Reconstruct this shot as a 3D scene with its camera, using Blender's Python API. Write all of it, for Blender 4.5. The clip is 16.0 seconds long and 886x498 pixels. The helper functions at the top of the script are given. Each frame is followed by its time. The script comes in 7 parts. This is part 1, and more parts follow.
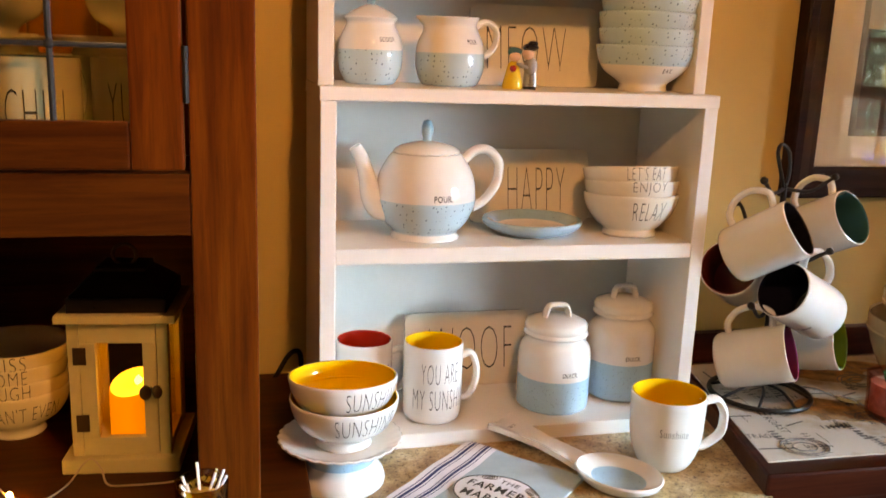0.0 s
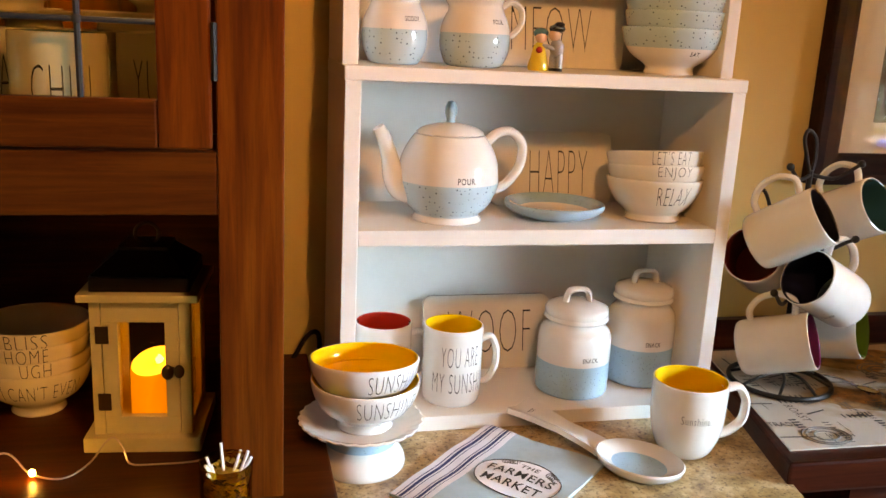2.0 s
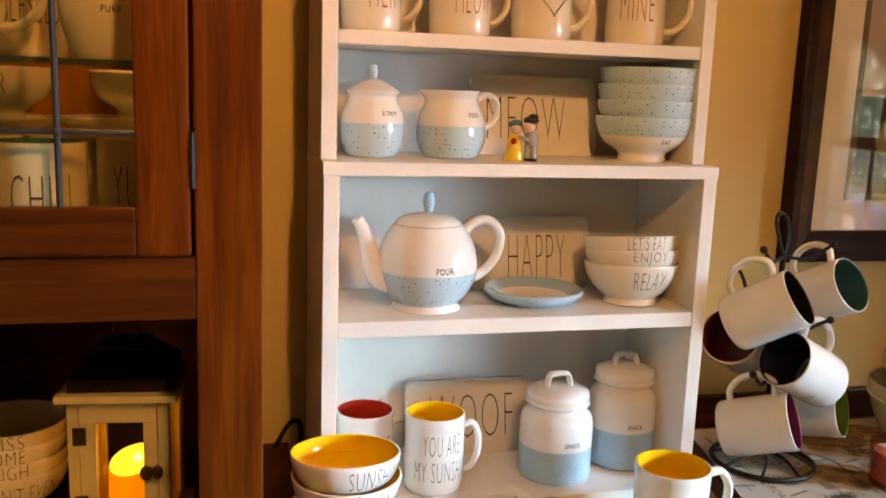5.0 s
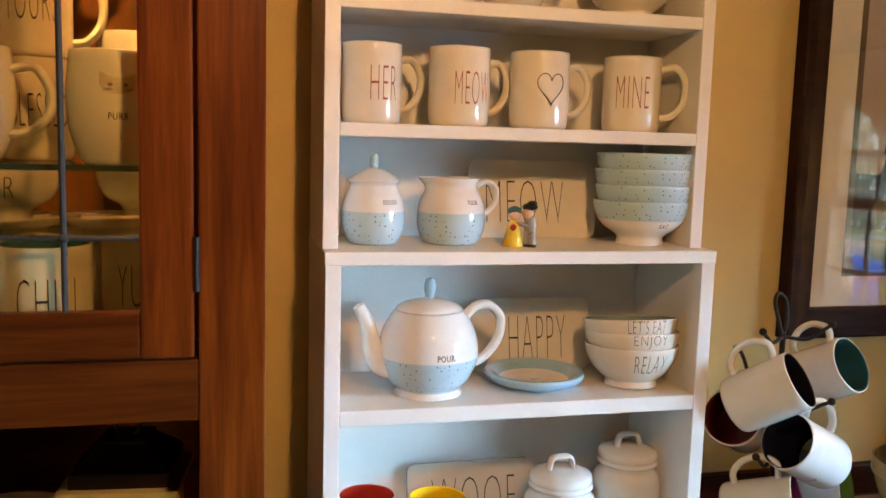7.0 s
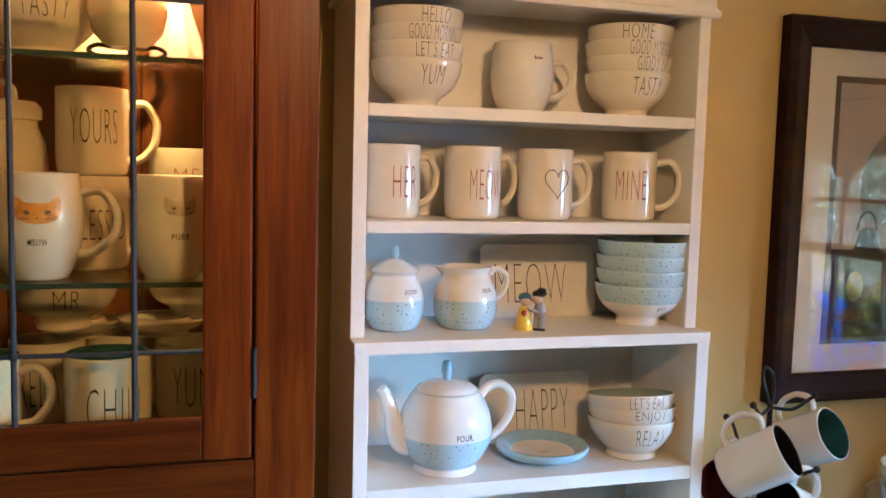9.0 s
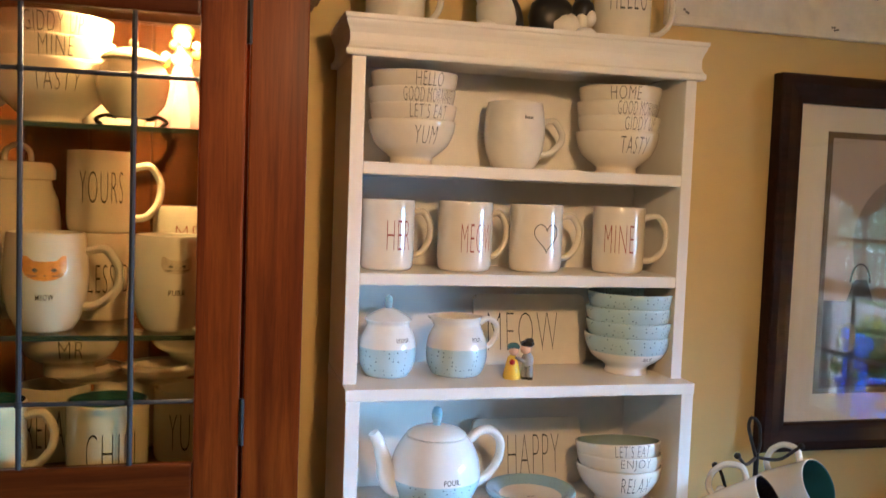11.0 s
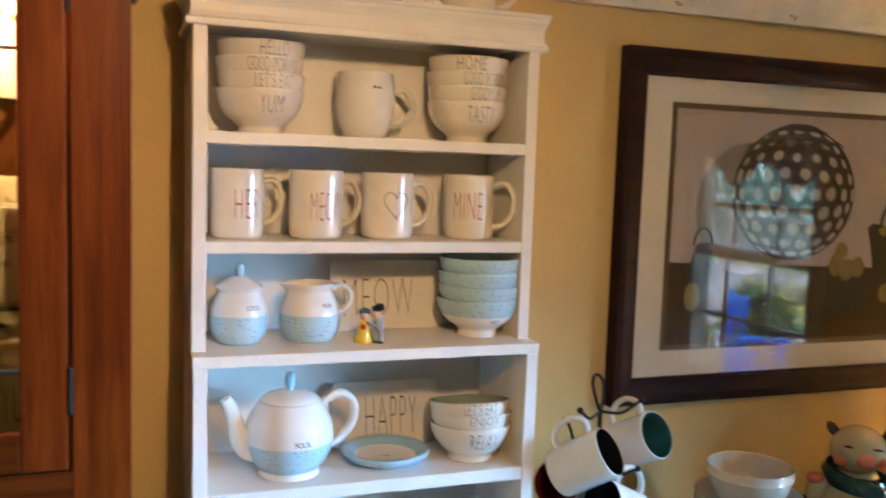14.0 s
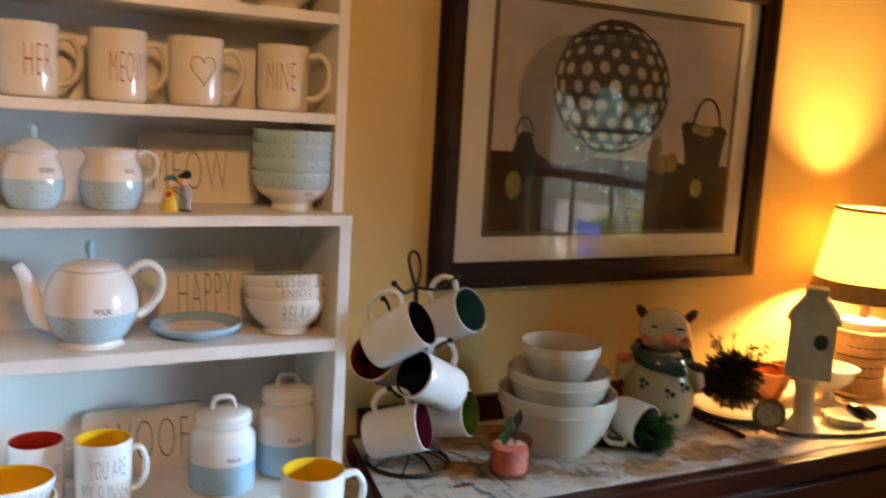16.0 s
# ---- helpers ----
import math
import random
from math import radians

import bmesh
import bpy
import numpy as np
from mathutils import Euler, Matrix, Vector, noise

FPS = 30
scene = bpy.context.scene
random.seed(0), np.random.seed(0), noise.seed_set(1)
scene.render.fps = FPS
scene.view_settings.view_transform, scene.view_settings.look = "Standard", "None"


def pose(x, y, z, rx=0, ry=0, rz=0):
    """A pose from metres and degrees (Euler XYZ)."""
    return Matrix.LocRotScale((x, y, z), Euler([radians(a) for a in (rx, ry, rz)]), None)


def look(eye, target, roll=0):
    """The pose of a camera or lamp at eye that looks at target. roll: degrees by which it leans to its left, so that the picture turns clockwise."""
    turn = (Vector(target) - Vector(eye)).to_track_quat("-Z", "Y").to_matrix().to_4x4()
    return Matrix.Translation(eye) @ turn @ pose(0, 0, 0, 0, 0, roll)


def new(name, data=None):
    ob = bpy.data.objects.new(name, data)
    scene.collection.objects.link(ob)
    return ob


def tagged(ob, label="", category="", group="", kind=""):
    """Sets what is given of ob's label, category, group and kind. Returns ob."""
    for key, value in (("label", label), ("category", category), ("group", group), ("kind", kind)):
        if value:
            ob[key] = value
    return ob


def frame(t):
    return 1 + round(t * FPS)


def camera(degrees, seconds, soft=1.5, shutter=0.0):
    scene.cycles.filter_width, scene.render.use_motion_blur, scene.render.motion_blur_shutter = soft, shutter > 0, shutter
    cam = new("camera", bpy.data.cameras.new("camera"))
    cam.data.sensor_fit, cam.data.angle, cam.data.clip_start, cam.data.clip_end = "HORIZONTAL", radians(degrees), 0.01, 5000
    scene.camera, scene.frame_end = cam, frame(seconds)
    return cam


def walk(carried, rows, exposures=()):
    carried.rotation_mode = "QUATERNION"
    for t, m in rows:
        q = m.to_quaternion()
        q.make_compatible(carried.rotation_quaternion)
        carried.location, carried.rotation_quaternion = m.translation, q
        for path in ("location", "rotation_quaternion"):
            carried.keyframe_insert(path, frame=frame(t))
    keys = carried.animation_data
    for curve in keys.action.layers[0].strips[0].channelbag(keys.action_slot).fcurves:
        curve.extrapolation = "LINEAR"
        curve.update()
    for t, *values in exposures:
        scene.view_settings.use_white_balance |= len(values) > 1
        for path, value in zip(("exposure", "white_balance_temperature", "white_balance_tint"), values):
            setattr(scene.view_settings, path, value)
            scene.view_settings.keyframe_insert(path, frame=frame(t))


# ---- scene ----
# camera and its walk
cam = camera(53.6, 16.0, soft=1.5, shutter=0.7)
PATH = [
    (0, (-0.136, -1.35, 1.462), (0.335, 0.541, 1.015), 2.1),
    (0.5, (-0.143, -1.341, 1.463), (0.323, 0.541, 0.975), 2.4),
    (1, (-0.145, -1.337, 1.465), (0.318, 0.548, 0.981), 2.5),
    (1.5, (-0.148, -1.337, 1.46), (0.314, 0.546, 0.967), 2.6),
    (2, (-0.156, -1.335, 1.461), (0.302, 0.55, 0.971), 2.8),
    (2.5, (-0.162, -1.338, 1.461), (0.296, 0.548, 0.979), 2.8),
    (3, (-0.17, -1.342, 1.461), (0.297, 0.544, 0.987), 2.8),
    (5.5, (-0.143, -1.333, 1.52), (0.35, 0.577, 1.191), 1.9),
    (6, (-0.139, -1.327, 1.533), (0.34, 0.589, 1.219), 1.8),
    (6.5, (-0.144, -1.333, 1.541), (0.336, 0.585, 1.238), 2.0),
    (7, (-0.153, -1.339, 1.554), (0.34, 0.584, 1.313), 1.6),
    (7.5, (-0.152, -1.342, 1.583), (0.333, 0.58, 1.314), 1.4),
    (8, (-0.154, -1.354, 1.595), (0.35, 0.57, 1.387), 1.5),
    (8.5, (-0.198, -1.37, 1.624), (0.345, 0.546, 1.438), 1.1),
    (9, (-0.25, -1.397, 1.653), (0.32, 0.512, 1.471), 1.5),
    (11.5, (-0.2, -1.494, 1.715), (0.275, 0.448, 1.639), 2.0),
    (12, (-0.205, -1.523, 1.736), (0.256, 0.423, 1.733), 1.6),
    (12.5, (-0.206, -1.533, 1.75), (0.251, 0.414, 1.755), 1.3),
    (13, (-0.202, -1.538, 1.756), (0.287, 0.401, 1.731), 2.1),
    (13.5, (-0.157, -1.556, 1.737), (0.422, 0.355, 1.624), 2.8),
    (14, (-0.119, -1.531, 1.704), (0.569, 0.338, 1.513), 1.9),
    (14.5, (-0.076, -1.532, 1.681), (0.668, 0.313, 1.479), 2.1),
    (15, (-0.035, -1.539, 1.648), (0.738, 0.289, 1.4), 2.2),
    (15.5, (-0.022, -1.569, 1.618), (0.814, 0.23, 1.358), 2.9),
    (16, (-0.028, -1.59, 1.584), (0.92, 0.146, 1.285), 3.3),
]
walk(cam, [(t, look(eye, target, roll)) for t, eye, target, roll in PATH], [(0, -0.04, 9800, 29), (5.5, -0.05, 9200, 26), (6.5, -0.07, 7800, 19), (7.5, -0.05, 7000, 18), (8.5, 0.0, 6350, 16), (9.2, 0.0, 5700, 13), (11.5, 0.0, 5500, 12), (12.5, -0.03, 5050, 9), (13, -0.05, 4900, 9), (14.5, 0.1, 6100, 11), (15.3, 0.06, 6600, 11), (16, -0.45, 7300, 21)])

# world and large lights
world = bpy.data.worlds.new("sky")
scene.world = world
world.use_nodes = True
sky = world.node_tree.nodes.new("ShaderNodeTexSky")
sky.sky_type, sky.sun_disc = "NISHITA", False
sky.sun_elevation, sky.sun_rotation = radians(63), radians(167)
world.node_tree.links.new(sky.outputs[0], world.node_tree.nodes["Background"].inputs[0])
world.node_tree.nodes["Background"].inputs[1].default_value = 0.12


def lamp(name, kind, power, colour, m, size=0.1, size_y=None, spread=180):
    data = bpy.data.lights.new(name, kind)
    data.energy, data.color = power, colour
    if kind == "AREA":
        data.shape, data.size, data.size_y, data.spread = "RECTANGLE", size, size_y or size, radians(spread)
    elif kind == "SUN":
        data.angle = size
    else:
        data.shadow_soft_size = size
    ob = new(name, data)
    ob.matrix_world = m
    return ob


lamp("sun", "SUN", 85.0, (1.0, 0.95, 0.88), look((0, 0, 0), (0.10, 0.43, -0.88)), radians(0.6))
lamp("window_daylight", "AREA", 130.0, (0.34, 0.665, 1.0), look((2.605, -1.72, 1.45), (0.20, -1.21, 0.35)), 0.80, 0.40, 71)
PENDANT = (0.13, -1.34, 2.03)
bulb = lamp("pendant_bulb", "SPOT", 45.0, (1.0, 0.58, 0.24), look(PENDANT, (-0.10, -0.10, 1.76)), 0.04)
bulb.data.spot_size, bulb.data.spot_blend = radians(120), 1.0
lamp("table_lamp_bulb", "POINT", 92.0, (1.0, 0.61, 0.21), pose(1.99, -0.17, 1.275), 0.05)
lamp("cabinet_bulb", "POINT", 24.0, (1.0, 0.69, 0.31), pose(-0.268, -0.346, 1.930), 0.012)
lamp("candle_flame", "POINT", 0.04, (1.0, 0.48, 0.08), pose(-0.258, -0.258, 1.062), 0.012)

# materials
def nodes_of(name):
    m = bpy.data.materials.new(name)
    m.use_nodes = True
    t = m.node_tree
    return m, t, t.nodes["Principled BSDF"], t.nodes, t.links


def ramp(n, l, fac, stops):
    r = n.new("ShaderNodeValToRGB")
    while len(r.color_ramp.elements) < len(stops):
        r.color_ramp.elements.new(0.5)
    for e, (p, c) in zip(r.color_ramp.elements, stops):
        e.position, e.color = p, (*c, 1)
    l.new(fac, r.inputs[0])
    return r.outputs[0]


def coords(n, l, scale=(1, 1, 1), turn=(0, 0, 0)):
    c, m = n.new("ShaderNodeTexCoord"), n.new("ShaderNodeMapping")
    m.inputs["Scale"].default_value, m.inputs["Rotation"].default_value = scale, turn
    l.new(c.outputs["Object"], m.inputs[0])
    return m.outputs[0]


def noise_tex(n, l, vec, scale, detail=4.0, rough=0.6, distort=0.0):
    t = n.new("ShaderNodeTexNoise")
    t.inputs["Scale"].default_value, t.inputs["Detail"].default_value = scale, detail
    t.inputs["Roughness"].default_value, t.inputs["Distortion"].default_value = rough, distort
    l.new(vec, t.inputs["Vector"])
    return t.outputs[0]


def bump(n, l, p, height, strength, distance):
    b = n.new("ShaderNodeBump")
    b.inputs["Strength"].default_value, b.inputs["Distance"].default_value = strength, distance
    l.new(height, b.inputs["Height"])
    l.new(b.outputs[0], p.inputs["Normal"])


def shade(c, k):
    return tuple(min(1.0, max(0.0, v * k)) for v in c)


def plain(name, colour, rough=0.5, metal=0.0, var=0.12, scale=14.0, fine=180.0, relief=0.15, depth=0.0006, coat=0.0):
    """Colour with slow stains, a fine grain in roughness and relief."""
    m, t, p, n, l = nodes_of(name)
    vec = coords(n, l)
    slow = noise_tex(n, l, vec, scale)
    l.new(ramp(n, l, slow, [(0.3, shade(colour, 1 - var)), (0.7, shade(colour, 1 + var))]), p.inputs["Base Color"])
    grain = noise_tex(n, l, vec, fine)
    r = n.new("ShaderNodeMapRange")
    r.inputs["To Min"].default_value, r.inputs["To Max"].default_value = max(0.02, rough * 0.8), min(1, rough * 1.2)
    l.new(grain, r.inputs[0])
    l.new(r.outputs[0], p.inputs["Roughness"])
    p.inputs["Metallic"].default_value, p.inputs["Coat Weight"].default_value = metal, coat
    if relief:
        bump(n, l, p, grain, relief, depth)
    return m


def glaze(name, colour, rough=0.09, speckle=None, dots=False):
    """Shiny ceramic, slightly uneven; speckle: colour of the dark flecks."""
    m, t, p, n, l = nodes_of(name)
    vec = coords(n, l)
    slow = noise_tex(n, l, vec, 26.0)
    col = ramp(n, l, slow, [(0.25, shade(colour, 0.93)), (0.75, shade(colour, 1.04))])
    if speckle:
        v = n.new("ShaderNodeTexVoronoi")
        v.inputs["Scale"].default_value = 150.0 if dots else 230.0
        v.inputs["Randomness"].default_value = 0.45 if dots else 1.0
        l.new(vec, v.inputs["Vector"])
        f = ramp(n, l, v.outputs["Distance"], [(0.13 if dots else 0.10, (1, 1, 1)), (0.21 if dots else 0.2, (0, 0, 0))])
        mix = n.new("ShaderNodeMix")
        mix.data_type = "RGBA"
        l.new(f, mix.inputs[0])
        l.new(col, mix.inputs[6])
        mix.inputs[7].default_value = (*speckle, 1)
        col = mix.outputs[2]
    l.new(col, p.inputs["Base Color"])
    p.inputs["Roughness"].default_value = rough
    p.inputs["Coat Weight"].default_value, p.inputs["Coat Roughness"].default_value = 0.5, 0.035
    p.inputs["Specular IOR Level"].default_value = 0.5
    bump(n, l, p, noise_tex(n, l, vec, 45.0, 2.0), 0.12, 0.002)
    return m


def wood(name, dark, mid, light, along="z", rough=0.38, scale=1.0, coat=0.05):
    m, t, p, n, l = nodes_of(name)
    s = {"x": (2.6, 52, 52), "y": (52, 2.6, 52), "z": (52, 52, 2.6)}[along]
    fine = tuple(v * 6 for v in s)
    vec = coords(n, l, tuple(v * scale for v in s))
    big = noise_tex(n, l, vec, 1.0, 6.0, 0.66, 0.9)
    col = ramp(n, l, big, [(0.27, dark), (0.50, mid), (0.73, light)])
    pores = noise_tex(n, l, coords(n, l, fine), 1.0, 3.0, 0.7)
    mix = n.new("ShaderNodeMix")
    mix.data_type, mix.blend_type = "RGBA", "MULTIPLY"
    mix.inputs[0].default_value = 0.26
    l.new(col, mix.inputs[6])
    l.new(ramp(n, l, pores, [(0.36, (0.30, 0.25, 0.22)), (0.52, (1, 1, 1))]), mix.inputs[7])
    # broad cathedral figure: slow bands that swell along the grain
    wide = {"x": (1.1, 13, 13), "y": (13, 1.1, 13), "z": (13, 13, 1.1)}[along]
    slow = noise_tex(n, l, coords(n, l, wide), 1.0, 3.0, 0.55, 1.6)
    figure = n.new("ShaderNodeMix")
    figure.data_type, figure.blend_type = "RGBA", "MULTIPLY"
    figure.inputs[0].default_value = 1.0
    l.new(mix.outputs[2], figure.inputs[6])
    l.new(ramp(n, l, slow, [(0.34, (0.66, 0.60, 0.56)), (0.50, (1.0, 0.98, 0.95)), (0.66, (1.18, 1.24, 1.26))]), figure.inputs[7])
    l.new(figure.outputs[2], p.inputs["Base Color"])
    p.inputs["Roughness"].default_value, p.inputs["Specular IOR Level"].default_value = rough, 0.12
    p.inputs["Coat Weight"].default_value, p.inputs["Coat Roughness"].default_value = coat, 0.2
    bump(n, l, p, pores, 0.25, 0.0006)
    return m


def glass(name, tint=(1, 1, 1)):
    """A thin clear pane: mirror by Fresnel, else clear."""
    m, t, p, n, l = nodes_of(name)
    n.remove(p)
    f, tr, gl, mx, pw, ml = (n.new(k) for k in ("ShaderNodeLayerWeight", "ShaderNodeBsdfTransparent", "ShaderNodeBsdfGlossy", "ShaderNodeMixShader", "ShaderNodeMath", "ShaderNodeMath"))
    f.inputs[0].default_value = 0.5
    pw.operation, pw.inputs[1].default_value = "POWER", 5.0
    ml.operation, ml.inputs[1].default_value, ml.inputs[2].default_value = "MULTIPLY_ADD", 0.96, 0.042
    l.new(f.outputs["Facing"], pw.inputs[0])
    l.new(pw.outputs[0], ml.inputs[0])
    tr.inputs[0].default_value, gl.inputs["Roughness"].default_value = (*tint, 1), 0.0
    l.new(ml.outputs[0], mx.inputs[0])
    l.new(tr.outputs[0], mx.inputs[1])
    l.new(gl.outputs[0], mx.inputs[2])
    l.new(mx.outputs[0], n["Material Output"].inputs[0])
    return m


def glow(name, colour, power):
    m, t, p, n, l = nodes_of(name)
    p.inputs["Base Color"].default_value = (*colour, 1)
    p.inputs["Emission Color"].default_value, p.inputs["Emission Strength"].default_value = (*colour, 1), power
    return m


WALL = plain("yellow_wall_paint", (0.60, 0.43, 0.165), 0.75, var=0.05, scale=3.0, fine=260, relief=0.25)
CEIL = plain("ceiling_paint", (0.78, 0.75, 0.68), 0.85, var=0.04, scale=3.0)
FLOOR = wood("floor_boards", (0.10, 0.05, 0.025), (0.18, 0.09, 0.045), (0.26, 0.14, 0.07), "x")
WHITE = plain("white_shelf_paint", (0.74, 0.71, 0.665), 0.42, var=0.05, scale=9.0, fine=120, relief=0.2)
TRIM = plain("white_trim_paint", (0.78, 0.77, 0.74), 0.4, var=0.05)
# One oak: rails darkened for dim low light, inside boards lightened as lamplit.
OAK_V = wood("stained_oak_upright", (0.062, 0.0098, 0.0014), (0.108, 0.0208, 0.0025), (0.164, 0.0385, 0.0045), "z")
OAK_H_DIM = wood("stained_oak_rail_dimmed", (0.034, 0.0058, 0.0009), (0.061, 0.0118, 0.0015), (0.094, 0.0210, 0.0026), "x")
OAK_IN_LIT = wood("cabinet_inside_oak_lit", (0.085, 0.024, 0.004), (0.165, 0.050, 0.008), (0.24, 0.082, 0.014), "z", 0.5)
CHERRY = wood("sideboard_wood", (0.020, 0.0033, 0.0018), (0.042, 0.0072, 0.0032), (0.068, 0.0140, 0.0058), "x", 0.3)
FRAME_DARK = wood("dark_picture_frame", (0.009, 0.0022, 0.0013), (0.018, 0.0042, 0.0024), (0.030, 0.0072, 0.0038), "x", 0.55, coat=0.0)
FRAME_RED = wood("mahogany_picture_frame", (0.030, 0.009, 0.006), (0.070, 0.020, 0.012), (0.11, 0.034, 0.02), "x", 0.45, coat=0.0)
CREAM = glaze("ivory_glaze", (0.74, 0.68, 0.58))
IVORY = glaze("cool_white_glaze", (0.74, 0.72, 0.685))
AQUA = glaze("aqua_dotted_glaze", (0.42, 0.58, 0.65), 0.10, (0.07, 0.09, 0.12), True)
AQUA_PLAIN = glaze("aqua_glaze", (0.32, 0.52, 0.64), 0.10, (0.16, 0.25, 0.30))
YELLOW = glaze("yellow_glaze", (0.85, 0.50, 0.02))
RED = glaze("red_glaze", (0.42, 0.025, 0.015))
TEAL = glaze("teal_glaze", (0.03, 0.12, 0.13))
NAVY = glaze("navy_glaze", (0.012, 0.012, 0.035))
BLACKGL = glaze("black_glaze", (0.010, 0.009, 0.012))
PURPLE = glaze("plum_glaze", (0.17, 0.025, 0.09))
GREENGL = glaze("green_glaze", (0.10, 0.19, 0.03))
DKRED = glaze("wine_glaze", (0.20, 0.022, 0.015))
INK = plain("black_lettering", (0.010, 0.009, 0.009), 0.4, relief=0)
INK_RED = plain("brick_red_lettering", (0.28, 0.05, 0.025), 0.4, relief=0)
ROOF = plain("blackened_tin", (0.030, 0.015, 0.011), 0.30, 0.6)
INK_GREY = plain("grey_print", (0.14, 0.13, 0.12), 0.8, relief=0)
INK_NAVY = plain("navy_stripe_thread", (0.030, 0.045, 0.14), 0.9)
IRON = plain("black_iron_wire", (0.018, 0.014, 0.012), 0.5, 0.6)
LEAD = plain("dark_lead_came", (0.012, 0.011, 0.012), 0.7, 0.1)
BRONZE = plain("dark_bronze_metal", (0.11, 0.062, 0.036), 0.30, 0.8)
LANTERN = plain("cream_lantern_paint", (0.62, 0.51, 0.27), 0.55, var=0.08, scale=20)
GLASS = glass("clear_glass")
# Tint dims and yellows the contents, standing in for weak warm light inside.
DOOR_GLASS = glass("dimming_tinted_pane", (0.80, 0.745, 0.58))
GLASS_SHELF = glass("shelf_glass", (0.93, 0.98, 0.95))
GLASS_EDGE = plain("green_glass_edge", (0.03, 0.055, 0.045), 0.15, relief=0)
MATBOARD = plain("cream_mat_board", (0.74, 0.68, 0.58), 0.9, var=0.03)
MATEDGE = plain("brown_mat_edge", (0.13, 0.09, 0.055), 0.8, var=0.1)


# shaping helpers
def part(name, bm, mats, parent=None, label="", smooth=False, shadow=True):
    """Links a bmesh as one mesh object, under a thing or a part."""
    me = bpy.data.meshes.new(name)
    bmesh.ops.recalc_face_normals(bm, faces=bm.faces)
    bm.to_mesh(me)
    bm.free()
    for m in mats if isinstance(mats, (list, tuple)) else [mats]:
        me.materials.append(m)
    if smooth:
        me.polygons.foreach_set("use_smooth", [True] * len(me.polygons))
        me.set_sharp_from_angle(angle=radians(40))
    ob = new(name, me)
    ob.parent = parent
    ob.visible_shadow = shadow
    return tagged(ob, label) if label else ob


def thing(name, label, category, m=None, group="", kind=""):
    ob = new(name)
    ob.empty_display_size = 0.03
    ob.matrix_world = m or Matrix()
    return tagged(ob, label, category, group, kind)


def block(x0, x1, y0, y1, z0, z1, bevel=0.0, bm=None, mi=0):
    bm = bm or bmesh.new()
    vs = bmesh.ops.create_cube(bm, size=1)["verts"]
    for v in vs:
        v.co = Vector(((x0 + x1) / 2 + v.co.x * (x1 - x0), (y0 + y1) / 2 + v.co.y * (y1 - y0), (z0 + z1) / 2 + v.co.z * (z1 - z0)))
    for f in {f for v in vs for f in v.link_faces}:
        f.material_index = mi
    if bevel:
        bmesh.ops.bevel(bm, geom=list({e for v in vs for e in v.link_edges}), offset=bevel, segments=2, affect="EDGES", profile=0.6)
    return bm


def spline(pts, k=6, closed=False):
    """Catmull-Rom through the points; works on tuples of any length."""
    pts = [np.array(p, float) for p in pts]
    n = len(pts)
    out = []
    for i in range(n if closed else n - 1):
        a, b, c, d = (pts[j % n] if closed else pts[min(max(j, 0), n - 1)] for j in (i - 1, i, i + 1, i + 2))
        for s in range(k):
            u = s / k
            out.append(0.5 * (2 * b + (c - a) * u + (2 * a - 5 * b + 4 * c - d) * u * u + (3 * b - a - 3 * c + d) * u ** 3))
    if not closed:
        out.append(pts[-1])
    return out


def lathe(profile, n=44, bm=None, m=None, mi=None, wave=None):
    """Turns (radius, height) points about z; mi: a material index for each stretch; wave(angle, r, z): a factor on r."""
    bm = bm or bmesh.new()
    m = m or Matrix()
    rings = []
    for r, z in profile:
        if r < 1e-6:
            rings.append([bm.verts.new(m @ Vector((0, 0, z)))])
        else:
            ring = []
            for i in range(n):
                a = 2 * math.pi * i / n
                q = r * (wave(a, r, z) if wave else 1)
                ring.append(bm.verts.new(m @ Vector((q * math.cos(a), q * math.sin(a), z))))
            rings.append(ring)
    for k in range(len(rings) - 1):
        a, b = rings[k], rings[k + 1]
        for i in range(n):
            j = (i + 1) % n
            if len(a) == 1 and len(b) == 1:
                continue
            vs = [a[0], b[j], b[i]] if len(a) == 1 else [a[i], a[j], b[0]] if len(b) == 1 else [a[i], a[j], b[j], b[i]]
            bm.faces.new(vs).material_index = mi[k] if mi else 0
    return bm


def tube(pts, radius, n=8, bm=None, mi=0, closed=False, flat=1.0):
    """A round or oval bar along the points; radius: one or one for each point."""
    bm = bm or bmesh.new()
    pts = [Vector(p) for p in pts]
    k = len(pts)
    rad = list(radius) if isinstance(radius, (list, tuple)) else [radius] * k
    rings, side = [], None
    for i, p in enumerate(pts):
        d = (pts[(i + 1) % k] - pts[i - 1]) if closed else (pts[min(i + 1, k - 1)] - pts[max(i - 1, 0)])
        d = d.normalized() if d.length > 1e-9 else Vector((0, 0, 1))
        if side is None:
            side = d.cross(Vector((0, 0, 1)) if abs(d.z) < 0.9 else Vector((1, 0, 0)))
        side = (side - d * side.dot(d)).normalized()
        up = d.cross(side)
        rings.append([bm.verts.new(p + (side * math.cos(a) * flat + up * math.sin(a)) * rad[i]) for a in (2 * math.pi * j / n for j in range(n))])
    for i in range(k if closed else k - 1):
        a, b = rings[i], rings[(i + 1) % k]
        for j in range(n):
            bm.faces.new([a[j], a[(j + 1) % n], b[(j + 1) % n], b[j]]).material_index = mi
    if not closed:
        bm.faces.new(rings[0][::-1]).material_index = mi
        bm.faces.new(rings[-1]).material_index = mi
    return bm


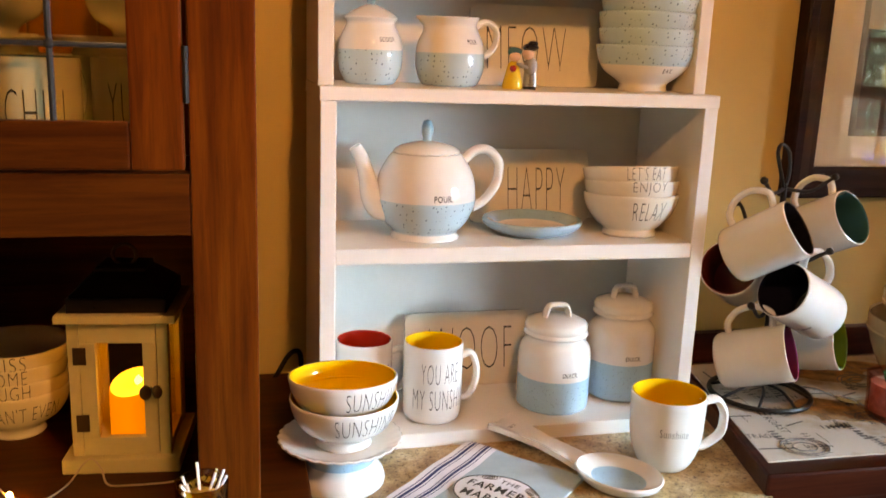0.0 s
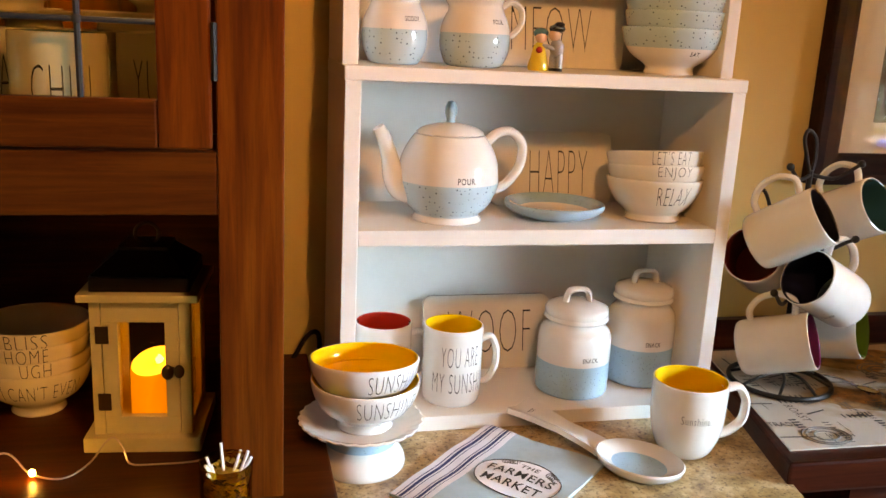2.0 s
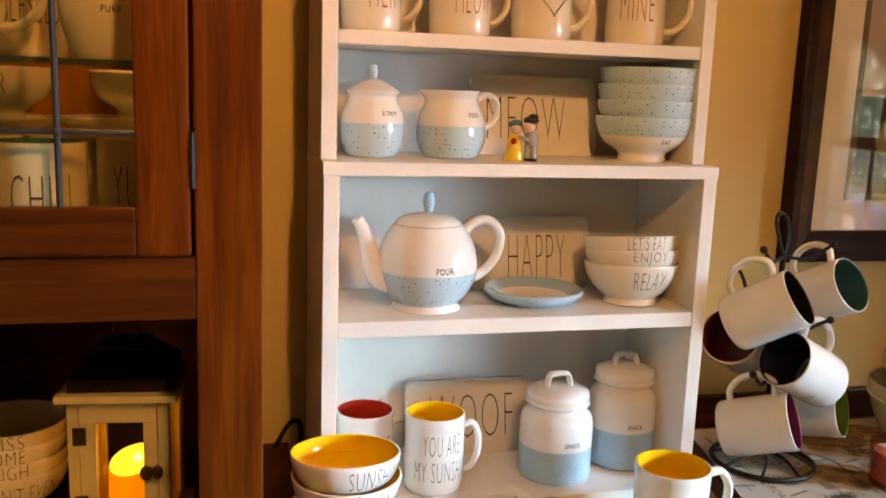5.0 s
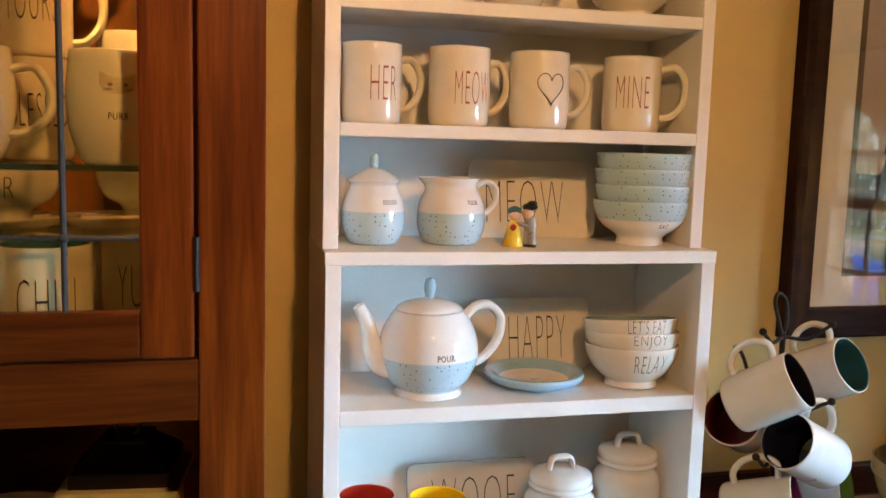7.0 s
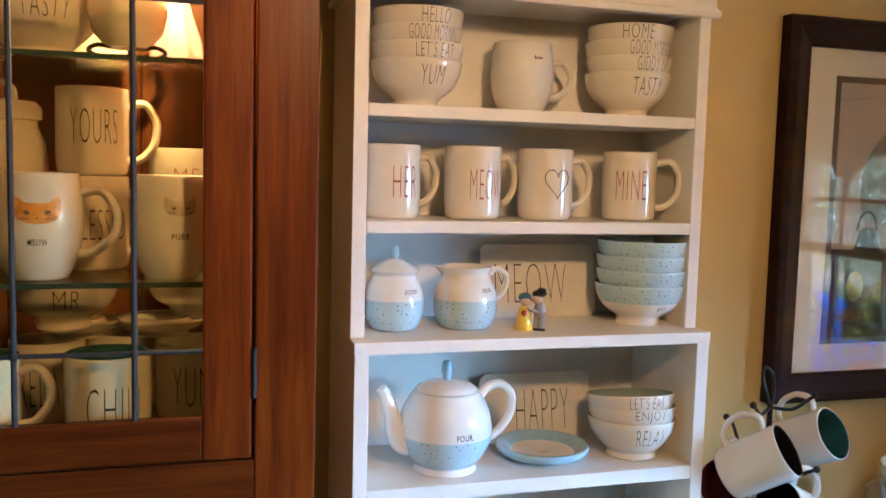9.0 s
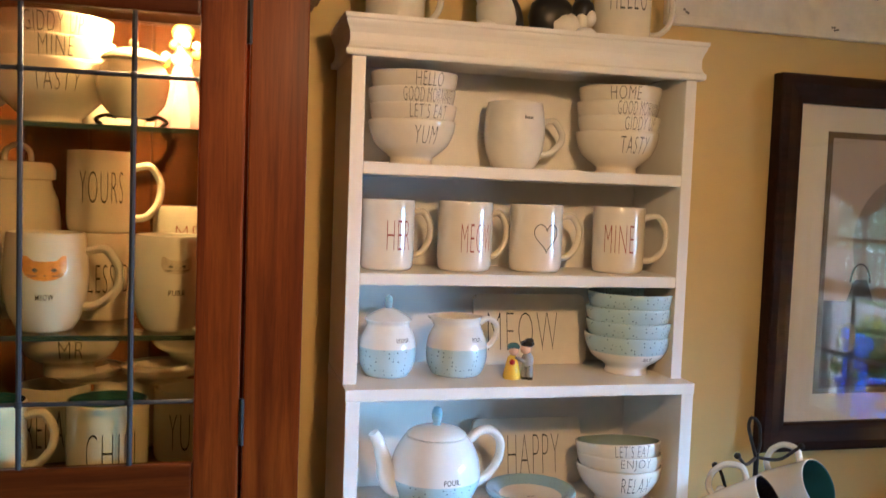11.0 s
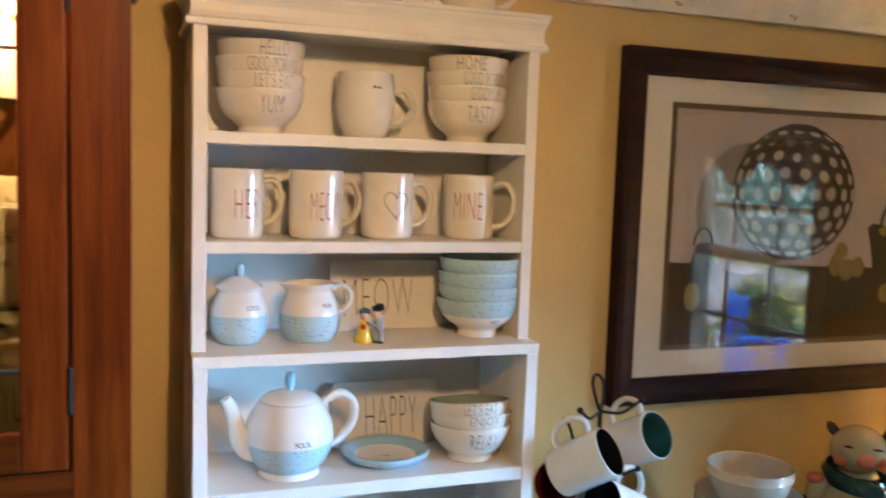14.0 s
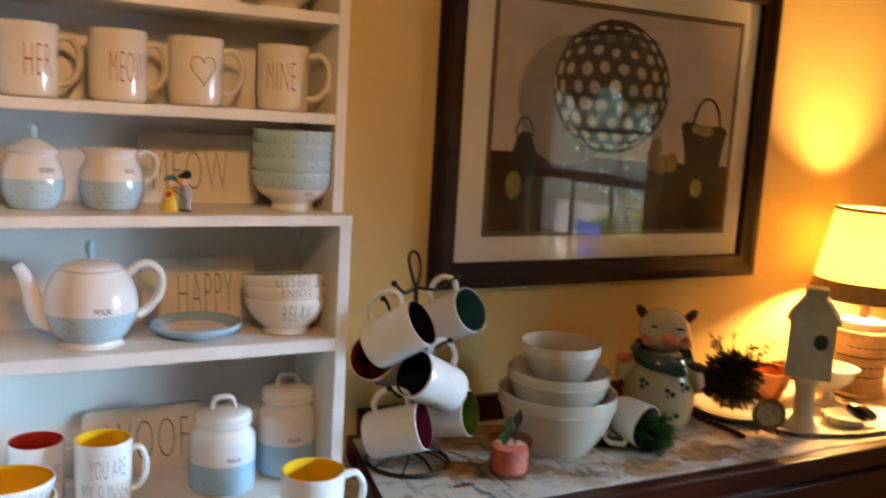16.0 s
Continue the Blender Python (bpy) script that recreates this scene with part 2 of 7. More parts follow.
def ball(bm, centre, radii, mi=0, turn=(0, 0, 0), sub=2):
    m = pose(*centre, *turn) @ Matrix.Diagonal((*radii, 1))
    for v in bmesh.ops.create_icosphere(bm, subdivisions=sub, radius=1, matrix=m)["verts"]:
        for f in v.link_faces:
            f.material_index = mi
    return bm


def sheet(poly, bm=None, mi=0, z=0.0):
    """A flat face from (x, y) corners."""
    bm = bm or bmesh.new()
    bm.faces.new([bm.verts.new((x, y, z)) for x, y in poly]).material_index = mi
    return bm


def moulding(profile, path, bm=None):
    """Sweeps (out, z) points along an open (x, y) path with mitred corners; out is to the right of the way."""
    bm = bm or bmesh.new()
    path = [Vector(p) for p in path]
    rings = []
    for i, p in enumerate(path):
        d0 = (path[i] - path[i - 1]).normalized() if i else (path[1] - path[0]).normalized()
        d1 = (path[i + 1] - path[i]).normalized() if i + 1 < len(path) else d0
        n0, n1 = Vector((d0.y, -d0.x)), Vector((d1.y, -d1.x))
        mid = (n0 + n1).normalized()
        k = 1 / max(0.2, mid.dot(n0))
        rings.append([bm.verts.new((p.x + mid.x * o * k, p.y + mid.y * o * k, z)) for o, z in profile])
    for a, b in zip(rings, rings[1:]):
        for j in range(len(profile)):
            q = (j + 1) % len(profile)
            bm.faces.new([a[j], a[q], b[q], b[j]])
    bm.faces.new(rings[0][::-1])
    bm.faces.new(rings[-1])
    return bm


WORDS = {}


def word_mesh(word, thin):
    """Outline letters of the built-in font, scaled to a unit box about the middle."""
    if (word, thin) not in WORDS:
        cu = bpy.data.curves.new("word", "FONT")
        cu.body, cu.align_x, cu.resolution_u, cu.offset, cu.space_character = word, "CENTER", 3, thin, 1.12
        ob = new("word", cu)
        bpy.context.view_layer.update()
        me = ob.evaluated_get(bpy.context.evaluated_depsgraph_get()).to_mesh()
        co = np.array([v.co[:2] for v in me.vertices])
        lo, hi = co.min(0), co.max(0)
        WORDS[word, thin] = ((co - (lo + hi) / 2) / (hi - lo), [tuple(p.vertices) for p in me.polygons])
        ob.evaluated_get(bpy.context.evaluated_depsgraph_get()).to_mesh_clear()
        bpy.data.objects.remove(ob)
        bpy.data.curves.remove(cu)
    return WORDS[word, thin]


def cut_fine(bm, us, vs):
    for axis, places in ((0, us), (1, vs)):
        for c in places:
            at, no = [0, 0, 0], [0, 0, 0]
            at[axis], no[axis] = c, 1
            bmesh.ops.bisect_plane(bm, geom=bm.verts[:] + bm.edges[:] + bm.faces[:], plane_co=at, plane_no=no)


def letters(word, w, h, place=None, bm=None, cuts=0, thin=None):
    """A word w wide and h high; place(u, v) lays it on a surface."""
    co, faces = word_mesh(word, (-0.0225 if h > 0.013 else 0.012) if thin is None else thin)
    one = bmesh.new()
    vs = [one.verts.new((x * w, y * h, 0)) for x, y in co]
    for f in faces:
        try:
            one.faces.new([vs[i] for i in f])
        except ValueError:
            pass
    if cuts:
        cut_fine(one, np.linspace(-w / 2, w / 2, cuts * 2)[1:-1], np.linspace(-h / 2, h / 2, cuts)[1:-1])
    for v in one.verts:
        if place:
            v.co = place(v.co.x, v.co.y)
    return one


def round_place(outline, z0, azimuth, lift=0.0005):
    """Lays (u, v) on a turned body: v up from z0, u round it; azimuth 0 faces -y, degrees towards +x."""
    zs, rs = [p[1] for p in outline], [p[0] for p in outline]

    def place(u, v):
        r = float(np.interp(z0 + v, zs, rs)) + lift
        r0 = float(np.interp(z0, zs, rs))
        a = radians(azimuth) + u / r0
        return Vector((r * math.sin(a), -r * math.cos(a), z0 + v))
    return place


def structure(name, bm, mat, label, category):
    return tagged(part(name, bm, mat), label, category, kind="structure")


structure("wall_north", block(-2.1, 2.6, 0.0, 0.12, 0, 2.5), WALL, "warm yellow painted plaster wall", "wall")
structure("wall_west", block(-2.1, -2.0, -4.2, 0.0, 0, 2.5), WALL, "warm yellow painted plaster wall", "wall")
structure("wall_south", block(-2.1, 2.6, -4.3, -4.2, 0, 2.5), WALL, "warm yellow painted plaster wall", "wall")
wall = bmesh.new()
WY0, WY1, WZ0, WZ1 = -2.16, -1.28, 0.72, 1.80
for y0, y1, z0, z1 in ((-4.2, WY0, 0, 2.5), (WY1, 0, 0, 2.5), (WY0, WY1, 0, WZ0), (WY0, WY1, WZ1, 2.5)):
    block(2.5, 2.62, y0, y1, z0, z1, bm=wall)
structure("wall_east", wall, WALL, "warm yellow painted wall with a window opening", "wall")
structure("floor", block(-2.1, 2.6, -4.3, 0.12, -0.1, 0), FLOOR, "brown wooden floor boards", "floor")
structure("ceiling", block(-2.1, 2.62, -4.3, 0.12, 2.5, 2.6), CEIL, "plain off-white ceiling", "ceiling")


# window in the east wall, with what lies outside it
def window():
    w = thing("window_1", "white double-hung window with muntin bars", "window", kind="structure")
    bm = bmesh.new()
    for y0, y1, z0, z1 in ((WY0 - 0.07, WY0, WZ0 - 0.02, WZ1 + 0.08), (WY1, WY1 + 0.07, WZ0 - 0.02, WZ1 + 0.08), (WY0, WY1, WZ1, WZ1 + 0.08)):
        block(2.475, 2.52, y0, y1, z0, z1, 0.004, bm)
    part("window_frame", bm, TRIM, w)
    for y0, y1, z0, z1 in ((WY0, WY0 + 0.012, WZ0, WZ1), (WY1 - 0.012, WY1, WZ0, WZ1), (WY0 + 0.012, WY1 - 0.012, WZ1 - 0.012, WZ1)):
        part("jamb", block(2.5205, 2.66, y0, y1, z0, z1, 0.001), TRIM, w)
    part("window_sill", block(2.42, 2.56, WY0 - 0.09, WY1 + 0.09, WZ0 - 0.05, WZ0, 0.006), TRIM, w)
    for name, x, z0, z1 in (("upper_sash", 2.56, 1.32, WZ1), ("lower_sash", 2.53, WZ0, 1.36)):
        bm = bmesh.new()
        for y0, y1, a, b in ((WY0 + 0.013, WY0 + 0.05, z0, z1 - 0.013), (WY1 - 0.05, WY1 - 0.013, z0, z1 - 0.013), (WY0 + 0.013, WY1 - 0.013, z0, z0 + 0.045), (WY0 + 0.013, WY1 - 0.013, z1 - 0.045, z1 - 0.013)):
            block(x, x + 0.03, y0, y1, a, b, 0.003, bm)
        for i in (1, 2):
            y = WY0 + (WY1 - WY0) * i / 3
            block(x + 0.006, x + 0.024, y - 0.009, y + 0.009, z0, z1 - 0.014, 0.002, bm)
        block(x + 0.006, x + 0.024, WY0 + 0.014, WY1 - 0.014, (z0 + z1) / 2 - 0.009, (z0 + z1) / 2 + 0.009, 0.002, bm)
        part(name, bm, TRIM, w)
        part("pane", block(x + 0.013, x + 0.016, WY0 + 0.04, WY1 - 0.04, z0 + 0.03, z1 - 0.03), GLASS, w, shadow=False)


window()
CURTAIN = plain("white_curtain_cloth", (0.80, 0.79, 0.76), 0.9)


def valance():
    c = thing("curtain_valance", "white zigzag-hemmed cloth valance over the window", "curtain")
    bm = bmesh.new()
    cols = []
    for i in range(61):
        y = WY0 - 0.14 + (WY1 - WY0 + 0.28) * i / 60
        x = 2.44 + 0.012 * math.sin(i * 1.3)
        drop = 1.64 + 0.14 * abs(((i / 20.0) % 1) * 2 - 1)
        cols.append((bm.verts.new((x, y, drop)), bm.verts.new((x, y, 1.98)), bm.verts.new((x + 0.003, y, 1.98)), bm.verts.new((x + 0.003, y, drop))))
    for a, b in zip(cols, cols[1:]):
        for j in range(4):
            bm.faces.new([a[j], b[j], b[(j + 1) % 4], a[(j + 1) % 4]])
    part("cloth", bm, CURTAIN, c)
    part("rod", tube([(2.455, WY0 - 0.2, 1.985), (2.455, WY1 + 0.2, 1.985)], 0.009), IRON, c)


valance()
GRASS = plain("lawn_green", (0.06, 0.11, 0.03), 0.9, var=0.4, scale=3)
structure("ground", block(2.7, 60, -40, 40, -0.3, -0.2), GRASS, "green lawn outside the window", "ground")
DECK = wood("deck_boards", (0.32, 0.36, 0.41), (0.42, 0.46, 0.52), (0.50, 0.55, 0.61), "y", 0.7)
structure("deck", block(2.65, 11.1, -15.5, 2.0, -0.2, 0.0), DECK, "grey weathered wooden deck", "deck")
RAIL = plain("deck_rail_paint", (0.62, 0.64, 0.66), 0.6)
rail = thing("deck_railing", "pale painted deck railing with upright balusters", "railing")
part("top_rail", block(11.0, 11.08, -15.5, 1.9, 0.88, 0.93, 0.004), RAIL, rail)
part("bottom_rail", block(11.01, 11.07, -15.5, 1.9, 0.08, 0.13, 0.004), RAIL, rail)
for y in (-15.4, -12.5, -9.6, -6.7, -3.8, -1.0, 1.85):
    part("post", block(10.99, 11.09, y - 0.05, y + 0.05, 0.0, 1.0, 0.004), RAIL, rail)
bal = part("baluster", block(11.02, 11.06, -0.02, 0.02, 0.13, 0.88), RAIL, rail)
for i in range(86):
    o = new("baluster", bal.data)
    o.parent, o.location = rail, (0, -15.25 + i * 0.2, 0)
BLUE = plain("bright_blue_plastic", (0.012, 0.16, 0.95), 0.4)


def garden_chair(m):
    c = thing("garden_chair", "bright blue slatted garden chair on the deck", "chair", m)
    part("seat", block(-0.25, 0.25, -0.25, 0.25, 0.38, 0.41, 0.006), BLUE, c)
    for i in range(6):
        part("back_slat", block(0.225, 0.245, -0.222 + i * 0.083, -0.192 + i * 0.083, 0.41, 0.95, 0.004), BLUE, c)
    part("back_top", block(0.215, 0.255, -0.27, 0.27, 0.94, 1.02, 0.006), BLUE, c)
    for s in (-1, 1):
        part("armrest", block(-0.30, 0.27, s * 0.29 - 0.045, s * 0.29 + 0.045, 0.60, 0.63, 0.006), BLUE, c)
        for x in (-0.24, 0.22):
            part("leg", block(x - 0.03, x + 0.03, s * 0.27 - 0.02, s * 0.27 + 0.02, 0.0, 0.60, 0.004), BLUE, c)


garden_chair(pose(4.00, -3.27, 0.0, 0, 0, 200) @ Matrix.Scale(0.88, 4))


def flower_pot(m, h, seed):
    f = thing("flower_pot", "terracotta pot of yellow flowers on the deck", "plant", m, "flower pots on the deck")
    part("pot", lathe([(0, 0), (0.11, 0), (0.15, 0.24), (0.165, 0.25), (0.165, 0.29), (0.14, 0.29), (0.13, 0.24), (0, 0.24)], 28), plain("terracotta", (0.38, 0.15, 0.08), 0.8), f, smooth=True)
    rnd = random.Random(seed)
    leaf, petal, stem = bmesh.new(), bmesh.new(), bmesh.new()
    for i in range(90):
        d = Vector((rnd.gauss(0, 0.11), rnd.gauss(0, 0.11), 0))
        top = Vector((d.x * 1.4, d.y * 1.4, h * rnd.uniform(0.55, 1.0)))
        tube([(d.x * 0.4, d.y * 0.4, 0.24), tuple(top)], 0.003, 4, stem)
        for bm, k, s in ((leaf, 6, 0.05), (petal, 4 if i % 2 else 0, 0.035)):
            for j in range(k):
                c = top + Vector((rnd.gauss(0, 0.03), rnd.gauss(0, 0.03), rnd.gauss(-0.05 if bm is leaf else 0.01, 0.03)))
                u, v = (Vector((rnd.gauss(0, 1), rnd.gauss(0, 1), rnd.gauss(0, 1))).normalized() * s for _ in "ab")
                bm.faces.new([bm.verts.new(c + q) for q in (u, v * 0.5, -u, -v * 0.5)])
    tagged(part("stem", stem, GRASS, f), kind="stuff")
    tagged(part("foliage", leaf, plain("garden_leaf", (0.10, 0.22, 0.05), 0.6), f), kind="stuff")
    tagged(part("blossom", petal, plain("yellow_petals", (0.85, 0.72, 0.06), 0.6), f), kind="stuff")


flower_pot(pose(4.75, -4.15, 0.0), 0.85, 2)
flower_pot(pose(3.75, -3.85, 0.0), 0.62, 3)


def foliage_backdrop():
    m, t, p, n, l = nodes_of("far_trees_glow")
    vec = coords(n, l)
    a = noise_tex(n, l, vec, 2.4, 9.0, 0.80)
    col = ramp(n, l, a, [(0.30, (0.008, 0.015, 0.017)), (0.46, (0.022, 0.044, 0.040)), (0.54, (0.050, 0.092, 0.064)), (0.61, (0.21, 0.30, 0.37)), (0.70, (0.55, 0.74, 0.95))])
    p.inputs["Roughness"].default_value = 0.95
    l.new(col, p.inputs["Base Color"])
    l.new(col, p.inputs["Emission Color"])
    # Emission and bluish tones stand in for daylight on the far trees.
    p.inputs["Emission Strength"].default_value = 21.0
    structure("backdrop", block(15.0, 15.1, -30, 14, -0.3, 7.0), m, "glowing backdrop of green trees far behind the deck", "backdrop")


foliage_backdrop()

fix = thing("pendant_light", "bronze pendant light with a bell-shaped metal shade", "lamp", pose(*PENDANT))
part("rod", tube([(0, 0, 0.10), (0, 0, 0.49)], 0.006), BRONZE, fix, smooth=True)
part("canopy", lathe([(0, 0.470), (0.045, 0.472), (0.05, 0.485), (0.05, 0.499), (0, 0.499)], 32), BRONZE, fix, smooth=True)
part("shade", lathe([(0.012, 0.13), (0.014, 0.10), (0.04, 0.085), (0.085, 0.055), (0.10, 0.012), (0.098, 0.010), (0.082, 0.053), (0.038, 0.080), (0, 0.084)], 40), BRONZE, fix, smooth=True)
part("bulb", lathe([(0, 0.083), (0.012, 0.078), (0.014, 0.060), (0.030, 0.025), (0.032, 0.005), (0.024, -0.018), (0, -0.030)], 24), glow("warm_bulb", (1.0, 0.72, 0.40), 8.0), fix, smooth=True, shadow=False)

# counter between cabinet and sideboard
m, t, p, n, l = nodes_of("speckled_laminate")
vec = coords(n, l)
base = ramp(n, l, noise_tex(n, l, vec, 24.0, 6.0, 0.7), [(0.34, (0.20, 0.11, 0.040)), (0.5, (0.44, 0.285, 0.120)), (0.64, (0.62, 0.47, 0.27))])
fleck = ramp(n, l, noise_tex(n, l, vec, 150.0, 4.0, 0.75), [(0.38, (0.22, 0.15, 0.10)), (0.47, (1, 1, 1)), (0.62, (1, 1, 1)), (0.72, (1.0, 1.0, 1.0))])
mix = n.new("ShaderNodeMix")
mix.data_type, mix.blend_type = "RGBA", "MULTIPLY"
mix.inputs[0].default_value = 0.9
l.new(base, mix.inputs[6])
l.new(fleck, mix.inputs[7])
l.new(mix.outputs[2], p.inputs["Base Color"])
p.inputs["Roughness"].default_value = 0.32
LAMINATE = m
cab = thing("counter", "speckled beige laminate countertop on a wooden base", "counter")
bm = bmesh.new()
lo = [bm.verts.new(v) for v in ((-0.045, -0.002, 0.862), (0.628, -0.002, 0.862), (0.520, -0.62, 0.862), (-0.045, -0.62, 0.862))]
hi = [bm.verts.new((v.co.x, v.co.y, 0.90)) for v in lo]
bm.faces.new(lo[::-1]), bm.faces.new(hi)
for i in range(4):
    bm.faces.new([lo[i], lo[(i + 1) % 4], hi[(i + 1) % 4], hi[i]])
part("worktop", bm, LAMINATE, cab)
part("base", block(-0.04, 0.50, -0.58, -0.01, 0.0, 0.862), OAK_V, cab)


# the white shelf unit
def shelf_unit():
    s = thing("shelf_unit", "white painted open shelf unit with a crown moulding", "shelf")
    L0, L1, F = -0.021, 0.544, -0.214
    part("side_panel", block(L0, 0.0, F, -0.004, 0.90, 1.391, 0.0015), WHITE, s)
    part("side_panel", block(0.523, L1, F, -0.004, 0.90, 1.391, 0.0015), WHITE, s)
    part("shelf_board", block(0.0, 0.523, F + 0.001, -0.012, 0.900, 0.922, 0.0015), WHITE, s)
    part("shelf_board", block(0.0, 0.523, F + 0.001, -0.012, 1.173, 1.195, 0.0015), WHITE, s)
    part("lower_top", block(L0 - 0.001, L1 + 0.001, F - 0.001, -0.004, 1.391, 1.409, 0.0015), WHITE, s)
    part("back_panel", block(0.0, 0.523, -0.012, -0.005, 0.922, 1.391), WHITE, s)
    F = -0.178
    part("side_panel", block(-0.021, 0.0, F, -0.004, 1.409, 1.905, 0.0015), WHITE, s)
    part("side_panel", block(0.522, 0.541, F, -0.004, 1.409, 1.905, 0.0015), WHITE, s)
    part("shelf_board", block(0.0, 0.522, F + 0.001, -0.012, 1.559, 1.577, 0.0015), WHITE, s)
    part("shelf_board", block(0.0, 0.522, F + 0.001, -0.012, 1.725, 1.743, 0.0015), WHITE, s)
    part("back_panel", block(0.0, 0.522, -0.012, -0.005, 1.409, 1.905), WHITE, s)
    prof = [(-0.01, 1.897), (0.009, 1.897), (0.0105, 1.900), (0.0105, 1.906), (0.0065, 1.910), (0.0045, 1.918), (0.0045, 1.930), (0.007, 1.938), (0.0095, 1.943), (0.0105, 1.946), (0.0105, 1.949), (0.0130, 1.951), (0.0130, 1.957), (-0.01, 1.957)]
    part("crown_moulding", moulding(prof, [(-0.021, -0.004), (-0.021, F), (0.541, F), (0.541, -0.004)][::1]), WHITE, s)
    part("top_board", block(-0.020, 0.540, F + 0.0, -0.004, 1.905, 1.955), WHITE, s)


shelf_unit()


# the oak cabinet with a leaded glass door
def oak_cabinet():
    c = thing("china_cabinet", "stained oak china cabinet with leaded glass door and open niche", "cabinet")
    F = -0.441
    part("post", block(-0.174, -0.108, F, F + 0.022, 0.945, 1.94, 0.002), OAK_V, c)
    part("post", block(-0.60, -0.536, F, F + 0.022, 0.945, 1.94, 0.002), OAK_V, c)
    part("rail", block(-0.536, -0.174, F + 0.001, F + 0.022, 1.266, 1.330, 0.002), OAK_H_DIM, c)
    part("side_panel", block(-0.126, -0.109, F + 0.022, -0.003, 0.945, 1.95, 0.001), OAK_V, c)
    part("side_panel", block(-0.60, -0.583, F + 0.022, -0.003, 0.945, 1.95, 0.001), OAK_V, c)
    # Niche back takes the darkened rail oak, standing in for the niche's shade.
    part("back_panel", block(-0.583, -0.126, -0.012, -0.004, 0.945, 1.95), OAK_H_DIM, c)
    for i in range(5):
        part("back_board", block(-0.580 + i * 0.091, -0.492 + i * 0.091, -0.020, -0.0125, 1.345, 1.945, 0.002), OAK_IN_LIT, c)
    part("cabinet_floor", block(-0.583, -0.126, F + 0.022, -0.0205, 1.300, 1.345), OAK_H_DIM, c)
    part("cabinet_top", block(-0.60, -0.108, F, -0.003, 1.95, 1.965), OAK_H_DIM, c)
    part("frieze", block(-0.60, -0.108, F - 0.001, F + 0.021, 1.940, 1.960, 0.001), OAK_H_DIM, c)
    prof = [(-0.02, 1.944), (0.010, 1.944), (0.014, 1.950), (0.016, 1.960), (0.024, 1.972), (0.038, 1.984), (0.044, 1.990), (0.044, 1.995), (0.052, 1.998), (0.052, 2.018), (-0.02, 2.018)]
    part("crown_moulding", moulding(prof, [(-0.61, F), (-0.108, F), (-0.108, -0.003)]), OAK_H_DIM, c)
    part("cornice_top", block(-0.60, -0.110, F + 0.002, -0.003, 2.005, 2.017), OAK_H_DIM, c)
    for z in (1.516, 1.758):
        sh = part("glass_shelf", block(-0.582, -0.127, -0.400, -0.022, z, z + 0.006), GLASS_SHELF, c, "clear glass shelf", shadow=False)
        part("shelf_edge", block(-0.582, -0.127, -0.4030, -0.4005, z, z + 0.006), GLASS_EDGE, sh)
    d = part("door", block(-0.229, -0.178, F - 0.005, F + 0.010, 1.333, 1.936, 0.003), OAK_V, c)
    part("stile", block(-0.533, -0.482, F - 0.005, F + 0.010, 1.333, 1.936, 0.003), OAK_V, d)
    part("top_rail", block(-0.482, -0.229, F - 0.004, F + 0.010, 1.887, 1.936, 0.003), OAK_H_DIM, d)
    part("bottom_rail", block(-0.482, -0.229, F - 0.004, F + 0.010, 1.333, 1.381, 0.003), OAK_H_DIM, d)
    part("glass_pane", block(-0.482, -0.229, F + 0.002, F + 0.004, 1.381, 1.887), DOOR_GLASS, d, shadow=False)
    for x in (-0.298, -0.413):
        part("came", tube([(x, F - 0.001, 1.381), (x, F - 0.001, 1.887)], 0.0030, 8), LEAD, d, smooth=True)
    for z in (1.453, 1.817):
        part("came", tube([(-0.482, F - 0.0015, z), (-0.229, F - 0.0015, z)], 0.0026, 8), LEAD, d, smooth=True)
    for x in (-0.298, -0.413):
        for z in (1.453, 1.817):
            bm = bmesh.new()
            part("solder_joint", ball(bm, (x, F - 0.0025, z), (0.005, 0.003, 0.005)), LEAD, d, smooth=True)
    for z in (1.40, 1.86):
        part("hinge", tube([(-0.1755, F - 0.004, z), (-0.1755, F - 0.004, z + 0.055)], 0.0032, 8), IRON, d, smooth=True)
    # Unseen strips, added to keep the cabinet bulb's light from leaking round the door.
    part("light_block_strip", block(-0.190, -0.168, F + 0.0225, F + 0.034, 1.346, 1.940), OAK_V, c)
    part("light_block_strip", block(-0.536, -0.191, F + 0.0225, F + 0.034, 1.926, 1.949), OAK_H_DIM, c)
    part("base_top", block(-0.66, -0.048, -0.575, -0.003, 0.915, 0.945, 0.003), OAK_H_DIM, c)
    part("base_body", block(-0.64, -0.052, -0.555, -0.003, 0.0, 0.915), OAK_V, c)


oak_cabinet()


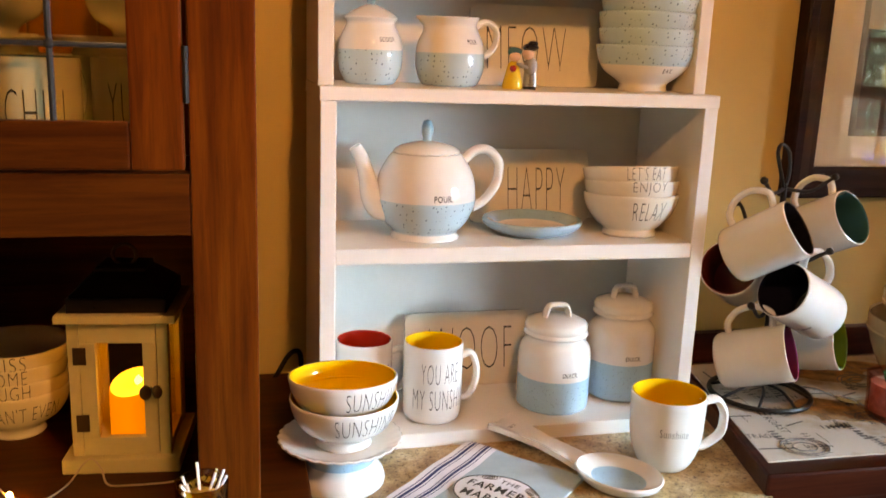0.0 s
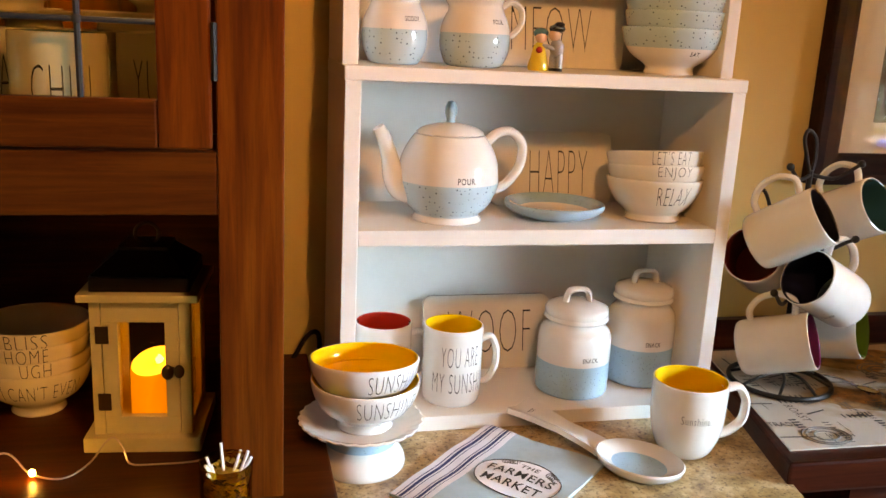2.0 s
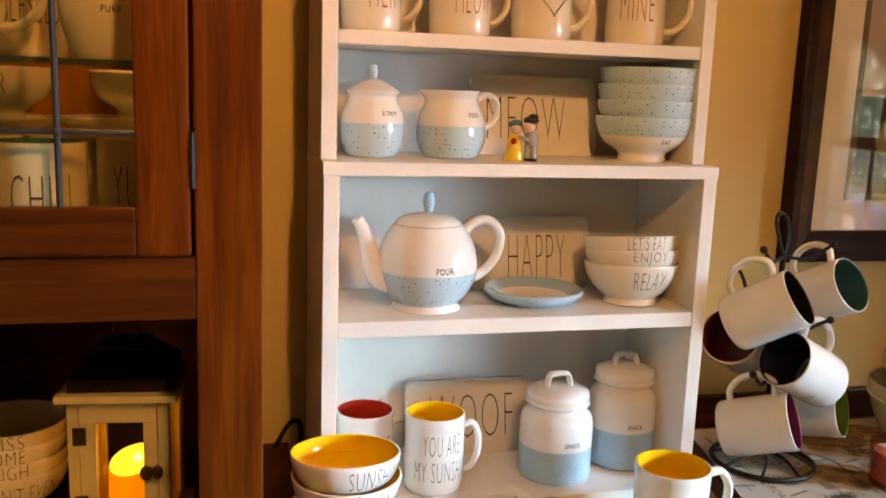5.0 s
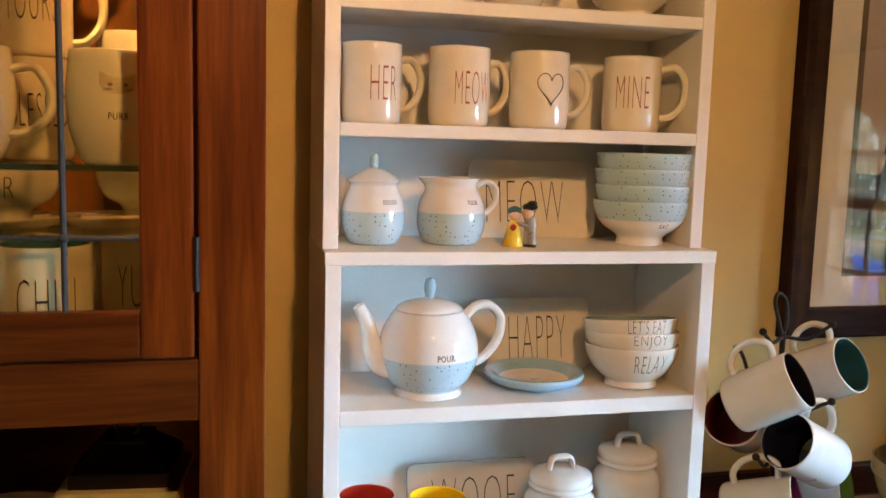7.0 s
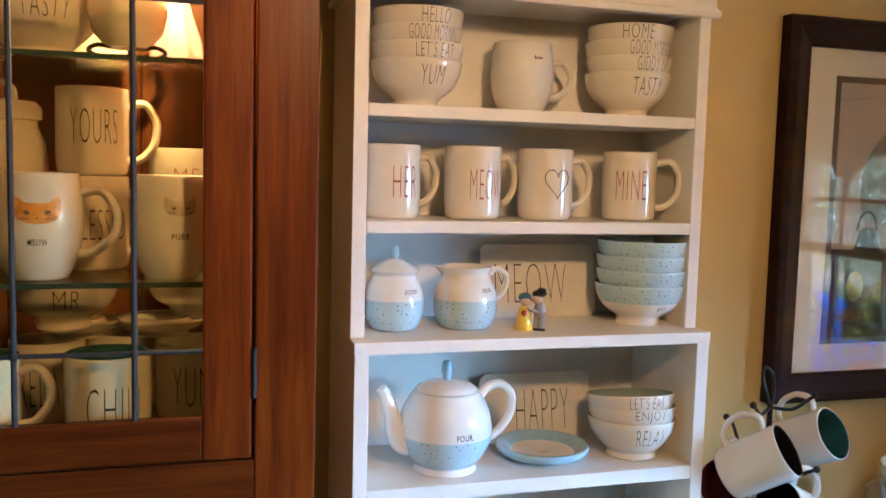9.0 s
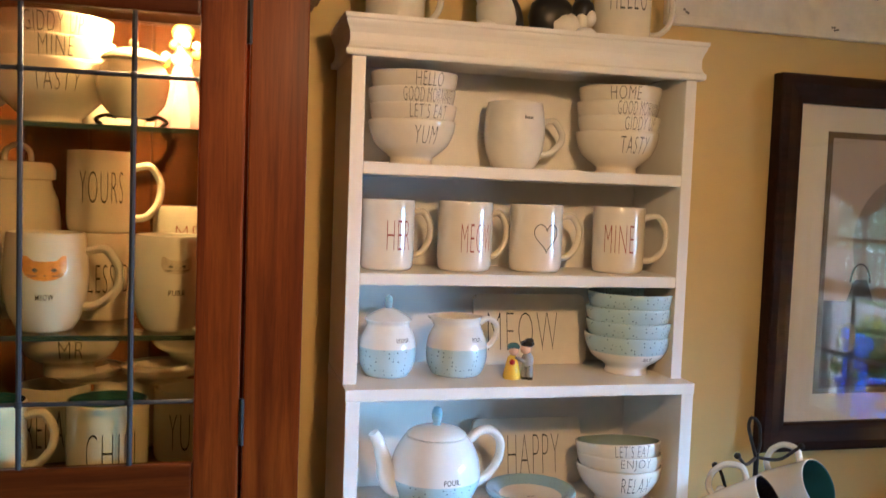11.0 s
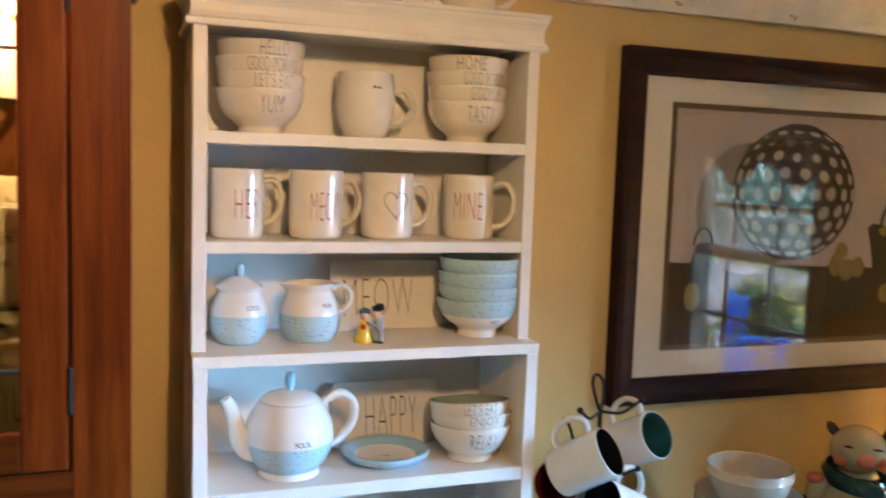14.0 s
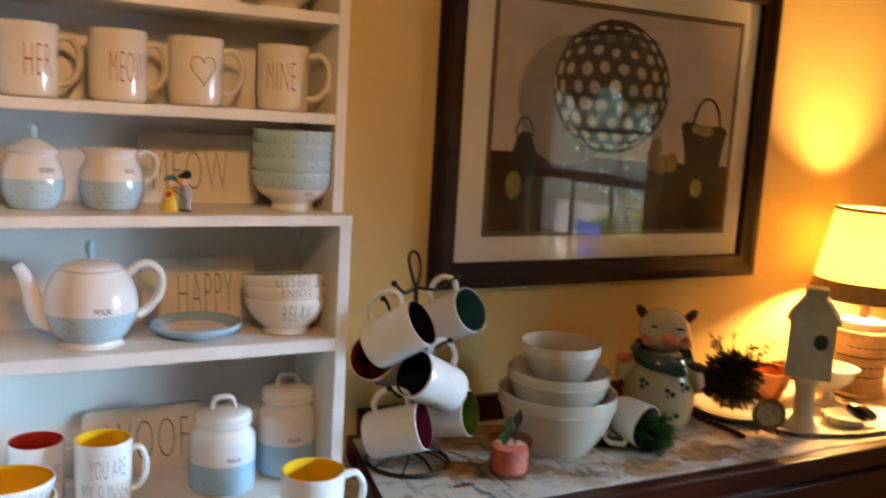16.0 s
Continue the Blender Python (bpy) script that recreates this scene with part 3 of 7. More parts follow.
# the sideboard and its cloth
def sideboard():
    s = thing("sideboard", "dark reddish wooden sideboard with a moulded top", "sideboard")
    bm = bmesh.new()
    pts = [(0.545, -0.428), (2.45, -0.470), (2.45, -0.004), (0.640, -0.004)]
    lo = [bm.verts.new((x, y, 0.885)) for x, y in pts]
    hi = [bm.verts.new((x, y, 0.930)) for x, y in pts]
    bm.faces.new(lo[::-1]), bm.faces.new(hi)
    for i in range(4):
        bm.faces.new([lo[i], lo[(i + 1) % 4], hi[(i + 1) % 4], hi[i]])
    bmesh.ops.bevel(bm, geom=bm.edges[:], offset=0.004, segments=2, affect="EDGES", profile=0.6)
    part("top", bm, CHERRY, s)
    part("body", block(0.655, 2.43, -0.415, -0.01, 0.10, 0.885), CHERRY, s)
    for i in range(3):
        x = 0.70 + i * 0.57
        d = part("drawer_front", block(x, x + 0.54, -0.430, -0.416, 0.70, 0.86, 0.004), CHERRY, s)
        part("drawer_knob", ball(bmesh.new(), (x + 0.27, -0.443, 0.78), (0.014, 0.014, 0.014)), BRONZE, d, smooth=True)
    for x in (0.68, 2.39):
        for y in (-0.40, -0.04):
            part("leg", block(x - 0.02, x + 0.02, y - 0.018, y + 0.018, 0.0, 0.10, 0.003), CHERRY, s)
    part("back_rail", block(0.66, 2.44, -0.022, -0.003, 0.930, 0.985, 0.002), CHERRY, s)


sideboard()


# ceramics
def mug_profile(kind, R, H):
    if kind == "straight":
        outer = [(R * 0.80, 0.0), (R * 0.90, 0.0015), (R * 0.965, 0.006), (R * 0.99, 0.014), (R, 0.03), (R, H * 0.6), (R, H - 0.0025)]
    elif kind == "barrel":
        outer = [(R * 0.60, 0.0), (R * 0.66, 0.002), (R * 0.78, H * 0.10), (R * 0.93, H * 0.28), (R, H * 0.50), (R * 0.99, H * 0.72), (R * 0.92, H - 0.0025)]
    else:
        outer = [(R * 0.58, 0.0), (R * 0.64, 0.002), (R * 0.76, H * 0.10), (R * 0.90, H * 0.28), (R * 0.97, H * 0.50), (R * 0.99, H * 0.75), (R, H - 0.0025)]
    outer = [tuple(p) for p in spline(outer, 3)]
    top = outer[-1][0]
    rim = [(top - 0.0006, H - 0.0006), (top - 0.002, H), (top - 0.0036, H - 0.0008)]
    inner = [(max(0.01, float(np.interp(z, [p[1] for p in outer], [p[0] for p in outer])) - 0.0042), z) for z in (H - 0.004, H * 0.75, H * 0.5, H * 0.25, 0.016)]
    return outer, [(0, 0.0012)] + outer + rim + inner + [(inner[-1][0] * 0.7, 0.008), (0, 0.0075)]


def mug_parts(t, R, H, kind="straight", inside=None, word="", ww=0.05, wh=0.045, wz=None, az=0.0, ink=None, hand=(0.036, 0.80, 0.22), handle_az=90.0, body=None, thick=0.0052, stroke=None):
    """Body, handle and lettering of a mug under its thing."""
    outer, prof = mug_profile(kind, R, H)
    first = len(outer) + 2
    mi = [1 if k >= first else 0 for k in range(len(prof) - 1)]
    b = part("body", lathe(prof, 48, mi=mi), [body or CREAM, inside or body or CREAM], t, smooth=True)
    if hand:
        e, hi, lo = hand
        def at(r, z):
            a = radians(handle_az)
            return (r * math.sin(a), -r * math.cos(a), z)
        ro = lambda z: float(np.interp(z, [p[1] for p in outer], [p[0] for p in outer]))
        zt, zb = hi * H, lo * H
        pts = [at(ro(zt) - 0.003, zt), at(ro(zt) + e * 0.55, zt + 0.004), at(ro(zt) + e * 0.93, zt - 0.012), at(R + e, (zt + zb) / 2 + 0.004), at(R + e * 0.86, zb + 0.016), at(ro(zb) + e * 0.42, zb), at(ro(zb) - 0.003, zb - 0.002)]
        part("handle", tube(spline(pts, 6), thick, 10, flat=1.35), body or CREAM, t, smooth=True)
    if word:
        part("lettering", letters(word, ww, wh, round_place(outer, wz or H * 0.5, az), cuts=9, thin=stroke), ink or INK, t)
    return outer


def mug(label, x, y, z, R, H, rot=0.0, group="", **kw):
    t = thing("mug", label, "mug", pose(x, y, z, 0, 0, rot), group)
    return t, mug_parts(t, R, H, **kw)


def bowl_profile(R, H, foot=0.5):
    f = R * foot
    outer = [(f * 0.96, 0.0), (f, 0.002), (f * 0.95, 0.010), (f * 1.14, 0.0165), (R * 0.80, H * 0.42), (R * 0.93, H * 0.65), (R * 0.985, H * 0.85), (R, H - 0.002)]
    outer = [outer[0]] + [tuple(p) for p in spline(outer[1:], 3)]
    inner = [(R * 0.965, H * 0.85), (R * 0.90, H * 0.65), (R * 0.75, H * 0.44), (f * 1.0, 0.022), (0, 0.017)]
    return outer, [(0, 0.003)] + outer + [(R - 0.0007, H - 0.0003), (R - 0.002, H), (R - 0.0035, H - 0.001)] + inner


def bowl(label, x, y, z, R, H, word="", ww=0.06, wh=0.026, az=0.0, wz=None, inside=None, band=None, foot=0.5, group="", body=None):
    t = thing("bowl", label, "bowl", pose(x, y, z), group)
    outer, prof = bowl_profile(R, H, foot)
    first = len(outer) + 2
    mi = [1 if k >= first else (2 if band and prof[k][1] >= band[0] else 0) for k in range(len(prof) - 1)]
    part("body", lathe(prof, 52, mi=mi), [body or CREAM, inside or body or CREAM, band[1] if band else CREAM], t, smooth=True)
    if word:
        part("lettering", letters(word, ww, wh, round_place(outer, wz or H * 0.62, az), cuts=9), INK, t)
    return t


# on top of the shelf unit
TOP = 1.957
FERN = plain("fern_green", (0.075, 0.19, 0.040), 0.6, var=0.35, scale=60)
FERN2 = plain("ivy_green", (0.065, 0.15, 0.032), 0.55, var=0.35, scale=70)
SOIL = plain("dark_soil", (0.03, 0.02, 0.014), 0.95)


def fern(t, z, spread, rise, fronds, mat, seed, leaf=0.009, pairs=11):
    """Arching fronds with small paired leaflets."""
    rnd = random.Random(seed)
    bm, st = bmesh.new(), bmesh.new()
    for i in range(fronds):
        a = 2 * math.pi * (i + rnd.random() * 0.8) / fronds
        reach, up = spread * rnd.uniform(0.45, 1.0), rise * rnd.uniform(0.55, 1.0)
        d = Vector((math.cos(a), math.sin(a), 0))
        side = Vector((-d.y, d.x, 0))
        pts = [d * 0.008 * rnd.random() + Vector((0, 0, z)) + d * reach * u + Vector((0, 0, up * (2.1 * u - 1.55 * u * u))) for u in np.linspace(0, 1, pairs)]
        tube(pts, 0.0006, 4, st)
        for k in range(2, pairs):
            s = leaf * (1.15 - 0.75 * k / pairs) * rnd.uniform(0.8, 1.2)
            fwd = (pts[k] - pts[k - 1]).normalized()
            for sg in (-1, 1):
                p = pts[k]
                tip = p + side * sg * s * 1.5 + fwd * s * 0.7 + Vector((0, 0, rnd.uniform(-0.4, 0.3) * s))
                mid = (p + tip) / 2
                w = fwd * s * 0.34
                bm.faces.new([bm.verts.new(v) for v in (p, mid + w, tip, mid - w + Vector((0, 0, s * 0.12)))])
    tagged(part("stem", st, mat, t), kind="stuff")
    tagged(part("foliage", bm, mat, t), kind="stuff")


t, o = mug("tall ivory mug lettered DREAM planted with a fern", 0.055, -0.10, TOP, 0.0465, 0.126, 0, "planted mugs on the shelf top", word="DREAM", ww=0.066, wh=0.048, wz=0.072, az=7, hand=(0.027, 0.66, 0.12))
part("soil", lathe([(0, 0.112), (0.040, 0.110)], 20), SOIL, t)
fern(t, 0.108, 0.112, 0.120, 46, FERN, 3, 0.013, 15)
t, o = mug("tall ivory mug lettered HELLO planted with a leafy plant", 0.440, -0.10, TOP, 0.0475, 0.126, -16, "planted mugs on the shelf top", word="HELLO", ww=0.064, wh=0.046, wz=0.074, az=6, hand=(0.036, 0.74, 0.16))
part("soil", lathe([(0, 0.112), (0.040, 0.110)], 20), SOIL, t)
fern(t, 0.108, 0.098, 0.098, 56, FERN2, 8, 0.012, 11)

FUR_W = plain("painted_white_fur", (0.72, 0.68, 0.62), 0.5)
FUR_B = plain("painted_black_fur", (0.016, 0.014, 0.015), 0.4)


def rabbit(m):
    bm = bmesh.new()
    ball(bm, (0.010, 0, 0.034), (0.036, 0.026, 0.036), 0, (0, -15, 0))
    ball(bm, (-0.006, 0, 0.062), (0.021, 0.019, 0.034), 0, (0, -12, 0))
    ball(bm, (-0.016, -0.002, 0.094), (0.019, 0.015, 0.015), 0, (0, 18, 0))
    ball(bm, (-0.030, -0.003, 0.089), (0.009, 0.009, 0.008), 0)
    ball(bm, (-0.009, -0.006, 0.100), (0.0175, 0.0145, 0.0130), 1)
    ball(bm, (-0.002, -0.006, 0.124), (0.0105, 0.005, 0.027), 1, (0, 24, 0))
    ball(bm, (-0.006, 0.007, 0.120), (0.0075, 0.004, 0.022), 1, (0, 10, 0))
    ball(bm, (0.038, 0.003, 0.040), (0.011, 0.020, 0.034), 1, (0, -22, 0))
    ball(bm, (-0.010, -0.018, 0.010), (0.020, 0.009, 0.010), 0)
    ball(bm, (-0.006, 0.016, 0.010), (0.020, 0.009, 0.010), 0)
    ob = part("rabbit_figurine", bm, [FUR_W, FUR_B], smooth=True)
    ob.matrix_world = m
    tagged(ob, "small black and white upright rabbit figurine", "figurine")


rabbit(pose(0.212, -0.10, TOP, 0, 0, -10))


def cat_figurine(m):
    bm = bmesh.new()
    ball(bm, (-0.014, 0, 0.028), (0.044, 0.028, 0.032), 1)
    ball(bm, (0.006, -0.006, 0.018), (0.040, 0.026, 0.018), 0)
    ball(bm, (0.040, -0.012, 0.036), (0.022, 0.020, 0.020), 1)
    ball(bm, (0.048, -0.022, 0.028), (0.013, 0.012, 0.012), 0)
    ball(bm, (0.034, -0.018, 0.024), (0.012, 0.014, 0.014), 0)
    for y in (-0.022, 0.002):
        lathe([(0.008, 0), (0.0045, 0.008), (0, 0.016)], 8, bm, pose(0.036, y, 0.048, 0, -8, 0), [1, 1])
    ball(bm, (0.040, -0.028, 0.008), (0.020, 0.008, 0.008), 0)
    ball(bm, (-0.040, 0.016, 0.010), (0.026, 0.009, 0.009), 1, (0, 0, 30))
    ob = part("cat_figurine", bm, [FUR_W, FUR_B], smooth=True)
    ob.matrix_world = m
    tagged(ob, "small crouching black and white cat figurine", "figurine")


cat_figurine(pose(0.328, -0.10, TOP) @ Matrix.Diagonal((0.92, 1, 1.28, 1)))


# stacked bowls and a cup, highest shelf
def stack(words, x, y, z, R, H, step, group, what, tilt=0.0, **kw):
    n = len(words)
    for i, (w, az, ww) in enumerate(words):
        ins = kw.get("inside")
        wh, wz = (kw.get("wh", 0.026), kw.get("wz")) if i == 0 else (max(step * 0.86, 0.019), H - max(step * 0.52, 0.0105))
        b = bowl(f"{what} lettered {w}" if w else what, x + 0.0015 * math.sin(i * 2.3), y, z + i * step, R, H, w, ww, wh, az, wz, ins, kw.get("band"), kw.get("foot", 0.5), group)
        if tilt:
            b.rotation_euler = (radians(-tilt * (i + 1) / n), 0, 0)


stack([("YUM", 8, 0.036), ("LET'S EAT", 10, 0.062), ("GOOD MORNING", 14, 0.088), ("HELLO", 10, 0.046)], 0.090, -0.092, 1.743, 0.0695, 0.070, 0.0245, "bowls in the highest shelf", "ivory footed bowl", wh=0.027, wz=0.046)
stack([("TASTY", 2, 0.050), ("GIDDY UP", 8, 0.058), ("GOOD MORNING", 12, 0.088), ("HOME", -16, 0.050)], 0.446, -0.092, 1.743, 0.0695, 0.070, 0.0245, "bowls in the highest shelf", "ivory footed bowl", wh=0.027, wz=0.047)
cup, o = mug("round ivory cup with small lettering and open handle", 0.268, -0.075, 1.743, 0.050, 0.111, -4, kind="barrel", hand=(0.033, 0.72, 0.26), body=IVORY)

lay, bm = round_place(o, 0.084, 12), bmesh.new()
for u, h in ((-0.0062, 0.0055), (-0.0030, 0.0038), (0.0002, 0.0038), (0.0034, 0.0038), (0.0064, 0.0038)):
    bm.faces.new([bm.verts.new(lay(*q)) for q in ((u, -0.002), (u + 0.0020, -0.002), (u + 0.0020, h - 0.002), (u, h - 0.002))])
part("lettering", bm, INK, cup)

# four mugs
g = "mugs on the mug shelf"
mug("straight ivory mug with red lettering HER", 0.054, -0.100, 1.577, 0.0425, 0.111, 16, g, word="HER", ww=0.040, wh=0.046, wz=0.056, ink=INK_RED)
mug("straight ivory mug with red lettering MEOW", 0.182, -0.100, 1.577, 0.0440, 0.112, 14, g, word="MEOW", ww=0.056, wh=0.046, wz=0.054, ink=INK_RED, inside=BLACKGL)
t, o = mug("straight ivory mug with an outlined heart", 0.304, -0.100, 1.577, 0.0435, 0.111, 4, g, inside=BLACKGL)
lay = round_place(o, 0.060, 0)
hp = []
for i in range(64):
    a = 2 * math.pi * i / 64
    hp.append(lay(0.0205 * math.sin(a) ** 3, 0.0016 * (13 * math.cos(a) - 5 * math.cos(2 * a) - 2 * math.cos(3 * a) - math.cos(4 * a)) * 0.98))
part("lettering", tube(hp, 0.0007, 5, closed=True), INK, t)
mug("straight ivory mug with red lettering MINE", 0.453, -0.100, 1.577, 0.0435, 0.111, -23, g, word="MINE", ww=0.050, wh=0.046, wz=0.058, ink=INK_RED, hand=(0.035, 0.84, 0.22), handle_az=84)


# blue and white tea things
def lidded(t, R, H, cut, outer, n=44):
    prof = [(0, 0.001)] + outer
    mi = [1 if (prof[k][1] + prof[k + 1][1]) / 2 < cut else 0 for k in range(len(prof) - 1)]
    return lathe(prof, n, mi=mi)


def densify(outer, cut):
    pts = [tuple(p) for p in spline(outer, 5)]
    zs, rs = [p[1] for p in pts], [p[0] for p in pts]
    return sorted(pts + [(float(np.interp(cut, zs, rs)), cut)], key=lambda p: p[1])


def sugar_bowl():
    t = thing("sugar_bowl", "white and dotted aqua lidded sugar bowl", "sugar bowl", pose(0.058, -0.112, 1.409))
    R, cut = 0.0455, 0.047
    outer = densify([(0.030, 0.0), (0.036, 0.004), (0.0435, 0.020), (R, 0.040), (0.043, 0.060), (0.036, 0.076), (0.0335, 0.083), (0.036, 0.089)], cut)
    part("body", lidded(t, R, 0.089, cut, outer), [IVORY, AQUA], t, smooth=True)
    lid = part("lid", lathe([(0.037, 0.088), (0.0375, 0.090), (0.033, 0.094), (0.018, 0.103), (0.008, 0.107), (0.0, 0.108)], 36), IVORY, t, smooth=True)
    part("knob", lathe([(0.005, 0.106), (0.0058, 0.112), (0.0068, 0.119), (0.005, 0.126), (0, 0.129)], 16), AQUA_PLAIN, lid, smooth=True)
    part("lettering", letters("SCOOP.", 0.024, 0.0065, round_place(outer, 0.061, 24), cuts=4), INK, t)


def creamer():
    t = thing("creamer", "white and dotted aqua creamer jug with handle", "jug", pose(0.172, -0.112, 1.409))
    R, cut = 0.0465, 0.046
    outer = densify([(0.034, 0.0), (0.041, 0.004), (0.0485, 0.022), (0.0495, 0.040), (0.0465, 0.060), (0.038, 0.078), (0.0365, 0.085), (0.040, 0.095)], cut)
    prof = [(0, 0.001)] + outer + [(0.0385, 0.0955), (0.0355, 0.087), (0.036, 0.078), (0.042, 0.058), (0.043, 0.035), (0.030, 0.010), (0, 0.008)]
    mi = [1 if (prof[k][1] + prof[k + 1][1]) / 2 < cut and k < len(outer) else 0 for k in range(len(prof) - 1)]
    def lip(a, r, z):
        d = abs((a - math.pi * 1.02 + math.pi) % (2 * math.pi) - math.pi)
        return 1 + (0.32 * math.exp(-(d / 0.28) ** 2) * max(0, (z - 0.076) / 0.02) if z > 0.076 else 0)
    part("body", lathe(prof, 48, mi=mi, wave=lip), [IVORY, AQUA], t, smooth=True)
    part("handle", tube(spline([(0.036, 0, 0.082), (0.052, 0.004, 0.090), (0.068, 0.006, 0.080), (0.068, 0.006, 0.060), (0.056, 0.004, 0.046), (0.043, 0, 0.042)], 6), 0.0045, 10, flat=1.3), IVORY, t, smooth=True)
    part("lettering", letters("POUR.", 0.018, 0.0065, round_place(outer, 0.062, 28), cuts=4), INK, t)


sugar_bowl()
creamer()
for i in range(4):
    w = "EAT." if i == 0 else ""
    bowl("white and dotted aqua footed bowl, lettered EAT." if w else "dotted aqua footed bowl in a stack", 0.470 + 0.002 * (i % 2), -0.118, 1.409 + i * 0.0235, 0.0728, 0.067, w, 0.016, 0.006, 8, 0.031, AQUA, (0.037 if i == 0 else 0.01, AQUA), 0.50, "stack of aqua bowls", IVORY)


# plaques that lean on the back of the shelves
def plaque(word, x, y, z, w, h, ww, wh, dx, dz, lean):
    t = thing("plaque", f"ivory ceramic plaque lettered {word}, leaning on the shelf back", "plaque", pose(x, y, z, -lean, 0, 0), "lettered plaques")
    r, th = 0.012, 0.010
    pts = []
    for cx, cz, a0 in ((w / 2 - r, r, -90), (w / 2 - r, h - r, 0), (-w / 2 + r, h - r, 90), (-w / 2 + r, r, 180)):
        pts += [(cx + r * math.cos(radians(a0 + 18 * k)), cz + r * math.sin(radians(a0 + 18 * k))) for k in range(6)]
    bm = bmesh.new()
    a = [bm.verts.new((px, 0, pz)) for px, pz in pts]
    b = [bm.verts.new((px, th, pz)) for px, pz in pts]
    bm.faces.new(a), bm.faces.new(b[::-1])
    for i in range(len(a)):
        bm.faces.new([a[i], a[(i + 1) % len(a)], b[(i + 1) % len(a)], b[i]])
    bmesh.ops.bevel(bm, geom=[e for e in bm.edges if abs(e.verts[0].co.y - e.verts[1].co.y) < 1e-6], offset=0.0015, segments=2, affect="EDGES")
    part("body", bm, CREAM, t, smooth=True)
    part("lettering", letters(word, ww, wh, lambda u, v: Vector((dx + u, -0.0004, dz + v)), thin=-0.031), INK, t)


plaque("MEOW", 0.326, -0.046, 1.4095, 0.206, 0.122, 0.128, 0.066, -0.014, 0.057, 10)
plaque("HAPPY", 0.330, -0.046, 1.1955, 0.200, 0.116, 0.096, 0.068, 0.011, 0.053, 10)
plaque("WOOF", 0.240, -0.046, 0.9225, 0.210, 0.122, 0.140, 0.070, 0.004, 0.062, 10)

DRESS = glaze("painted_yellow_dress", (0.75, 0.52, 0.06))
SKIN = glaze("painted_pale_porcelain", (0.70, 0.45, 0.33))
BONNET = glaze("painted_blue_bonnet", (0.06, 0.16, 0.20))
CHECK = glaze("painted_check", (0.30, 0.30, 0.32), 0.2, (0.02, 0.02, 0.02))


def doll_pair(m):
    bm = bmesh.new()
    lathe([(0, 0), (0.013, 0.0), (0.014, 0.004), (0.010, 0.020), (0.007, 0.032), (0, 0.038)], 16, bm, pose(-0.012, 0, 0), [0] * 5)
    ball(bm, (-0.010, -0.001, 0.042), (0.008, 0.008, 0.008), 1)
    ball(bm, (-0.011, 0.001, 0.047), (0.010, 0.009, 0.007), 2)
    ball(bm, (-0.010, -0.010, 0.026), (0.0045, 0.004, 0.0045), 5)
    for x in (0.006, 0.014):
        lathe([(0, 0), (0.005, 0), (0.005, 0.004), (0.0045, 0.022), (0, 0.024)], 10, bm, pose(x, 0.003, 0), [4, 4, 3, 3])
    ball(bm, (0.010, 0.003, 0.029), (0.0095, 0.008, 0.012), 3)
    ball(bm, (0.007, 0.001, 0.045), (0.008, 0.008, 0.008), 1)
    ball(bm, (0.009, 0.003, 0.053), (0.011, 0.010, 0.006), 4)
    ball(bm, (0.012, 0.002, 0.058), (0.007, 0.007, 0.004), 4)
    ball(bm, (0.001, -0.006, 0.030), (0.009, 0.003, 0.003), 3, (0, 20, 0))
    ob = part("doll_figurine", bm, [DRESS, SKIN, BONNET, CHECK, BLACKGL, RED], smooth=True)
    ob.matrix_world = m
    tagged(ob, "tiny painted pair of porcelain dolls standing close together", "figurine")


doll_pair(pose(0.265, -0.160, 1.409, 0, 0, -30) @ Matrix.Scale(1.08, 4))


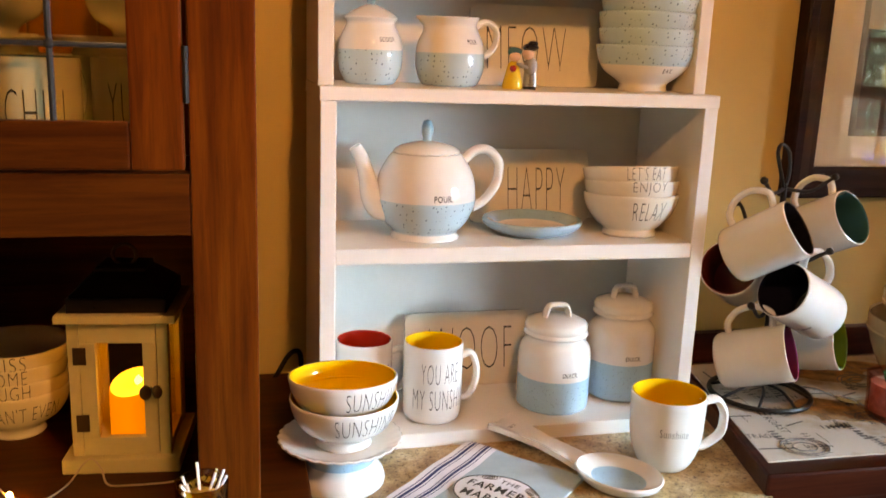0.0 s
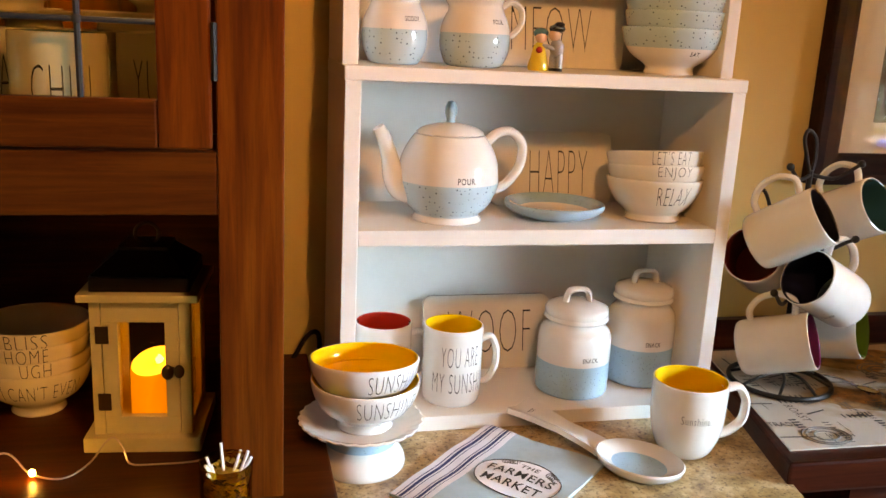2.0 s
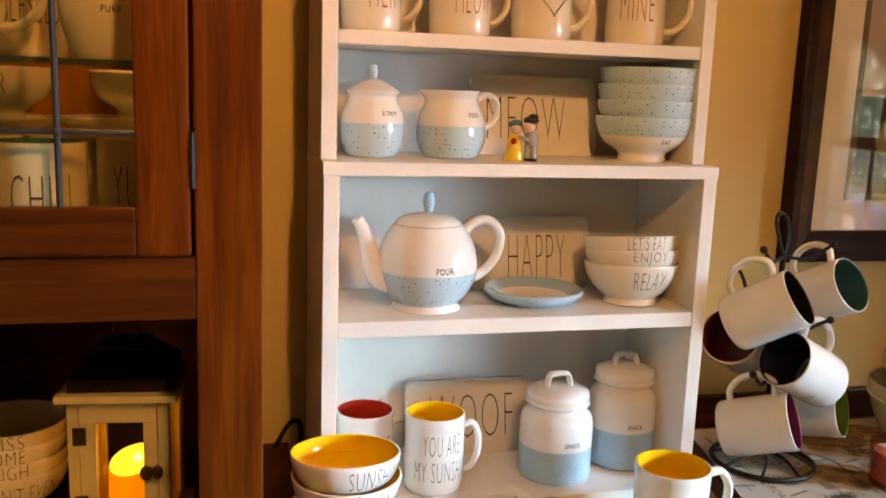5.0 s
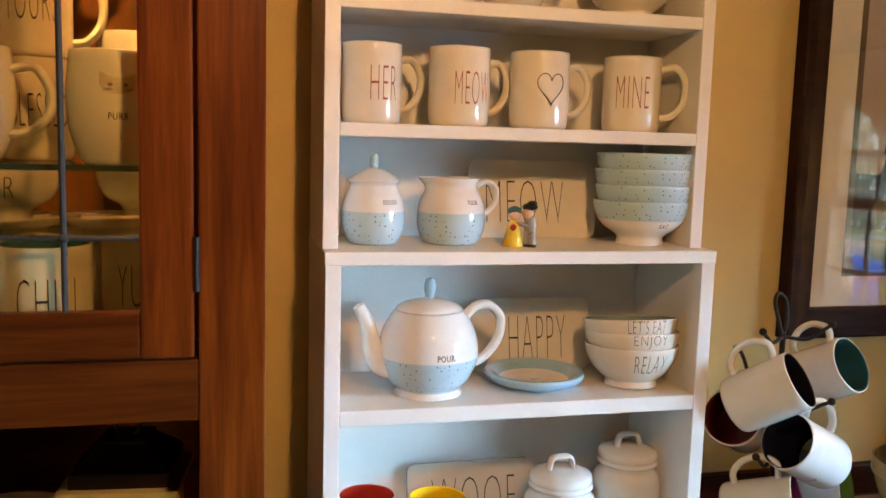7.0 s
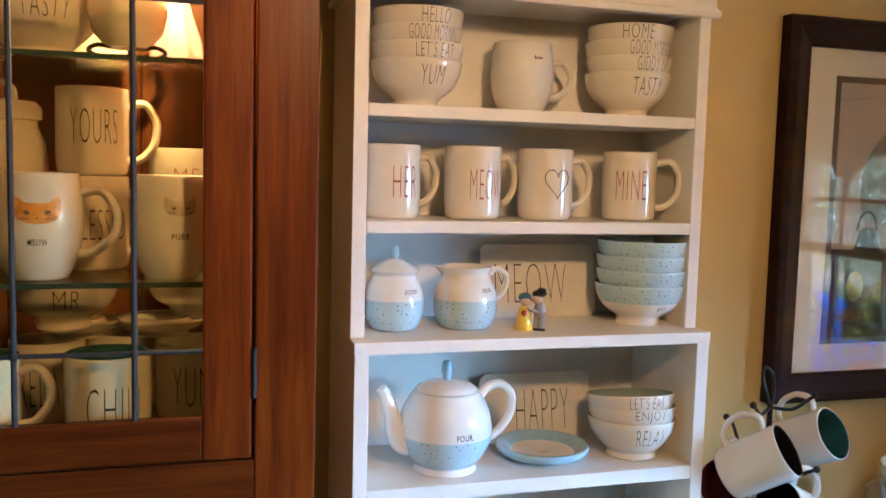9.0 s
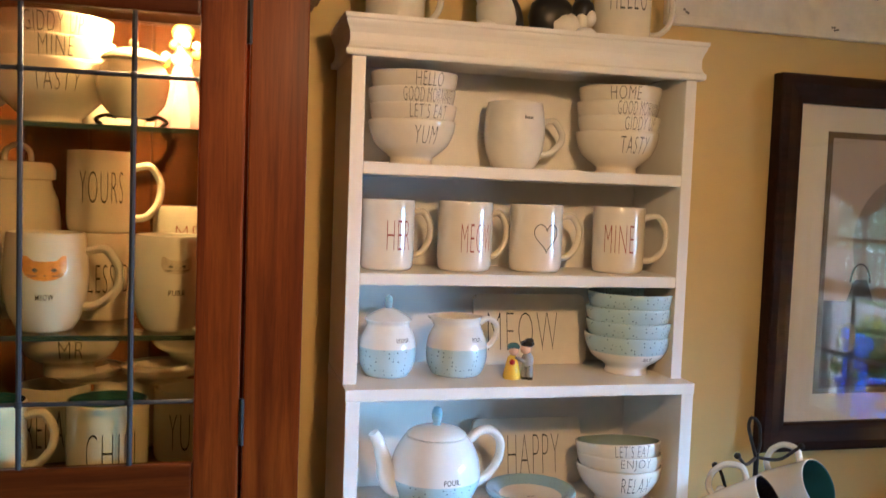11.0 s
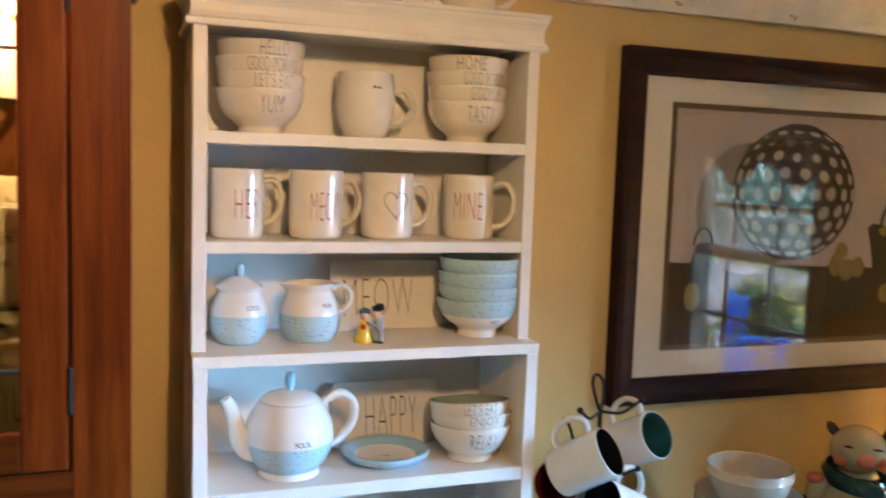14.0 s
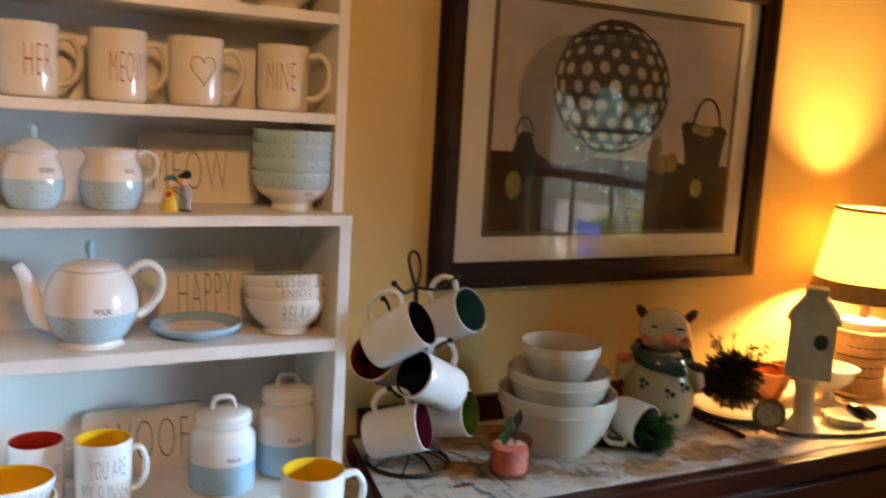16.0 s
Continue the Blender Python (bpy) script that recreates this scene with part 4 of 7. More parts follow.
def teapot():
    t = thing("teapot", "white teapot with a dotted aqua lower half", "teapot", pose(0.137, -0.138, 1.195))
    cut = 0.058
    outer = densify([(0.048, 0.0), (0.050, 0.002), (0.047, 0.010), (0.059, 0.023), (0.0700, 0.046), (0.0718, 0.064), (0.0675, 0.090), (0.0575, 0.110), (0.051, 0.119), (0.049, 0.121)], cut)
    prof = [(0, 0.001)] + outer + [(0.0445, 0.122), (0, 0.122)]
    mi = [1 if 0.011 < (prof[k][1] + prof[k + 1][1]) / 2 < cut else 0 for k in range(len(prof) - 1)]
    part("body", lathe(prof, 56, mi=mi), [IVORY, AQUA], t, smooth=True)
    lid = part("lid", lathe([(0.0445, 0.1215), (0.0475, 0.123), (0.0475, 0.1245), (0.0455, 0.1265), (0.0445, 0.1275), (0.037, 0.132), (0.022, 0.136), (0.009, 0.138), (0, 0.138)], 40), IVORY, t, smooth=True)
    part("knob", lathe([(0.0065, 0.138), (0.0062, 0.143), (0.0085, 0.150), (0.0085, 0.158), (0.0055, 0.166), (0, 0.168)], 18), AQUA_PLAIN, lid, "speckled aqua knob", smooth=True)
    pts = spline([(-0.046, 0.0, 0.044), (-0.066, -0.002, 0.047), (-0.079, -0.003, 0.064), (-0.086, -0.004, 0.090), (-0.094, -0.005, 0.114), (-0.103, -0.006, 0.130)], 6)
    rad = list(np.interp(np.linspace(0, 1, len(pts)), [0, 0.25, 0.55, 1], [0.023, 0.020, 0.0125, 0.0082]))
    part("spout", tube(pts, rad, 16), IVORY, t, smooth=True)
    part("handle", tube(spline([(0.054, 0, 0.110), (0.070, 0.003, 0.124), (0.092, 0.005, 0.125), (0.109, 0.006, 0.106), (0.106, 0.006, 0.076), (0.088, 0.004, 0.052), (0.068, 0, 0.042)], 6), 0.0068, 12, flat=1.25), IVORY, t, smooth=True)
    part("lettering", letters("POUR.", 0.027, 0.0088, round_place(outer, 0.066, 8), cuts=5), INK, t)


teapot()


def small_plate():
    t = thing("plate", "small plate with aqua rim and white middle", "plate", pose(0.306, -0.122, 1.195))
    prof = [(0, 0.004), (0.042, 0.003), (0.045, 0.0), (0.050, 0.002), (0.068, 0.009), (0.0745, 0.015), (0.0755, 0.019), (0.0735, 0.0225), (0.068, 0.0225), (0.060, 0.018), (0.052, 0.011), (0.047, 0.0085), (0, 0.008)]
    part("body", lathe(prof, 56, mi=[0, 0, 0, 1, 1, 1, 1, 1, 1, 1, 0, 0]), [IVORY, AQUA_PLAIN], t, smooth=True)
    part("lettering", letters("eat", 0.014, 0.007, lambda u, v: Vector((u, v - 0.004, 0.0090))), INK, t)


small_plate()
stack([("RELAX", 0, 0.050), ("ENJOY", -2, 0.052), ("LET'S EAT", -4, 0.060)], 0.456, -0.142, 1.195, 0.0712, 0.064, 0.0190, "bowls beside the plaque", "white footed bowl", tilt=8.5, wh=0.027, wz=0.042, inside=glaze("grey_green_glaze", (0.26, 0.33, 0.31)), foot=0.58)


# lowest shelf
def snack_jar(x, y, R, H, label):
    t = thing("canister", label, "canister", pose(x, y, 0.922), "snack canisters")
    cut = H * 0.44
    outer = densify([(R * 0.90, 0.0), (R * 0.985, 0.004), (R, 0.014), (R, H * 0.45), (R, H * 0.66), (R * 0.95, H * 0.80), (R * 0.80, H * 0.885), (R * 0.765, H * 0.94)], cut)
    prof = [(0, 0.001)] + outer + [(R * 0.78, H * 0.945), (0, H * 0.945)]
    mi = [1 if (prof[k][1] + prof[k + 1][1]) / 2 < cut else 0 for k in range(len(prof) - 1)]
    part("body", lathe(prof, 52, mi=mi), [IVORY, AQUA_PLAIN], t, smooth=True)
    z = H * 0.945
    lid = part("lid", lathe([(R * 0.77, z), (R * 0.86, z + 0.0005), (R * 0.885, z + 0.003), (R * 0.86, z + 0.006), (R * 0.84, z + 0.008), (R * 0.86, z + 0.011), (R * 0.86, z + 0.017), (R * 0.80, z + 0.022), (R * 0.5, z + 0.027), (0, z + 0.028)], 48), IVORY, t, smooth=True)
    part("lid_handle", tube(spline([(-0.020, 0, z + 0.023), (-0.0175, 0, z + 0.036), (-0.0145, 0, z + 0.043), (-0.008, 0, z + 0.0455), (0.008, 0, z + 0.0455), (0.0145, 0, z + 0.043), (0.0175, 0, z + 0.036), (0.020, 0, z + 0.023)], 5), 0.0042, 10, flat=1.9), IVORY, lid, smooth=True)
    part("lettering", letters("SNACK.", 0.026, 0.0075, round_place(outer, cut + 0.012, 6 if R > 0.055 else -2), cuts=5), INK, t)


snack_jar(0.352, -0.134, 0.0565, 0.122, "white and speckled aqua lidded snack canister, shorter")
snack_jar(0.477, -0.104, 0.0545, 0.142, "white and speckled aqua lidded snack canister, taller")
t, o = mug("tall white mug with yellow inside lettered YOU ARE MY SUNSHINE", 0.154, -0.150, 0.922, 0.0440, 0.118, 18, inside=YELLOW, body=IVORY, word="YOU ARE", ww=0.058, wh=0.030, wz=0.080, az=-15, hand=(0.022, 0.80, 0.26), handle_az=66)
part("lettering", letters("MY SUNSHINE", 0.098, 0.030, round_place(o, 0.040, -6), cuts=9), INK, t)
mug("white mug with red inside beside the yellow one", 0.058, -0.100, 0.922, 0.0430, 0.108, 20, inside=RED, body=IVORY, word="LOVE", ww=0.044, wh=0.030, wz=0.060, ink=INK_RED, hand=(0.026, 0.80, 0.26), handle_az=66)


# counter
def cake_stand():
    t = thing("cake_stand", "white scalloped ceramic cake stand with pale blue stem", "cake stand", pose(-0.001, -0.292, 0.900))
    part("foot", lathe([(0, 0.002), (0.056, 0.0), (0.0590, 0.004), (0.0590, 0.010), (0.0565, 0.018), (0.0515, 0.025), (0.0475, 0.030), (0.0455, 0.034)], 48), IVORY, t, smooth=True)
    part("stem", lathe([(0.0455, 0.033), (0.0450, 0.038), (0.0460, 0.046), (0.0490, 0.053), (0.0, 0.053)], 40), AQUA_PLAIN, t, "pale blue glazed stem", smooth=True)
    wave = lambda a, r, z: 1 + (0.032 * abs(math.sin(a * 14)) if r > 0.070 else 0)
    part("plate", lathe([(0, 0.052), (0.045, 0.052), (0.066, 0.056), (0.077, 0.062), (0.079, 0.065), (0.077, 0.066), (0.067, 0.061), (0.060, 0.058), (0, 0.057)], 168, wave=wave), IVORY, t, smooth=True)


cake_stand()
for i, az in enumerate((19, 32)):
    b = bowl("white bowl with yellow inside lettered SUNSHINE", 0.003 - 0.001 * i, -0.296 + 0.001 * i, 0.9575 + i * 0.0262, 0.0705, 0.065, "SUNSHINE", 0.084, 0.025, az, 0.046, YELLOW, None, 0.52, "sunshine bowls on the cake stand", IVORY)
    b.rotation_euler = (radians(-5.0 * i), 0, 0)
t, o = mug("rounded white mug with yellow inside on the counter", 0.453, -0.316, 0.900, 0.0520, 0.108, -12, kind="cup", inside=YELLOW, body=IVORY, stroke=-0.012, word="Sunshine.", ww=0.042, wh=0.0115, wz=0.066, az=-2, hand=(0.034, 0.84, 0.24), handle_az=98, thick=0.0062)

TOWEL = plain("pale_blue_towel_cloth", (0.36, 0.47, 0.52), 0.95, var=0.08, scale=30, fine=700, relief=0.5)
TOWEL_W = plain("white_towel_cloth", (0.74, 0.74, 0.78), 0.95, fine=700, relief=0.5)


def dish_towel():
    """Local u runs across the towel, v down its length."""
    t = thing("dish_towel", "pale blue folded dish towel with striped edge and oval print", "towel", pose(0.193, -0.2165, 0.9005, 0, 0, -46))
    W, LEN = 0.183, 0.236

    def hgt(u, v):
        return 0.0055 + 0.0012 * math.sin(u * 55 + v * 20) + 0.0010 * math.sin(v * 70 + 1)

    def strip(u0, u1, lift, name, mat, nu=10, v0=0.0, v1=LEN, label=""):
        bm = bmesh.new()
        nv = 24
        grid = [[bm.verts.new((u, -v, hgt(u, v) + lift)) for u in np.linspace(u0, u1, nu)] for v in np.linspace(v0, v1, nv)]
        low = [[bm.verts.new((u, -v, 0.0)) for u in (u0, u1)] for v in (v0, v1)] if not lift else None
        for a, b in zip(grid, grid[1:]):
            for i in range(nu - 1):
                bm.faces.new([a[i], a[i + 1], b[i + 1], b[i]])
        if low:
            bm.faces.new(grid[0][::-1] + [low[0][0], low[0][1]])
            bm.faces.new(grid[-1] + [low[1][1], low[1][0]])
            bm.faces.new([r[0] for r in grid] + [low[1][0], low[0][0]])
            bm.faces.new([r[-1] for r in grid][::-1] + [low[0][1], low[1][1]])
        return part(name, bm, mat, t, label, smooth=True)
    strip(0.0, W, 0.0, "cloth", TOWEL, 24)
    strip(0.001, 0.050, 0.0006, "white_band", TOWEL_W, 8)
    for a, b in ((0.009, 0.0105), (0.013, 0.0175), (0.020, 0.0212), (0.031, 0.0325), (0.0345, 0.0385), (0.041, 0.0422)):
        strip(a, b, 0.0011, "stripe", INK_NAVY, 3)
    cu, cv = 0.110, 0.110
    ring = [(0.058 * math.cos(a), 0.046 * math.sin(a)) for a in (2 * math.pi * i / 56 for i in range(56))]
    on = lambda lift: (lambda u, v: Vector((cu + u, -cv + v, hgt(cu + u, cv - v) + lift)))
    bm = bmesh.new()
    for k in range(6):
        for i in range(56):
            q = [on(0.0008)(x * s, y * s) for s, j in ((k / 6, i), ((k + 1) / 6, i), ((k + 1) / 6, (i + 1) % 56), (k / 6, (i + 1) % 56)) for x, y in (ring[j],)]
            bm.faces.new([bm.verts.new(p) for p in (q if k else q[1:])])
    bmesh.ops.remove_doubles(bm, verts=bm.verts, dist=1e-6)
    part("oval_print", bm, TOWEL_W, t)
    part("oval_line", tube([on(0.001)(x, y) for x, y in ring], 0.0007, 5, closed=True), INK, t)
    for w, ww, wh, x, y in (("THE", 0.027, 0.0100, 0.004, 0.029), ("FARMERS", 0.092, 0.0165, 0.001, 0.007), ("MARKET", 0.082, 0.0165, 0.0, -0.018)):
        f = on(0.0013)
        part("lettering", letters(w, ww, wh, lambda u, v, x=x, y=y, f=f: f(x + u, y + v), cuts=6, thin=0.014), INK, t)
    for x, y, r in ((-0.027, 0.034, 20), (0.038, 0.026, -30)):
        bm = bmesh.new()
        for k in range(5):
            a = radians(r)
            px, py = x + 0.0035 * (k - 2) * math.cos(a), y + 0.0035 * (k - 2) * math.sin(a)
            tube([on(0.0013)(px + 0.0046 * math.cos(q), py + 0.0065 * math.sin(q)) for q in np.linspace(0, 5.6, 10)], 0.0006, 4, bm)
        part("sprig_print", bm, INK_GREY, t)


dish_towel()


def spoon_rest():
    t = thing("spoon_rest", "white ceramic spoon rest with pale aqua hollow", "spoon rest", pose(0.365, -0.360, 0.900, 0, 0, 36))
    bm = bmesh.new()
    n, rows = 40, []
    outline = []
    # outline: an oval dish that narrows to a handle
    for i in range(n):
        a = 2 * math.pi * i / n
        outline.append((0.050 * math.sin(a) * (1.0), -0.062 * math.cos(a)))
    levels = [(0.78, 0.001, 0), (0.97, 0.010, 0), (1.0, 0.016, 0), (0.965, 0.018, 0), (0.90, 0.015, 0), (0.62, 0.007, 1), (0.60, 0.0065, 1), (0.0, 0.005, 1)]
    rings = []
    for s, z, mi in levels:
        rings.append([bm.verts.new((x * s, y * s, z)) for x, y in outline] if s else [bm.verts.new((0, 0, z))])
    bm.faces.new(rings[0][::-1])
    for (s, z, mi), a, b in zip(levels[1:], rings, rings[1:]):
        for i in range(n):
            j = (i + 1) % n
            bm.faces.new([a[i], a[j], b[j], b[i]] if len(b) > 1 else [a[i], a[j], b[0]]).material_index = 1 if s < 0.62 else 0
    part("dish", bm, [IVORY, AQUA_PLAIN], t, smooth=True)
    bm = bmesh.new()
    path = spline([(0, 0.054, 0.0065), (0, 0.075, 0.0105), (0, 0.105, 0.014), (0, 0.140, 0.0175), (0, 0.178, 0.0215), (0, 0.204, 0.0225)], 4)
    secs = []
    ws = np.interp(np.linspace(0, 1, len(path)), [0, 0.2, 0.5, 0.85, 0.95, 1], [0.0215, 0.0200, 0.0165, 0.027, 0.030, 0.026])
    for p, w in zip(path, ws):
        secs.append([bm.verts.new((p[0] + w * c, p[1], p[2] + h)) for c, h in ((-1, 0.0), (-0.9, 0.007), (-0.6, 0.005), (0, 0.002), (0.6, 0.005), (0.9, 0.007), (1, 0.0), (0.7, -0.005), (0, -0.0065), (-0.7, -0.005))])
    for a, b in zip(secs, secs[1:]):
        for i in range(10):
            bm.faces.new([a[i], a[(i + 1) % 10], b[(i + 1) % 10], b[i]])
    bm.faces.new(secs[0][::-1]), bm.faces.new(secs[-1])
    part("handle", bm, IVORY, t, smooth=True)
    part("lettering", letters("REST", 0.020, 0.006, lambda u, v: Vector((u * 0.8, 0.178 + v, 0.0249 + 0.10 * v))), INK, t)


spoon_rest()
cable = thing("power_cable", "black power cable looping down the wall", "cable")
part("cord", tube(spline([(-0.100, -0.03, 0.948), (-0.085, -0.024, 0.938), (-0.071, -0.020, 0.944), (-0.053, -0.019, 0.975), (-0.040, -0.018, 0.986), (-0.031, -0.017, 0.978), (-0.030, -0.017, 0.940), (-0.034, -0.018, 0.906)], 6), 0.004, 8), IRON, cable, smooth=True)


# things in the cabinet
g = "crockery behind the glass door"
Z1, Z2, Z3 = 1.764, 1.522, 1.345
stack([("TASTY", 14, 0.052), ("MINE", 12, 0.038), ("GIDDY UP", 12, 0.066)], -0.406, -0.300, Z1, 0.0725, 0.078, 0.026, g, "ivory footed bowl", wh=0.024, wz=0.052)
mug("ivory mug lettered HAPPY on the glass shelf", -0.524, -0.315, Z1, 0.045, 0.112, 8, g, word="HAPPY", ww=0.068, wh=0.040, wz=0.062, az=-6)
mug("ivory mug behind the bowls on the glass shelf", -0.350, -0.150, Z1, 0.042, 0.090, 20, g)


def lidded_pot():
    t = thing("lidded_pot", "rounded ivory lidded pot on black scroll feet", "pot", pose(-0.3075, -0.350, Z1) @ Matrix.Diagonal((1.035, 1.035, 0.96, 1)), g)
    part("body", lathe([(0, 0.013), (0.022, 0.013), (0.036, 0.030), (0.0415, 0.056), (0.037, 0.074), (0.030, 0.082), (0, 0.083)], 40), CREAM, t, smooth=True)
    lid = part("lid", lathe([(0.031, 0.0825), (0.036, 0.084), (0.034, 0.088), (0.020, 0.097), (0.007, 0.100), (0, 0.101)], 36), CREAM, t, smooth=True)
    part("knob", ball(bmesh.new(), (0, 0, 0.105), (0.006, 0.006, 0.006)), CREAM, lid, smooth=True)
    for a in (200, 340, 90):
        c, s = math.cos(radians(a)), math.sin(radians(a))
        part("foot", tube(spline([(0.034 * c, 0.034 * s, 0.003), (0.041 * c, 0.041 * s, 0.008), (0.031 * c, 0.031 * s, 0.0145), (0.018 * c, 0.018 * s, 0.0125)], 5), 0.0026, 8), IRON, t, smooth=True)


lidded_pot()
BLUSH = glaze("pale_pink_porcelain", (0.60, 0.33, 0.36))


def fairy(m):
    bm = bmesh.new()
    lathe([(0, 0), (0.030, 0.0), (0.031, 0.004), (0.026, 0.030), (0.016, 0.060), (0.010, 0.080), (0, 0.084)], 36, bm, None, [0] * 6, lambda a, r, z: 1 + 0.07 * math.sin(a * 9))
    ball(bm, (0, 0, 0.090), (0.012, 0.010, 0.016), 1)
    ball(bm, (0, -0.002, 0.115), (0.011, 0.011, 0.012), 1)
    ball(bm, (0, 0.002, 0.120), (0.014, 0.013, 0.011), 2)
    for i in range(9):
        a = i * 0.7
        ball(bm, (0.020 * math.cos(a), -0.008 + 0.006 * math.sin(a), 0.094 + 0.012 * math.sin(a * 1.7)), (0.006, 0.005, 0.006), 1 if i % 2 else 2, sub=1)
    ob = part("flower_figurine", bm, [BLUSH, IVORY, DRESS], smooth=True)
    ob.matrix_world = m
    tagged(ob, "pink and white porcelain lady figurine with flowers", "figurine", g)


fairy(pose(-0.2548, -0.262, Z1) @ Matrix.Scale(1.10, 4))
t = thing("canister", "ivory lidded canister at the cabinet back", "canister", pose(-0.460, -0.220, Z2), g)
part("body", lathe([(0, 0.001), (0.048, 0), (0.052, 0.006), (0.053, 0.12), (0.050, 0.150), (0.042, 0.168), (0.041, 0.176), (0, 0.177)], 44), CREAM, t, smooth=True)
lay = round_place([(0.0525, 0.02), (0.053, 0.12)], 0.070, 10, 0.0006)
bm = bmesh.new()
for a in np.linspace(0.25, 2.9, 15):
    u, v = 0.026 * math.cos(a), 0.022 * math.sin(a)
    tube([lay(u - 0.0012, v), lay(u + 0.0012, v + 0.001)], 0.0009, 5, bm)
part("dotted_print", bm, INK_GREY, t)
lid = part("lid", lathe([(0.042, 0.176), (0.046, 0.177), (0.0465, 0.190), (0.040, 0.199), (0, 0.203)], 40), CREAM, t, smooth=True)
part("lid_handle", tube(spline([(-0.016, 0, 0.199), (-0.014, 0, 0.214), (0, 0, 0.222), (0.014, 0, 0.214), (0.016, 0, 0.199)], 5), 0.0038, 8, flat=1.5), CREAM, lid, smooth=True)
mug("ivory mug lettered BLESSED under another mug", -0.352, -0.260, Z2, 0.0400, 0.112, 12, g, word="BLESSED", ww=0.062, wh=0.036, wz=0.055, az=4, hand=(0.03, 0.80, 0.2))
mug("ivory mug lettered YOURS stacked on another mug", -0.353, -0.262, Z2 + 0.112, 0.0415, 0.104, 4, g, word="YOURS", ww=0.054, wh=0.040, wz=0.058, az=4, hand=(0.032, 0.80, 0.2))
mug("ivory mug with red lettering stacked at the side", -0.250, -0.230, Z2, 0.041, 0.093, 0, g)
mug("ivory mug with red lettering stacked on top", -0.250, -0.232, Z2 + 0.093, 0.041, 0.055, 0, g, word="ME", ww=0.03, wh=0.02, wz=0.02, az=8, ink=INK_RED)
mug("ivory mug lettered HUB beside the cat mug", -0.498, -0.330, Z2, 0.0430, 0.112, 10, g, word="HUB", ww=0.050, wh=0.056, wz=0.056, az=28)
ORANGE = plain("orange_cat_print", (0.72, 0.30, 0.06), 0.3, var=0.25, scale=150, relief=0)
GREYCAT = plain("grey_cat_print", (0.50, 0.45, 0.38), 0.3, var=0.2, scale=150, relief=0)


def cat_print(t, outer, z0, az, s, mat, word):
    """A printed cat face: ears, head, eyes, nose and a word below."""
    lay, lay2 = round_place(outer, z0, az, 0.0005), round_place(outer, z0, az, 0.0009)
    head = [(-1, 0.95), (-0.82, 0.98), (-0.5, 0.62), (0, 0.58), (0.5, 0.62), (0.82, 0.98), (1, 0.95), (1.02, 0.1), (0.85, -0.35), (0.45, -0.62), (0, -0.70), (-0.45, -0.62), (-0.85, -0.35), (-1.02, 0.1)]
    bm = bmesh.new()
    sheet([(x * s, y * s * 0.72) for x, y in head], bm)
    bmesh.ops.triangulate(bm, faces=bm.faces)
    cut_fine(bm, np.linspace(-s, s, 9)[1:-1], np.linspace(-s, s, 7)[1:-1])
    for v in bm.verts:
        v.co = lay(v.co.x, v.co.y)
    part("cat_print", bm, mat, t)
    bm = bmesh.new()
    for x in (-0.42, 0.42):
        q = [(s * (x + 0.14 * math.cos(a)), s * (0.02 + 0.10 * math.sin(a))) for a in np.linspace(0, 6.28, 9)[:-1]]
        bm.faces.new([bm.verts.new(lay2(*p)) for p in q])
    bm.faces.new([bm.verts.new(lay2(*p)) for p in ((-0.08 * s, -0.2 * s), (0.08 * s, -0.2 * s), (0, -0.28 * s))])
    for sg in (-1, 1):
        for k in (-1, 0, 1):
            tube([lay2(sg * 0.3 * s, -0.25 * s), lay2(sg * 0.8 * s, (-0.25 + 0.08 * k) * s)], 0.00025, 4, bm)
    part("cat_line_print", bm, INK_GREY, t)
    part("lettering", letters(word, 0.020, 0.007, lambda u, v: lay(u, v - 0.031), cuts=4), INK, t)


t, o = mug("ivory barrel mug printed with an orange cat face", -0.402, -0.352, Z2, 0.0475, 0.116, 6, g, kind="barrel", hand=(0.036, 0.80, 0.26), handle_az=80, body=IVORY)
cat_print(t, o, 0.074, 2, 0.0240, ORANGE, "MEOW")
t, o = mug("ivory barrel mug printed with a grey cat face", -0.262, -0.352, Z2, 0.0450, 0.116, 8, g, kind="barrel", hand=(0.036, 0.80, 0.26), handle_az=100, body=IVORY)
cat_print(t, o, 0.080, 6, 0.018, GREYCAT, "PURR")
mug("ivory mug lettered CHILL with teal inside", -0.330, -0.362, Z3, 0.0470, 0.094, 4, g, word="CHILL", ww=0.064, wh=0.046, wz=0.040, az=12, inside=TEAL, hand=(0.034, 0.82, 0.2), handle_az=150)
mug("ivory mug lettered YUM behind the door frame", -0.238, -0.300, Z3, 0.0440, 0.094, 4, g, word="YUM", ww=0.044, wh=0.046, wz=0.044, az=-6)
mug("ivory mug lettered RELAX at the back", -0.405, -0.270, Z3, 0.0430, 0.094, 4, g, word="RELAX", ww=0.060, wh=0.046, wz=0.044, az=0)
mug("ivory mug with teal inside near the door", -0.465, -0.360, Z3, 0.0450, 0.094, -10, g, inside=TEAL, hand=(0.032, 0.80, 0.2), handle_az=95)
mug("ivory mug in the cabinet's back row", -0.320, -0.230, Z3, 0.0430, 0.094, 70, g)
bowl("shallow ivory dish on the mugs", -0.372, -0.255, Z3 + 0.094, 0.050, 0.020, foot=0.6, group=g)
bowl("shallow ivory dish on the mugs", -0.274, -0.262, Z3 + 0.094, 0.054, 0.022, foot=0.6, group=g)
bowl("ivory footed bowl lettered MR", -0.384, -0.290, Z3 + 0.110, 0.062, 0.058, "MR", 0.028, 0.022, 10, 0.040, group=g)
